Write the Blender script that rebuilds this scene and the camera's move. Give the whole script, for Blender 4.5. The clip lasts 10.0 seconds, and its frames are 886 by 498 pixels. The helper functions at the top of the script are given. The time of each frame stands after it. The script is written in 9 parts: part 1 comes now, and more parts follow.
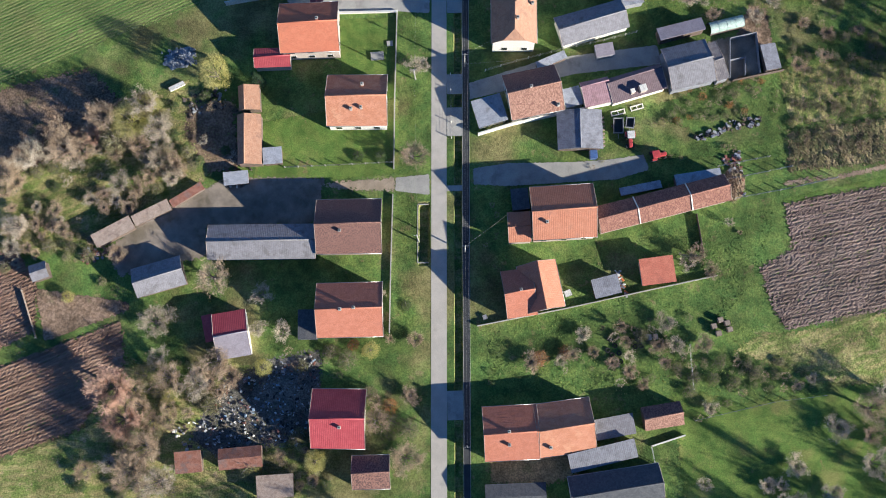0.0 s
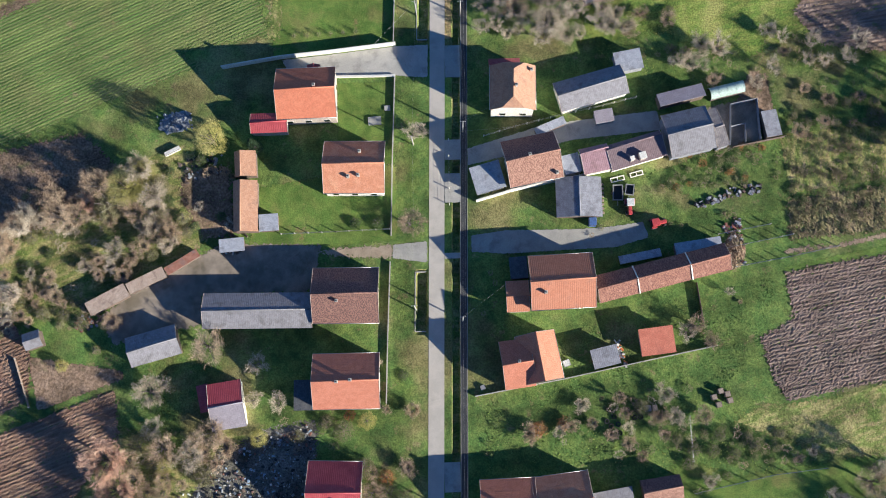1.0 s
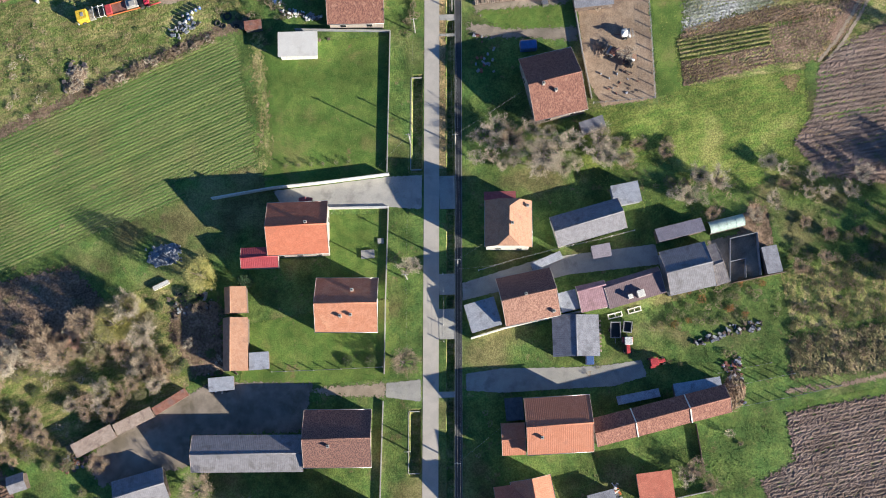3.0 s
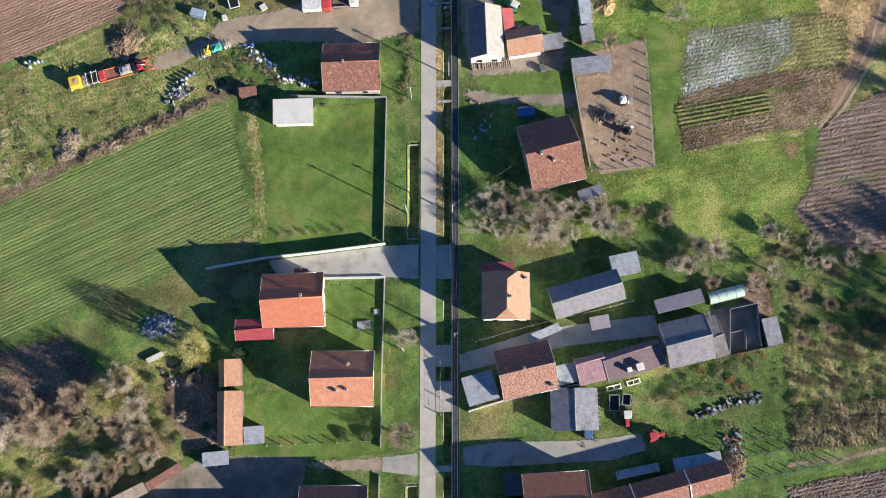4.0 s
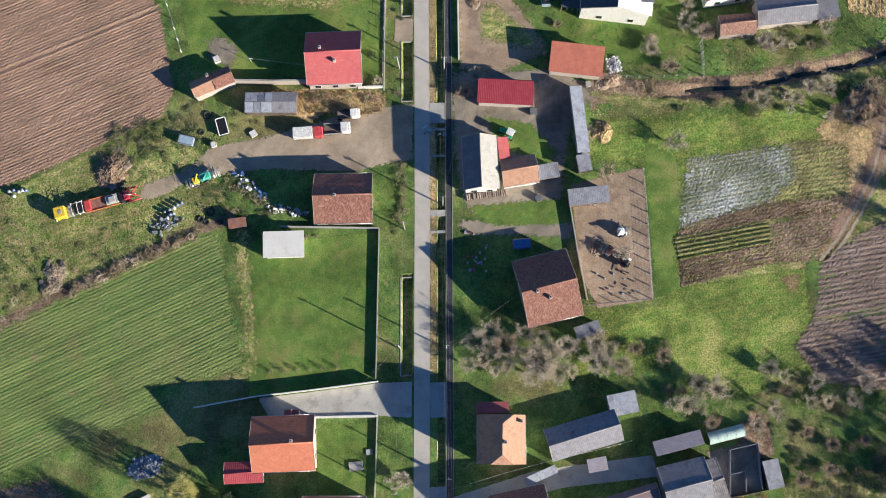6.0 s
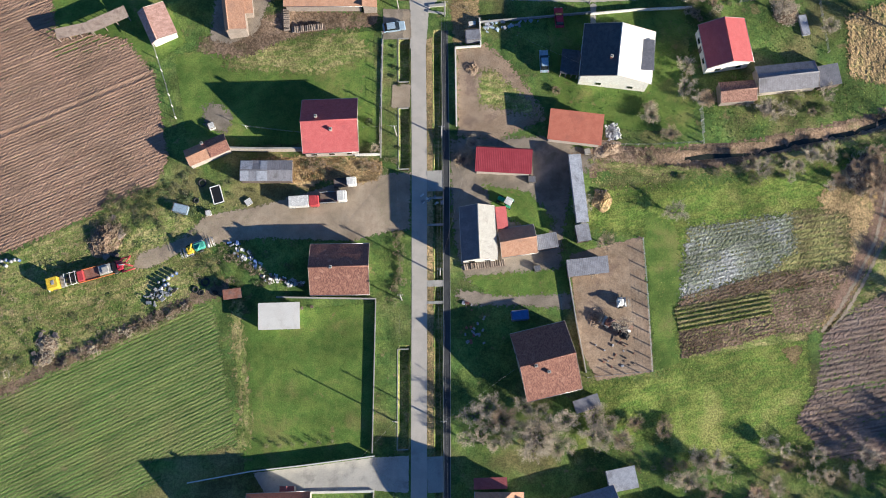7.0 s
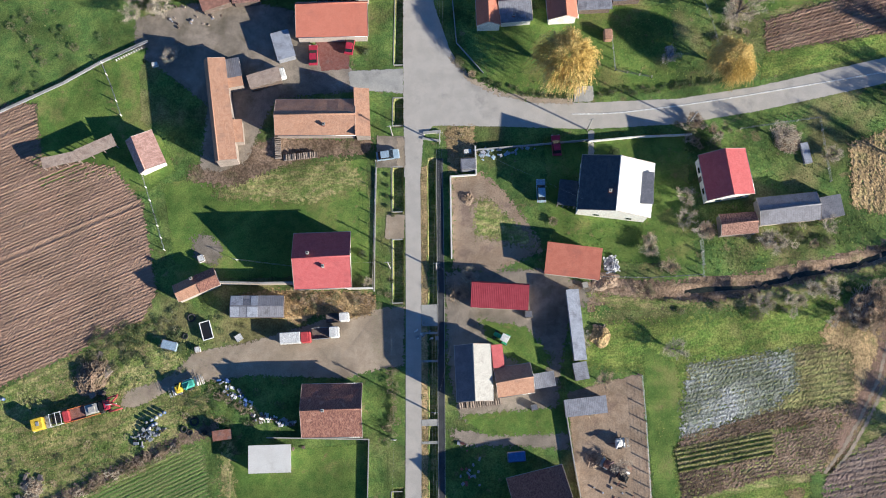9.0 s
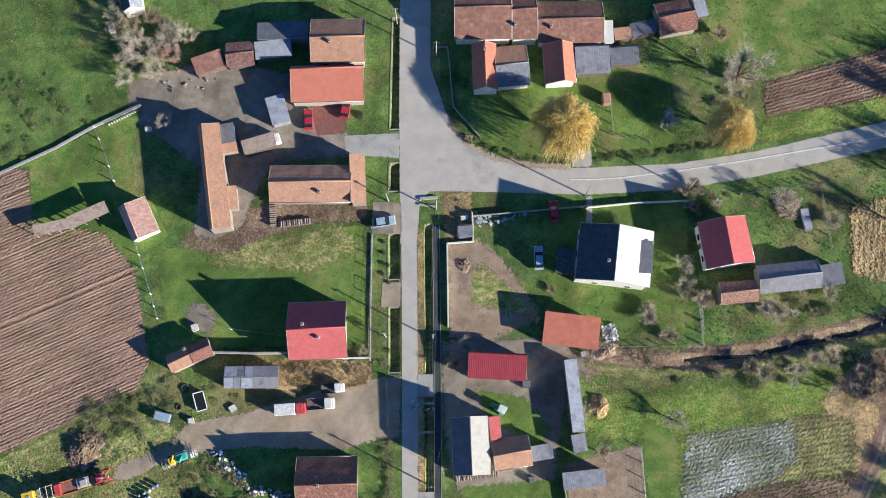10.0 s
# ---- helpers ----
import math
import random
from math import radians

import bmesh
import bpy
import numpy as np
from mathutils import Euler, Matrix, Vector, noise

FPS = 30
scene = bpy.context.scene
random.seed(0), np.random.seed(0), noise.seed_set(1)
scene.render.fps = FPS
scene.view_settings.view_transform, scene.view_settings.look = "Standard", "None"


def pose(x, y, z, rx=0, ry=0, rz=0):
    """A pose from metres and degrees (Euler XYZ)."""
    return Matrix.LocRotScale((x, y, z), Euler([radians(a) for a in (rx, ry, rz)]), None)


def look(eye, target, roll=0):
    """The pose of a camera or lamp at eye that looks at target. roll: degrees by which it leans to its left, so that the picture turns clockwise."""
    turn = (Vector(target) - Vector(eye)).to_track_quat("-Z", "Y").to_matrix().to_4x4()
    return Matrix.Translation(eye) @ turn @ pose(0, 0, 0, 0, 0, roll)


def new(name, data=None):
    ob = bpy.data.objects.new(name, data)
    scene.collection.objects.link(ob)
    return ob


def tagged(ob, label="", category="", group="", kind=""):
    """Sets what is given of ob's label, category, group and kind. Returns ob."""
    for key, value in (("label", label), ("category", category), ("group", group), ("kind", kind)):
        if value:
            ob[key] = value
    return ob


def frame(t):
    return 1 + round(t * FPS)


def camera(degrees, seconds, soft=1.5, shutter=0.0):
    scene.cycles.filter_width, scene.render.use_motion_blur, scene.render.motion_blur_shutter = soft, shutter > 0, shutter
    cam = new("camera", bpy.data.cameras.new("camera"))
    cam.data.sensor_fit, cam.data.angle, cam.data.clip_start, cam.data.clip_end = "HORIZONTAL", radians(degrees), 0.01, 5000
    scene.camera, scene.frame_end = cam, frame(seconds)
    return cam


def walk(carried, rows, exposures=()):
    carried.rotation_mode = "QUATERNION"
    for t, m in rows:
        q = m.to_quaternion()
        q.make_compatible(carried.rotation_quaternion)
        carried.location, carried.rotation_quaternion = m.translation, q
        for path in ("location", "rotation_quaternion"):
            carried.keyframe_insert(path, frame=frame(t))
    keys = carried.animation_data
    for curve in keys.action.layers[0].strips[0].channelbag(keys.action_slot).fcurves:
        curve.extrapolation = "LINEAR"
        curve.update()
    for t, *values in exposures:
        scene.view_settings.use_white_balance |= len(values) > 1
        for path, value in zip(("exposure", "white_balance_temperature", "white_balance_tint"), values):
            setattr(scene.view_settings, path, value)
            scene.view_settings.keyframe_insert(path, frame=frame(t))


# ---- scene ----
cam = camera(45.5, 10.0, soft=1.0)
PATH = [
    (0, (-0.144, -14.976, 198.502), (-0.159, -14.659, 196.528), -4.6),
    (0.5, (0.127, -8.949, 198.508), (0.113, -8.63, 196.534), -4.3),
    (1, (0.399, -2.921, 198.515), (0.387, -2.594, 196.542), -3.9),
    (1.5, (0.663, 3.123, 198.527), (0.653, 3.452, 196.555), -3.6),
    (2, (0.92, 9.198, 198.553), (0.912, 9.535, 196.581), -3.0),
    (2.5, (1.175, 15.335, 198.59), (1.169, 15.675, 196.619), -2.7),
    (2.7, (1.278, 17.835, 198.594), (1.273, 18.176, 196.623), -2.5),
    (3.8, (1.849, 31.803, 198.617), (1.849, 32.153, 196.648), -2.0),
    (4, (1.945, 34.349, 198.621), (1.946, 34.7, 196.652), -1.6),
    (4.5, (2.157, 40.714, 198.657), (2.161, 41.065, 196.688), -1.2),
    (4.8, (2.274, 44.547, 198.676), (2.279, 44.901, 196.708), -0.9),
    (5, (2.347, 47.114, 198.686), (2.353, 47.47, 196.718), -0.8),
    (5.5, (2.52, 53.568, 198.726), (2.53, 53.922, 196.757), -0.3),
    (5.7, (2.592, 56.162, 198.732), (2.603, 56.515, 196.763), 0.0),
    (6.8, (3.013, 70.466, 198.754), (3.03, 70.825, 196.787), 0.9),
    (7, (3.096, 73.04, 198.758), (3.114, 73.4, 196.79), 1.1),
    (7.5, (3.321, 79.392, 198.789), (3.342, 79.751, 196.822), 1.4),
    (8, (3.55, 85.681, 198.814), (3.572, 86.046, 196.847), 1.7),
    (8.5, (3.77, 91.913, 198.846), (3.794, 92.278, 196.88), 2.1),
    (9, (3.989, 98.105, 198.878), (4.016, 98.475, 196.913), 2.4),
    (9.5, (4.212, 104.279, 198.889), (4.242, 104.651, 196.924), 2.8),
    (10, (4.442, 110.448, 198.886), (4.475, 110.826, 196.922), 3.2),
]
walk(cam, [(t, look(eye, target, roll)) for t, eye, target, roll in PATH], exposures=[(0, 1.27, 4650, 7), (2.5, 1.31, 4800, 7), (5.5, 1.25, 4800, 7), (8.5, 1.18, 4680, 7), (10, 1.18, 4600, 7)])

# ---------------------------------------------------------------- light
SUN_EL, SUN_AZ = 18.8, 118.5
world = bpy.data.worlds.new("sky")
scene.world = world
world.use_nodes = True
wn = world.node_tree.nodes
sky = wn.new("ShaderNodeTexSky")
sky.sky_type, sky.sun_disc = "NISHITA", False
sky.sun_elevation, sky.sun_rotation = radians(SUN_EL), radians(SUN_AZ)
sky.altitude, sky.air_density, sky.dust_density, sky.ozone_density = 150, 1.0, 0.1, 3.5
world.node_tree.links.new(sky.outputs[0], wn["Background"].inputs[0])
wn["Background"].inputs[1].default_value = 0.0385
sun = new("sun", bpy.data.lights.new("sun", "SUN"))
sun.data.energy, sun.data.angle, sun.data.color = 5.0, radians(0.6), (1.0, 0.73, 0.425)
az, el = radians(SUN_AZ), radians(SUN_EL)
toward = Vector((math.sin(az) * math.cos(el), math.cos(az) * math.cos(el), math.sin(el)))
sun.matrix_world = look(toward * 300, (0, 0, 0))

# ---------------------------------------------------------------- materials
MATS = {}


def mat(name, c1, c2, scale=1.0, c3=None, scale3=0.15, low3=0.5, rough=0.9, bump=0.3, bump_scale=6.0, dist=0.05,
        rows=0.0, row_axis=1, row_col=None, row_mix=0.5, metal=0.0, detail=6.0, jitter=0.0, spec=0.3, lo=0.38, hi=0.62, grain=0.4, stretch=None, c4=None, scale4=0.5, low4=0.55, clump_shade=0.0, row_dist=0.5, ground_cover=False, grain_scale=0.0, mottle=0.0):
    """Two noise colours, a third in large patches, optional rows along one axis, relief; in metres."""
    m = bpy.data.materials.new(name)
    m.use_nodes = True
    n, l = m.node_tree.nodes, m.node_tree.links
    p = n["Principled BSDF"]
    p.inputs["Roughness"].default_value, p.inputs["Metallic"].default_value = rough, metal
    p.inputs["Specular IOR Level"].default_value = spec
    co = n.new("ShaderNodeTexCoord")
    info = n.new("ShaderNodeObjectInfo")
    off = n.new("ShaderNodeVectorMath")
    off.operation = "MULTIPLY_ADD"
    l.new(info.outputs["Random"], off.inputs[0])
    off.inputs[1].default_value = (37.0, 61.0, 11.0)
    l.new(co.outputs["Object"], off.inputs[2])
    vec = off.outputs[0]

    def noise_at(s, d=detail, r=0.6):
        t = n.new("ShaderNodeTexNoise")
        t.inputs["Scale"].default_value, t.inputs["Detail"].default_value, t.inputs["Roughness"].default_value = s, d, r
        l.new(vec, t.inputs["Vector"])
        return t.outputs[0]

    def ramp(v, a, b):
        t = n.new("ShaderNodeMapRange")
        t.interpolation_type = "SMOOTHSTEP"
        t.inputs[1].default_value, t.inputs[2].default_value = a, b
        l.new(v, t.inputs[0])
        return t.outputs[0]

    def mix(f, a, b, mode="MIX"):
        t = n.new("ShaderNodeMix")
        t.data_type, t.blend_type = "RGBA", mode
        for v, i in ((f, 0), (a, 6), (b, 7)):
            if isinstance(v, (int, float)):
                t.inputs[i].default_value = v
            elif isinstance(v, tuple):
                t.inputs[i].default_value = (*v, 1.0)
            else:
                l.new(v, t.inputs[i])
        return t.outputs[2]

    if stretch:
        keep, sm = vec, n.new("ShaderNodeVectorMath")
        sm.operation = "MULTIPLY"
        sm.inputs[1].default_value = (stretch[0], stretch[1], 1.0)
        l.new(vec, sm.inputs[0])
        vec = sm.outputs[0]
        col = mix(ramp(noise_at(scale), lo, hi), c1, c2)
        vec = keep
    else:
        col = mix(ramp(noise_at(scale), lo, hi), c1, c2)
    if c3:
        col = mix(ramp(noise_at(scale3, 4.0), low3, low3 + 0.16), col, c3)
    if c4:
        col = mix(ramp(noise_at(scale4, 7.0, 0.7), low4, low4 + 0.1), col, c4)
    # dark flecks put the shade between grass clumps into the colour
    if clump_shade:
        col = mix(ramp(noise_at(1.9, 5.0, 0.75), 0.5, 0.62), col, mix(1.0, col, (1 - clump_shade, 1 - 0.85 * clump_shade, 1 - clump_shade), "MULTIPLY"))
    if mottle:
        lo4, hi4 = 1 - mottle, 1 + 1.15 * mottle
        col = mix(1.0, col, mix(ramp(noise_at(0.13, 6.0, 0.62), 0.32, 0.68), (lo4, lo4 * 1.04, lo4), (hi4 * 0.98, hi4, hi4 * 0.97)), "MULTIPLY")
    height = noise_at(bump_scale, 8.0, 0.7)
    if rows:
        w = n.new("ShaderNodeTexWave")
        w.wave_type, w.bands_direction = "BANDS", "XYZ"[row_axis]
        w.inputs["Scale"].default_value = 0.314 / rows
        w.inputs["Distortion"].default_value, w.inputs["Detail"].default_value = row_dist, 3.0
        w.inputs["Detail Scale"].default_value = 0.6
        l.new(co.outputs["Object"], w.inputs["Vector"])
        f = n.new("ShaderNodeMath")
        f.operation = "MULTIPLY"
        f.inputs[1].default_value = row_mix
        l.new(w.outputs[1], f.inputs[0])
        col = mix(f.outputs[0], col, row_col or c2)
    fine = mix(grain, col, mix(ramp(noise_at(grain_scale or bump_scale * 1.7, 3.0), 0.36, 0.64), (0.35, 0.35, 0.35), (1.6, 1.6, 1.6)), "MULTIPLY")
    if jitter:
        h = n.new("ShaderNodeHueSaturation")
        v = n.new("ShaderNodeMapRange")
        v.inputs[3].default_value, v.inputs[4].default_value = 1 - jitter, 1 + jitter
        l.new(info.outputs["Random"], v.inputs[0])
        l.new(v.outputs[0], h.inputs["Value"])
        l.new(fine, h.inputs["Color"])
        fine = h.outputs[0]
    l.new(fine, p.inputs["Base Color"])
    if bump:
        b = n.new("ShaderNodeBump")
        b.inputs["Strength"].default_value, b.inputs["Distance"].default_value = bump, dist
        l.new(height, b.inputs["Height"])
        l.new(b.outputs[0], p.inputs["Normal"])
    # sheets of ground cover thin out towards their rims
    rim = n.new("ShaderNodeAttribute")
    rim.attribute_name = "fade"
    soft = n.new("ShaderNodeMath")
    soft.operation = "MULTIPLY_ADD"
    soft.inputs[1].default_value = -3.4
    l.new(noise_at(1.6, 8.0, 0.75), soft.inputs[0])
    soft.inputs[2].default_value = 4.7
    cover = n.new("ShaderNodeMath")
    cover.operation = "SUBTRACT"
    l.new(soft.outputs[0], cover.inputs[0])
    l.new(rim.outputs["Fac"], cover.inputs[1])
    if ground_cover:
        l.new(ramp(cover.outputs[0], 0.42, 0.58), p.inputs["Alpha"])
    MATS[name] = m
    return m


def plain(name, c, rough=0.6, metal=0.0, spec=0.4):
    return mat(name, c, tuple(v * 0.82 for v in c), scale=1.5, rough=rough, metal=metal, bump=0.05, spec=spec, jitter=0.05)


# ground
mat("grass", (0.093, 0.155, 0.0359), (0.146, 0.199, 0.0468), 0.45, (0.209, 0.19, 0.0782), 0.06, 0.5, bump=0.8, bump_scale=3.0, dist=0.2, grain=0.4, c4=(0.2, 0.177, 0.0816), scale4=0.35, low4=0.58, clump_shade=0.24, ground_cover=True, grain_scale=4.0, mottle=0.4)
mat("lawn", (0.108, 0.175, 0.0318), (0.155, 0.212, 0.0426), 0.5, (0.2, 0.208, 0.0619), 0.14, 0.52, bump=0.6, bump_scale=3.5, dist=0.12, grain=0.32, c4=(0.216, 0.184, 0.0754), scale4=0.3, low4=0.6, clump_shade=0.16, ground_cover=True, grain_scale=4.5, mottle=0.28)
mat("meadow", (0.15, 0.225, 0.038), (0.25, 0.285, 0.064), 0.7, (0.3, 0.29, 0.09), 0.12, 0.54, bump=0.9, bump_scale=2.4, dist=0.3, grain=0.5, stretch=(0.5, 1.3), c4=(0.32, 0.28, 0.11), scale4=0.45, low4=0.62, clump_shade=0.3, ground_cover=True, grain_scale=3.2, mottle=0.36)
mat("weeds", (0.187, 0.228, 0.0579), (0.355, 0.305, 0.132), 0.9, (0.131, 0.184, 0.0386), 0.2, 0.52, bump=0.9, bump_scale=2.4, dist=0.35, grain=0.5, stretch=(0.4, 1.2), c4=(0.419, 0.32, 0.185), scale4=0.5, low4=0.57, clump_shade=0.3, ground_cover=True, grain_scale=3.2, mottle=0.4)
mat("crop", (0.0857, 0.163, 0.0317), (0.167, 0.228, 0.0578), 0.8, (0.181, 0.202, 0.065), 0.07, 0.5, bump=1.0, bump_scale=2.2, dist=0.22, rows=0.68, row_col=(0.239, 0.225, 0.103), row_mix=0.6, row_dist=0.25, grain=0.4, c4=(0.229, 0.197, 0.0952), scale4=0.25, low4=0.6, ground_cover=True, grain_scale=4.0, mottle=0.2, stretch=(0.06, 1.1))
mat("plough", (0.17, 0.104, 0.0759), (0.269, 0.175, 0.132), 1.4, (0.269, 0.183, 0.139), 0.16, 0.5, bump=1.0, bump_scale=5, dist=0.2, grain=0.6, stretch=(0.14, 1.3), ground_cover=True, mottle=0.2)
mat("plough_grey", (0.162, 0.116, 0.0989), (0.272, 0.202, 0.177), 1.5, (0.234, 0.18, 0.16), 0.2, 0.5, bump=1.0, bump_scale=5, dist=0.22, grain=0.6, stretch=(0.14, 1.3), ground_cover=True, mottle=0.2)
mat("plough_fine", (0.27, 0.172, 0.126), (0.328, 0.218, 0.162), 1.3, (0.275, 0.182, 0.136), 0.14, 0.5, bump=1.0, bump_scale=5, dist=0.16, grain=0.6, stretch=(0.14, 1.3), ground_cover=True, mottle=0.15)
mat("soil", (0.189, 0.131, 0.0898), (0.259, 0.185, 0.136), 0.9, (0.153, 0.143, 0.0656), 0.25, 0.55, bump=0.9, bump_scale=2.2, dist=0.25, grain=0.5, ground_cover=True, grain_scale=2.4, mottle=0.4)
# earth colour lowered to stand for the shade over the scrap yard
mat("shaded_soil", (0.13, 0.12, 0.11), (0.2, 0.185, 0.17), 1.2, (0.08, 0.08, 0.06), 0.4, 0.55, bump=1.0, bump_scale=2.0, dist=0.3, grain=0.6, ground_cover=True, mottle=0.4)
mat("sand", (0.282, 0.205, 0.148), (0.349, 0.264, 0.198), 0.4, (0.206, 0.15, 0.12), 0.25, 0.53, bump=0.5, bump_scale=3, dist=0.08, ground_cover=True, mottle=0.2, grain=0.3)
mat("garden", (0.243, 0.193, 0.112), (0.156, 0.145, 0.0661), 1.3, (0.204, 0.16, 0.0968), 0.3, 0.5, bump=1.0, bump_scale=1.6, dist=0.4, rows=1.2, row_col=(0.185, 0.15, 0.0864), row_mix=0.3, ground_cover=True, grain_scale=2.4, mottle=0.46, grain=0.5, stretch=(0.15, 1.2), row_dist=2.5)
mat("garden_pale", (0.282, 0.287, 0.259), (0.195, 0.214, 0.129), 1.2, (0.336, 0.338, 0.342), 0.15, 0.5, bump=0.9, bump_scale=1.8, dist=0.3, rows=0.8, row_col=(0.156, 0.153, 0.102), row_mix=0.4, ground_cover=True, grain_scale=2.4, mottle=0.34, grain=0.5, stretch=(0.15, 1.2))
mat("garden_yellow", (0.29, 0.262, 0.106), (0.224, 0.224, 0.0774), 0.8, (0.252, 0.199, 0.116), 0.2, 0.5, bump=0.9, bump_scale=1.6, dist=0.3, rows=1.1, row_col=(0.187, 0.143, 0.0774), row_mix=0.4, ground_cover=True, grain_scale=2.4, mottle=0.46, grain=0.5, stretch=(0.15, 1.2))
mat("straw", (0.481, 0.345, 0.18), (0.377, 0.267, 0.138), 1.1, (0.26, 0.215, 0.096), 0.3, 0.52, bump=0.9, bump_scale=2.6, dist=0.3, grain=0.5, ground_cover=True, grain_scale=3.2, mottle=0.4)
mat("asphalt", (0.43, 0.405, 0.37), (0.485, 0.455, 0.415), 0.35, (0.36, 0.34, 0.315), 0.22, 0.56, bump=0.25, bump_scale=20, dist=0.01, rough=0.85, grain=0.15, ground_cover=True)
mat("asphalt_dark", (0.045, 0.048, 0.055), (0.065, 0.068, 0.075), 0.5, bump=0.2, bump_scale=20, dist=0.01, rough=0.8, ground_cover=True)
mat("gravel", (0.33, 0.262, 0.2), (0.39, 0.315, 0.245), 0.5, (0.245, 0.195, 0.155), 0.14, 0.54, bump=0.5, bump_scale=8, dist=0.04, ground_cover=True, mottle=0.18, grain=0.3)
mat("yard", (0.23, 0.194, 0.163), (0.294, 0.247, 0.209), 0.5, (0.176, 0.149, 0.116), 0.2, 0.52, bump=0.5, bump_scale=5, dist=0.06, ground_cover=True, mottle=0.25, grain=0.3)
mat("concrete", (0.34, 0.335, 0.32), (0.41, 0.40, 0.375), 0.4, (0.27, 0.265, 0.25), 0.3, 0.54, bump=0.25, bump_scale=12, dist=0.01, jitter=0.08, grain=0.25, ground_cover=True)
mat("paving_red", (0.204, 0.0864, 0.0704), (0.245, 0.122, 0.106), 2.5, (0.19, 0.13, 0.123), 0.5, 0.55, bump=0.3, bump_scale=9, dist=0.02, ground_cover=True)
mat("water", (0.02, 0.025, 0.022), (0.035, 0.04, 0.03), 1.0, bump=0.1, bump_scale=4, dist=0.02, rough=0.12, spec=0.5)
mat("mark", (0.8, 0.8, 0.78), (0.6, 0.6, 0.58), 1.5, bump=0.05)

# roofs
TILE = dict(bump=0.5, bump_scale=7, dist=0.03, rough=0.85, jitter=0.07)
mat("tile_red", (0.335, 0.1, 0.105), (0.381, 0.122, 0.125), 1.5, (0.297, 0.0965, 0.1), 0.4, 0.55, **TILE)
mat("tile_orange", (0.427, 0.172, 0.109), (0.473, 0.2, 0.132), 1.2, (0.38, 0.158, 0.106), 0.3, 0.55, **TILE)
mat("tile_bright", (0.481, 0.172, 0.0991), (0.52, 0.2, 0.117), 1.2, (0.435, 0.165, 0.0991), 0.3, 0.55, **TILE)
mat("tile_pale", (0.381, 0.219, 0.143), (0.434, 0.264, 0.18), 1.6, (0.328, 0.201, 0.143), 0.5, 0.52, **TILE)
mat("tile_worn", (0.428, 0.198, 0.117), (0.479, 0.236, 0.149), 0.9, (0.51, 0.275, 0.171), 0.55, 0.53, **TILE)
mat("tile_pink", (0.464, 0.286, 0.234), (0.574, 0.371, 0.316), 2.2, (0.397, 0.231, 0.188), 0.9, 0.52, lo=0.42, hi=0.58, stretch=(1.0, 0.5), **TILE)
mat("tile_patch", (0.381, 0.23, 0.175), (0.205, 0.111, 0.0877), 6.5, (0.426, 0.274, 0.217), 1.2, 0.56, lo=0.46, hi=0.54, stretch=(1.0, 0.5), **TILE)
mat("tile_mott", (0.305, 0.159, 0.117), (0.16, 0.0778, 0.0652), 5.0, (0.358, 0.207, 0.158), 1.0, 0.56, lo=0.44, hi=0.57, stretch=(1.5, 0.5), **TILE)
mat("tile_old", (0.267, 0.152, 0.125), (0.107, 0.0652, 0.0627), 5.5, (0.32, 0.2, 0.158), 1.2, 0.57, lo=0.46, hi=0.55, stretch=(1.0, 0.6), **TILE)
mat("tile_brown", (0.259, 0.141, 0.108), (0.19, 0.104, 0.0836), 1.2, (0.32, 0.193, 0.15), 0.5, 0.55, **TILE)
mat("tile_crimlit", (0.442, 0.11, 0.113), (0.48, 0.131, 0.134), 1.3, (0.396, 0.107, 0.113), 0.4, 0.55, **TILE)
mat("corr_orange", (0.443, 0.196, 0.121), (0.481, 0.226, 0.143), 1.0, (0.389, 0.189, 0.129), 0.5, 0.55, **TILE)
mat("metal_bright", (0.472, 0.17, 0.113), (0.503, 0.191, 0.129), 1.0, (0.426, 0.16, 0.113), 0.4, 0.55, **TILE)
mat("corr_pink", (0.286, 0.18, 0.207), (0.34, 0.223, 0.255), 1.5, (0.245, 0.158, 0.176), 0.6, 0.54, **TILE)
mat("corr_brown", (0.18, 0.133, 0.15), (0.211, 0.162, 0.18), 1.5, (0.15, 0.115, 0.132), 0.6, 0.54, **TILE)
mat("corr_grey", (0.204, 0.209, 0.246), (0.258, 0.266, 0.312), 1.0, (0.15, 0.151, 0.176), 0.4, 0.52, **TILE)
mat("corr_tan", (0.245, 0.23, 0.238), (0.17, 0.158, 0.176), 1.0, **TILE)
mat("asb_grey", (0.211, 0.207, 0.231), (0.255, 0.252, 0.282), 1.4, (0.167, 0.162, 0.176), 0.5, 0.54, **TILE)
mat("asb_light", (0.309, 0.328, 0.388), (0.367, 0.389, 0.462), 1.1, (0.235, 0.243, 0.282), 0.6, 0.52, **TILE)
mat("asb_dark", (0.143, 0.148, 0.176), (0.184, 0.187, 0.224), 0.8, (0.116, 0.119, 0.141), 0.4, 0.53, **TILE)
mat("asb_pink", (0.286, 0.259, 0.304), (0.326, 0.302, 0.352), 0.9, (0.245, 0.223, 0.264), 0.4, 0.53, **TILE)
mat("asb_tan", (0.292, 0.23, 0.194), (0.347, 0.288, 0.251), 1.8, (0.218, 0.169, 0.145), 0.8, 0.52, **TILE)
mat("rust", (0.204, 0.0936, 0.066), (0.258, 0.137, 0.106), 1.5, (0.177, 0.122, 0.114), 0.6, 0.5, **TILE)
mat("slate", (0.075, 0.08, 0.095), (0.1, 0.105, 0.12), 1.5, (0.12, 0.12, 0.13), 0.4, 0.56, **TILE)
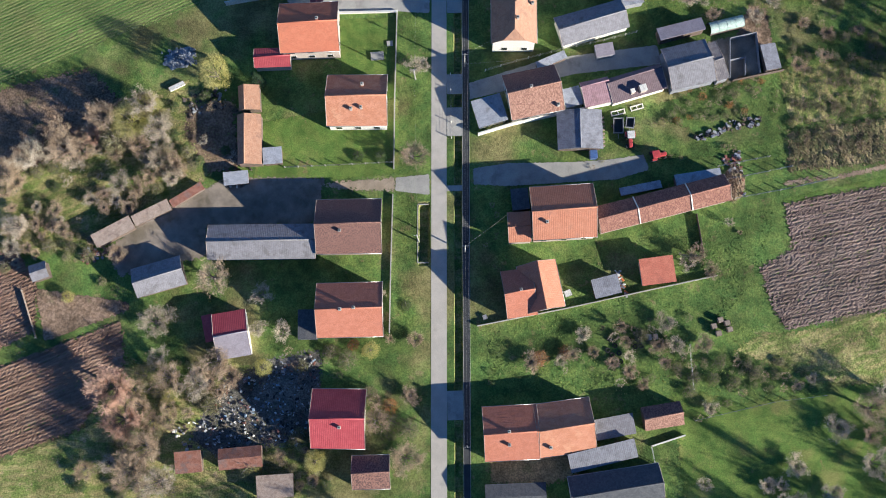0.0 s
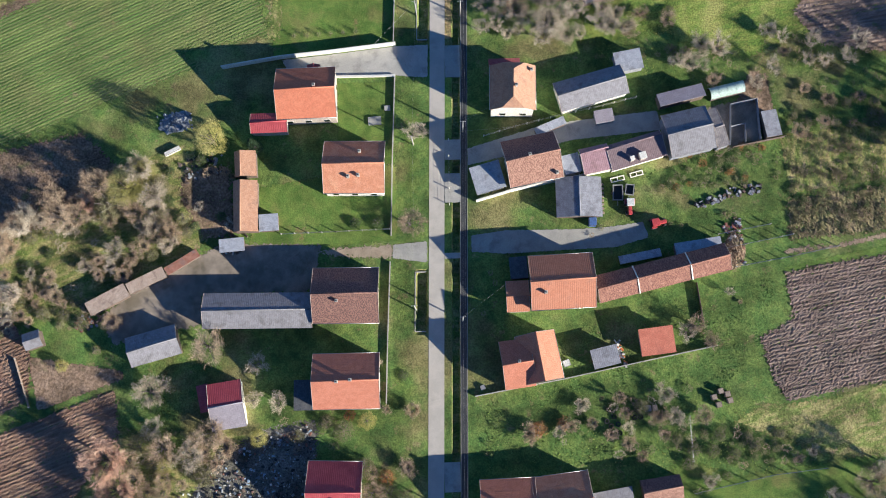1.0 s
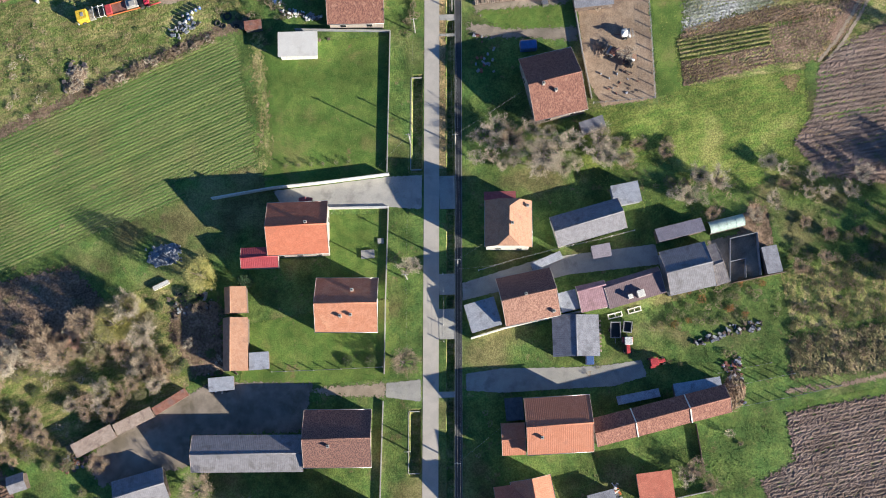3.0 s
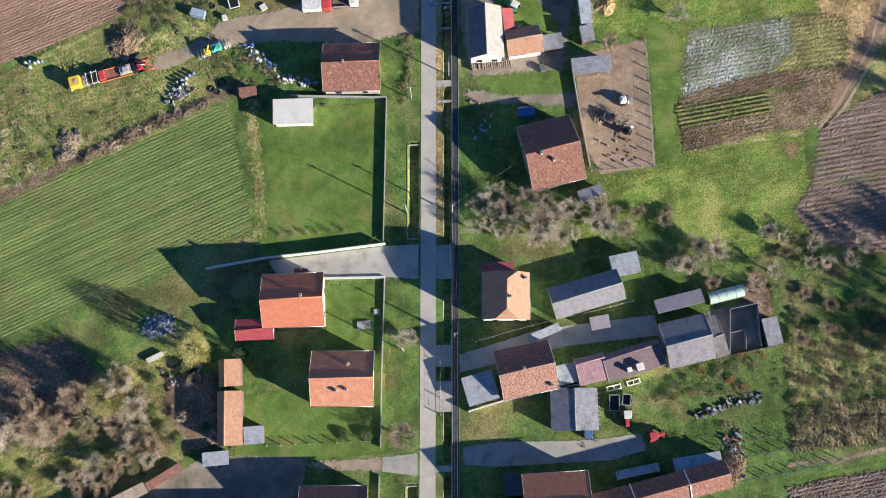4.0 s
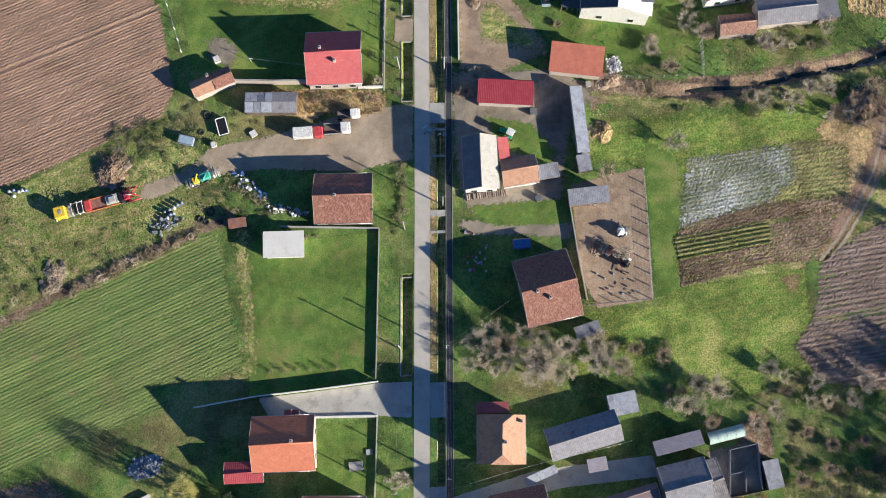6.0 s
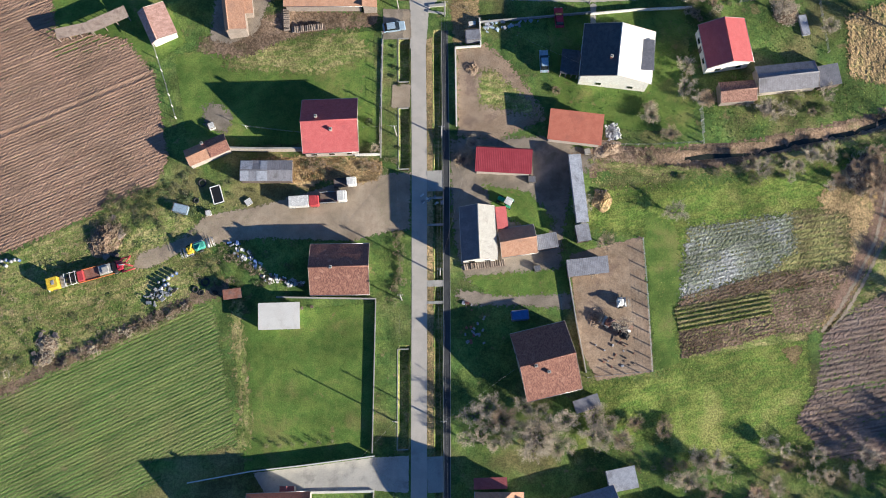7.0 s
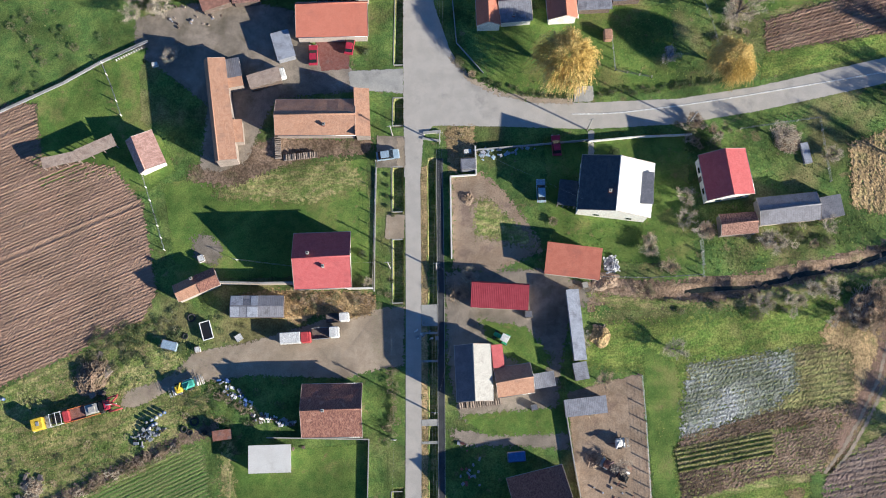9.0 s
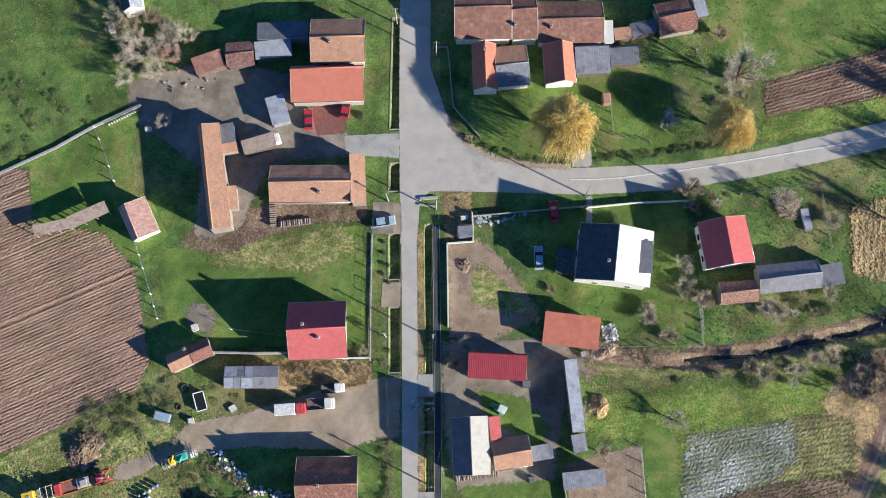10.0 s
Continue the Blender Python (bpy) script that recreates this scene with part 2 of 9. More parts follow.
mat("white", (0.68, 0.67, 0.64), (0.63, 0.615, 0.585), 0.4, (0.56, 0.545, 0.51), 0.3, 0.57, bump=0.1, rough=0.8, grain=0.12)
mat("white_sheet", (0.42, 0.407, 0.384), (0.377, 0.366, 0.343), 1.0, (0.318, 0.304, 0.283), 0.5, 0.56, bump=0.15, rough=0.7)
mat("metal_red", (0.32, 0.0556, 0.0711), (0.366, 0.0742, 0.0877), 0.8, bump=0.1, rough=0.55, jitter=0.06, spec=0.4)
mat("metal_red2", (0.252, 0.0297, 0.0459), (0.29, 0.0408, 0.0585), 0.8, bump=0.1, rough=0.6, spec=0.4)
mat("metal_orange", (0.455, 0.155, 0.102), (0.508, 0.188, 0.124), 0.9, (0.394, 0.146, 0.102), 0.4, 0.54, bump=0.2, rough=0.7, jitter=0.05)

# walls and the rest
WALL = dict(bump=0.15, bump_scale=10, dist=0.01, jitter=0.04)
mat("plaster_white", (0.82, 0.809, 0.743), (0.771, 0.741, 0.677), 0.8, (0.657, 0.629, 0.568), 0.3, 0.58, **WALL)
mat("plaster_cream", (0.485, 0.431, 0.388), (0.441, 0.385, 0.342), 0.8, (0.367, 0.331, 0.305), 0.3, 0.58, **WALL)
mat("plaster_tan", (0.354, 0.302, 0.264), (0.299, 0.252, 0.22), 0.8, (0.245, 0.202, 0.176), 0.4, 0.56, **WALL)
mat("plaster_grey", (0.286, 0.295, 0.343), (0.245, 0.252, 0.29), 0.8, (0.204, 0.209, 0.238), 0.4, 0.56, **WALL)
mat("wood", (0.163, 0.126, 0.106), (0.116, 0.09, 0.0748), 2.0, (0.204, 0.18, 0.176), 0.6, 0.55, bump=0.4, bump_scale=8, dist=0.02, jitter=0.15)
mat("wood_pale", (0.34, 0.288, 0.246), (0.286, 0.23, 0.185), 3.0, bump=0.3, bump_scale=8, dist=0.02, jitter=0.2)
mat("brick", (0.245, 0.101, 0.0792), (0.292, 0.144, 0.114), 5.0, bump=0.3, bump_scale=9, dist=0.02, jitter=0.1)
mat("bark", (0.129, 0.108, 0.101), (0.177, 0.155, 0.15), 4.0, bump=0.4, bump_scale=10, dist=0.02, jitter=0.2)
mat("twig", (0.344, 0.263, 0.18), (0.418, 0.333, 0.239), 0.6, bump=0.0, jitter=0.22)
mat("twig_grey", (0.469, 0.404, 0.31), (0.557, 0.494, 0.389), 0.6, bump=0.0, jitter=0.2)
mat("twig_rust", (0.46, 0.299, 0.217), (0.512, 0.365, 0.286), 0.6, bump=0.0, jitter=0.15)
mat("leaf_green", (0.0816, 0.122, 0.044), (0.129, 0.162, 0.066), 0.8, bump=0.0, jitter=0.25)
mat("leaf_olive", (0.177, 0.18, 0.088), (0.245, 0.23, 0.132), 0.8, bump=0.0, jitter=0.2)
mat("leaf_yellow", (0.354, 0.331, 0.088), (0.408, 0.389, 0.15), 0.8, bump=0.0, jitter=0.12)
mat("leaf_gold", (0.6, 0.44, 0.12), (0.68, 0.53, 0.2), 0.7, bump=0.0, jitter=0.05)
mat("leaf_orange", (0.354, 0.151, 0.0484), (0.374, 0.216, 0.0968), 0.8, bump=0.0, jitter=0.15)
mat("needle", (0.0238, 0.0504, 0.022), (0.0408, 0.072, 0.0352), 1.0, bump=0.0, jitter=0.15)
mat("stone", (0.286, 0.288, 0.326), (0.374, 0.382, 0.431), 2.0, bump=0.4, bump_scale=6, dist=0.03, jitter=0.2)
mat("rubber", (0.03, 0.03, 0.032), (0.05, 0.05, 0.05), 3, bump=0.2, jitter=0.2)
mat("tarp_blue", (0.15, 0.175, 0.22), (0.26, 0.28, 0.32), 1.5, (0.4, 0.42, 0.44), 0.9, 0.55, bump=0.3, rough=0.5, jitter=0.2)
for key, c in dict(paint_white=(0.75, 0.75, 0.73), paint_red=(0.47, 0.07, 0.075), paint_crimson=(0.42, 0.03, 0.07), paint_blue=(0.10, 0.17, 0.42), paint_skyblue=(0.36, 0.46, 0.58),
                   paint_yellow=(0.72, 0.5, 0.03), paint_green=(0.08, 0.42, 0.2), paint_teal=(0.12, 0.42, 0.34), paint_orange=(0.62, 0.2, 0.06), paint_grey=(0.32, 0.33, 0.35), paint_black=(0.02, 0.02, 0.022)).items():
    plain(key, c, 0.4, 0.0, 0.5)
plain("steel", (0.45, 0.45, 0.46), 0.4, 0.8)
plain("glass_dark", (0.02, 0.025, 0.03), 0.1, 0.0, 0.6)
plain("tunnel_film", (0.46, 0.58, 0.54), 0.4, 0.0, 0.5)


# ---------------------------------------------------------------- mesh helpers
def mesh_of(name, verts, faces, material, smooth=False):
    me = bpy.data.meshes.new(name)
    me.from_pydata([tuple(v) for v in verts], [], faces)
    me.materials.append(MATS[material])
    if smooth:
        for p in me.polygons:
            p.use_smooth = True
    me.update()
    return me


def part(name, me, parent, m=None, label=""):
    """One mesh as a part under a thing."""
    ob = new(name, me)
    ob.parent = parent
    if m is not None:
        ob.matrix_local = m
    return tagged(ob, label)


def thing(name, label, category, m, group="", kind=""):
    ob = new(name)
    ob.matrix_world = m
    ob.empty_display_size = 0.3
    return tagged(ob, label, category, group, kind)


def box_data(x0, y0, z0, x1, y1, z1, bevel=0.0):
    """A box with chamfered upright and top edges."""
    b = min(bevel, (x1 - x0) / 3, (y1 - y0) / 3, (z1 - z0) / 2)
    if b <= 0:
        v = [(x, y, z) for z in (z0, z1) for x, y in ((x0, y0), (x1, y0), (x1, y1), (x0, y1))]
        return v, [(3, 2, 1, 0), (4, 5, 6, 7), (0, 1, 5, 4), (1, 2, 6, 5), (2, 3, 7, 6), (3, 0, 4, 7)]
    ring = lambda i: [(x0 + i, y0 + b, 0), (x0 + b, y0 + i, 0), (x1 - b, y0 + i, 0), (x1 - i, y0 + b, 0), (x1 - i, y1 - b, 0), (x1 - b, y1 - i, 0), (x0 + b, y1 - i, 0), (x0 + i, y1 - b, 0)]
    v = [(x, y, z0) for x, y, _ in ring(0)] + [(x, y, z1 - b) for x, y, _ in ring(0)] + [(x, y, z1) for x, y, _ in ring(b * 0.8)]
    f = [tuple(range(7, -1, -1)), tuple(range(16, 24))]
    for k in (0, 8):
        f += [(k + i, k + (i + 1) % 8, k + 8 + (i + 1) % 8, k + 8 + i) for i in range(8)]
    return v, f


def box(name, material, x0, y0, z0, x1, y1, z1, bevel=0.0):
    return mesh_of(name, *box_data(x0, y0, z0, x1, y1, z1, bevel), material)


def tube_data(a, b, r0, r1, sides=6):
    a, b = Vector(a), Vector(b)
    q = (b - a).to_track_quat("Z", "Y")
    v = [a + q @ Vector((r0 * math.cos(i * math.tau / sides), r0 * math.sin(i * math.tau / sides), 0)) for i in range(sides)]
    v += [b + q @ Vector((r1 * math.cos(i * math.tau / sides), r1 * math.sin(i * math.tau / sides), 0)) for i in range(sides)]
    f = [(i, (i + 1) % sides, sides + (i + 1) % sides, sides + i) for i in range(sides)] + [tuple(range(sides - 1, -1, -1)), tuple(range(sides, 2 * sides))]
    return v, f


def tube(name, material, a, b, r0, r1=None, sides=8):
    return mesh_of(name, *tube_data(a, b, r0, r0 if r1 is None else r1, sides), material, True)


def joined(name, material, pieces, smooth=False):
    v, f = [], []
    for pv, pf in pieces:
        k = len(v)
        v += [tuple(p) for p in pv]
        f += [tuple(i + k for i in q) for q in pf]
    return mesh_of(name, v, f, material, smooth)


def inside(x, y, pts):
    c = False
    for (xa, ya), (xb, yb) in zip(pts, pts[1:] + pts[:1]):
        if (ya > y) != (yb > y) and x < (xb - xa) * (y - ya) / (yb - ya) + xa:
            c = not c
    return c


# ---------------------------------------------------------------- ground
ROAD = [(-400, -15.5), (-45, -4.35), (0, -2.95), (64, -0.93), (100, 0.15), (131, 0.95), (150, 1.3), (175, 2.2), (200, 3.4), (600, 22)]


def road_x(y):
    for (ya, xa), (yb, xb) in zip(ROAD, ROAD[1:]):
        if y <= yb:
            return xa + (xb - xa) * (y - ya) / (yb - ya)
    return ROAD[-1][1]


WEST_DITCHES = [(14.5, 25.6), (72.0, 90.4), (125.5, 137.6), (143.2, 152.0), (160.5, 166.0), (173.0, 196.0)]
CULVERTS = [(-15.3, -9.9), (28.1, 29.2), (39.0, 44.7), (47.4, 51.4), (98.9, 99.4), (102.2, 103.4), (114.0, 114.4), (119.3, 119.7), (120.8, 124.9), (64.0, 70.5)]
E_DITCH = (-60, 153.5)


def ditch_depth(u, y):
    if E_DITCH[0] < y < E_DITCH[1] and 2.9 < u < 4.5 and not any(a <= y <= b for a, b in CULVERTS):
        return -0.95
    if -3.9 < u < -2.0 and any(a <= y <= b for a, b in WEST_DITCHES):
        return -1.0
    return 0.0


def creek_y(x):
    return 125.6 + 0.0028 * max(0.0, min(x, 95) - 44) ** 2 + 0.27 * max(0.0, x - 95) + 0.25 * math.sin(x * 0.35)


us = [-500, -300, -200, -150, -120] + [-105 + 1.5 * i for i in range(67)] + [-4.3, -3.95, -3.6, -2.4, -2.05, -1.7, 1.7, 2.85, 3.15, 4.2, 4.5, 4.75] + [6 + 1.5 * i for i in range(67)] + [120, 150, 200, 300, 500]
vs = [-400, -250, -150, -100, -70] + [-55 + 1.25 * i for i in range(229)] + [245, 270, 320, 400, 550]
gv, gf = [], []
for y in vs:
    for u in us:
        x = road_x(y) * (1 if abs(u) < 200 else 0.5) + u
        flat = max(0.0, min(1.0, (abs(u) - 7) / 6))
        z = flat * 0.008 * noise.noise((x * 0.22, y * 0.22, 0)) - 0.012
        z += ditch_depth(u, y)
        if 46 < x < 140:
            d = abs(y - creek_y(x))
            if d < 1.9:
                z -= 1.0 * (1 - d / 1.9) * min(1.0, (x - 46) / 6)
        gv.append((x, y, z))
n_u = len(us)
for j in range(len(vs) - 1):
    for i in range(n_u - 1):
        gf.append((j * n_u + i, j * n_u + i + 1, (j + 1) * n_u + i + 1, (j + 1) * n_u + i))
ground = new("ground", mesh_of("ground", gv, gf, "grass"))
ground.data.materials.append(MATS["soil"])
ground.data.materials.append(MATS["weeds"])
for p in ground.data.polygons:
    c = p.center
    if c.x > 34 and abs(c.y - creek_y(c.x)) < 2.4:
        p.material_index = 1
    elif p.center.z < -0.2 or (p.normal.z < 0.9 and abs(c.x - road_x(c.y)) < 6):
        p.material_index = 2
tagged(ground, "green grassland with yellowed patches in low autumn sun", "ground", kind="structure")


def rim_distance(gx, gy, pts):
    """How far inside an outline each point of a grid lies (minus: outside)."""
    best, odd = np.full(gx.shape, 1e9), np.zeros(gx.shape, bool)
    for (xa, ya), (xb, yb) in zip(pts, pts[1:] + pts[:1]):
        dx, dy = xb - xa, yb - ya
        t = np.clip(((gx - xa) * dx + (gy - ya) * dy) / max(dx * dx + dy * dy, 1e-9), 0, 1)
        best = np.minimum(best, np.hypot(gx - xa - t * dx, gy - ya - t * dy))
        if ya != yb:
            odd ^= ((ya > gy) != (yb > gy)) & (gx < dx * (gy - ya) / dy + xa)
    return np.where(odd, best, -best)


def sheet(name, label, pts, material, z, angle, soft, sx, sy, relief, category, kind):
    """A sheet of ground cover over an outline, thinning out over `soft` metres at its rim; relief(x, y) gives its height."""
    a = radians(angle)
    ca, sa = math.cos(a), math.sin(a)
    cx, cy = pts[0]
    loc = [((x - cx) * ca + (y - cy) * sa, -(x - cx) * sa + (y - cy) * ca) for x, y in pts]
    x0, x1, y0, y1 = min(p[0] for p in loc) - 2 * soft, max(p[0] for p in loc) + 2 * soft, min(p[1] for p in loc) - 2 * soft, max(p[1] for p in loc) + 2 * soft
    xs, ys = np.arange(x0, x1 + sx, sx), np.arange(y0, y1 + sy, sy)
    gx, gy = np.meshgrid(xs, ys)
    d = rim_distance(gx, gy, loc)
    fade = np.clip(0.5 - d / soft, -8, 6) + 2.0
    keep = d > -soft * 1.1 - max(sx, sy)
    idx = np.full(gx.shape, -1)
    idx[keep] = np.arange(keep.sum())
    q = np.stack([idx[:-1, :-1], idx[:-1, 1:], idx[1:, 1:], idx[1:, :-1]], -1).reshape(-1, 4)
    q = q[(q >= 0).all(1)]
    v = [(x, y, relief(x, y)) if relief else (x, y, 0.0) for x, y in zip(gx[keep].tolist(), gy[keep].tolist())]
    me = mesh_of(name, v, q.tolist(), material)
    at = me.attributes.new("fade", "FLOAT", "POINT")
    at.data.foreach_set("value", fade[keep].astype(np.float32))
    ob = new(name, me)
    ob.matrix_world = pose(cx, cy, z, 0, 0, angle)
    return tagged(ob, label, category, kind=kind)


LAYER = [0]


def patch(name, label, pts, material, z=0.02, angle=0.0, ragged=0.35, kind="structure", category="ground", seed=0):
    """A flat sheet of ground cover with an uneven, thinning rim; angle: the way its rows run."""
    LAYER[0] += 1
    soft = 0.12 + 1.9 * ragged
    step = max(0.45, min(1.2, soft * 0.8))
    return sheet(name, label, pts, material, z * 0.4 + 0.0002 * LAYER[0], angle, soft, step, step, None, category, kind)


def lane(line, w):
    """The outline of a lane of even width along a line."""
    left, right = [], []
    for k, p in enumerate(line):
        d = (Vector(line[min(k + 1, len(line) - 1)]) - Vector(line[max(k - 1, 0)])).normalized()
        s = Vector((-d.y, d.x)) * w / 2
        left.append((p[0] + s.x, p[1] + s.y))
        right.append((p[0] - s.x, p[1] - s.y))
    return left + right[::-1]


def furrows(name, label, pts, material, angle, pitch=0.55, height=0.10, clod=0.06, z=0.06, step=0.27, category="field", soft=1.4, seams=(), wild=0.6):
    """A ploughed field: uneven ridges and clods in real relief, along angle; seams: deep furrows across its width."""
    rnd = random.Random(len(pts) + int(pitch * 100))

    def relief(x, y):
        row = y / pitch + 0.16 * noise.noise((x * 0.05, y * 0.03, 7))
        amp = height * (0.9 + 0.7 * noise.noise((x * 0.12, math.floor(row + 0.5) * 3.7, 2)))
        h = amp * (math.cos(math.tau * row) + 0.55 * math.cos(math.tau * row / 3.0 + 1.1) + 0.4 * math.cos(math.tau * row / 7.0)) + height * wild * noise.noise((x * 1.6, y * 3.1, 5)) + clod * (0.6 * noise.noise((x * 2.6, y * 2.9, 4)) + rnd.uniform(-0.45, 0.45))
        for s in seams:
            e = abs(y - s)
            if e < 0.9:
                h += 0.05 - 0.12 * math.exp(-(e / 0.24) ** 2)
        return h
    return sheet(name, label, pts, material, z + height * 0.6, angle, soft, step, pitch / 4, relief, category, "structure")


def ribbon(name, label, line, w, material, z=0.03, category="road", thick=0.12, kind="structure"):
    """A strip of even width along a line, with thickness."""
    v, f = [], []
    for k, p in enumerate(line):
        p = Vector(p)
        d = (Vector(line[min(k + 1, len(line) - 1)]) - Vector(line[max(k - 1, 0)])).normalized()
        s = Vector((-d.y, d.x)) * w / 2
        for q, h in ((p + s, z), (p - s, z), (p + s, z - thick), (p - s, z - thick)):
            v.append((q.x, q.y, h))
    for k in range(len(line) - 1):
        a, b = 4 * k, 4 * k + 4
        f += [(a + 1, b + 1, b, a), (a, b, b + 2, a + 2), (b + 1, a + 1, a + 3, b + 3)]
    f += [(0, 2, 3, 1), (len(v) - 4, len(v) - 3, len(v) - 1, len(v) - 2)]
    ob = new(name, mesh_of(name, v, f, material))
    return tagged(ob, label, category, kind=kind)


def along(y0, y1, u, step=4.0):
    n = max(2, int(abs(y1 - y0) / step) + 1)
    return [(road_x(y0 + (y1 - y0) * k / (n - 1)) + u, y0 + (y1 - y0) * k / (n - 1)) for k in range(n)]


ribbon("road", "narrow village road of worn pale asphalt", along(-120, 158, 0), 2.95, "asphalt", 0.03)
patch("road_junction", "wide pale asphalt junction with a side road", [(-0.35, 150), (0.05, 176), (0.8, 200), (2.2, 230), (10, 330), (15, 330), (8.2, 215), (6.9, 200), (6.5, 185.4), (9.3, 176), (12, 171), (15.7, 167.7), (24.4, 164.4), (36.5, 164.0), (54.2, 164.3), (69.9, 166.4), (96, 171.7), (200, 193), (200, 187), (95.3, 166.3), (69.5, 161.3), (53.8, 159.1), (36.2, 158.6), (15.4, 159.8), (5.6, 160.2), (3.6, 158.0), (2.8, 150)], "asphalt", 0.045, 0, 0.06, category="road")
patch("road_shoulder", "tan gravel shoulder of the bend", lane([(9.2, 174.6), (13.2, 169.4), (18.6, 166.4), (25.3, 164.9), (33.2, 164.3)], 1.0), "gravel", 0.06, 0, 0.35, category="verge")
patch("road_shoulder", "dry tan weeds between road bend and building plot", [(7.8, 159.8), (13.5, 160.0), (13.6, 151.0), (8.6, 150.4)], "straw", 0.05, 0, 0.7, category="verge")


# ---------------------------------------------------------------- buildings
def tile_slope(L, S, material):
    """A roof slope seen from its ridge: x along the ridge, y down the slope, in courses or waves."""
    v, f = [], []
    hx = L / 2
    if material.startswith(("corr", "metal_red", "asb_grey", "asb_dark")):
        n = max(8, int(L / 0.17))
        amp = 0.0065 if material.startswith("asb") else 0.01
        for i in range(n + 1):
            x = -hx + L * i / n
            z = amp if i % 2 else -amp
            v += [(x, 0, z), (x, S, z), (x, S, z - 0.08)]
        for i in range(n):
            a, b = 3 * i, 3 * i + 3
            f += [(a, b, b + 1, a + 1), (a + 1, b + 1, b + 2, a + 2)]
        k = len(v)
        v += [(-hx, 0, -0.1), (hx, 0, -0.1), (hx, S, -0.1), (-hx, S, -0.1), (-hx, 0, 0), (hx, 0, 0), (hx, S, 0), (-hx, S, 0)]
        f += [(k + 3, k + 2, k + 1, k), (k, k + 4, k + 7, k + 3), (k + 1, k + 2, k + 6, k + 5), (k, k + 1, k + 5, k + 4)]
        return v, f
    n = max(3, int(S / 0.34))
    m = max(4, int(L / 1.1))
    sag = 0.05 if material in ("tile_mott", "tile_mott", "tile_patch", "tile_brown", "asb_tan", "rust", "tile_pale") else 0.012
    flatkind = material.startswith(("asb", "white", "slate", "metal"))
    step = 0.004 if flatkind else 0.012
    for j in range(n):
        for k in (0, 1):
            for i in range(m + 1):
                x, y = -hx + L * i / m, S * (j + k) / n
                z = step * (k - 0.5) + sag * noise.noise((x * 0.5 + L, y * 0.5 + S, 3.3)) + (0.012 * noise.noise((i * 3.1, j * 2.7, L)) if not flatkind else 0)
                v.append((x, y + (0.05 * noise.noise((i * 1.7, j * 1.9, S)) if 0 < j + k < n else 0), z))
    w = m + 1
    for j in range(n):
        for i in range(m):
            a = 2 * j * w + i
            f.append((a, a + 1, a + w + 1, a + w))
            if j < n - 1:
                b = a + w
                f.append((b, b + 1, b + w + 1, b + w))
    k = len(v)
    v += [(-hx, 0, -0.14), (hx, 0, -0.14), (hx, S, -0.14), (-hx, S, -0.14), (-hx, 0, -0.03), (hx, 0, -0.03), (hx, S, -0.03), (-hx, S, -0.03)]
    f += [(k + 3, k + 2, k + 1, k), (k, k + 4, k + 7, k + 3), (k + 1, k + 2, k + 6, k + 5), (k + 2, k + 3, k + 7, k + 6), (k, k + 1, k + 5, k + 4), (k + 4, k + 5, k + 6, k + 7)]
    return v, f


KINDS = dict(house="house", house_wing="house", annex="outbuilding", barn="barn", barn_wing="barn", shed="shed", hut="shed", garage="garage", lean_to="shed", cold_frame="shed", shelter="shelter", pergola_roof="carport")


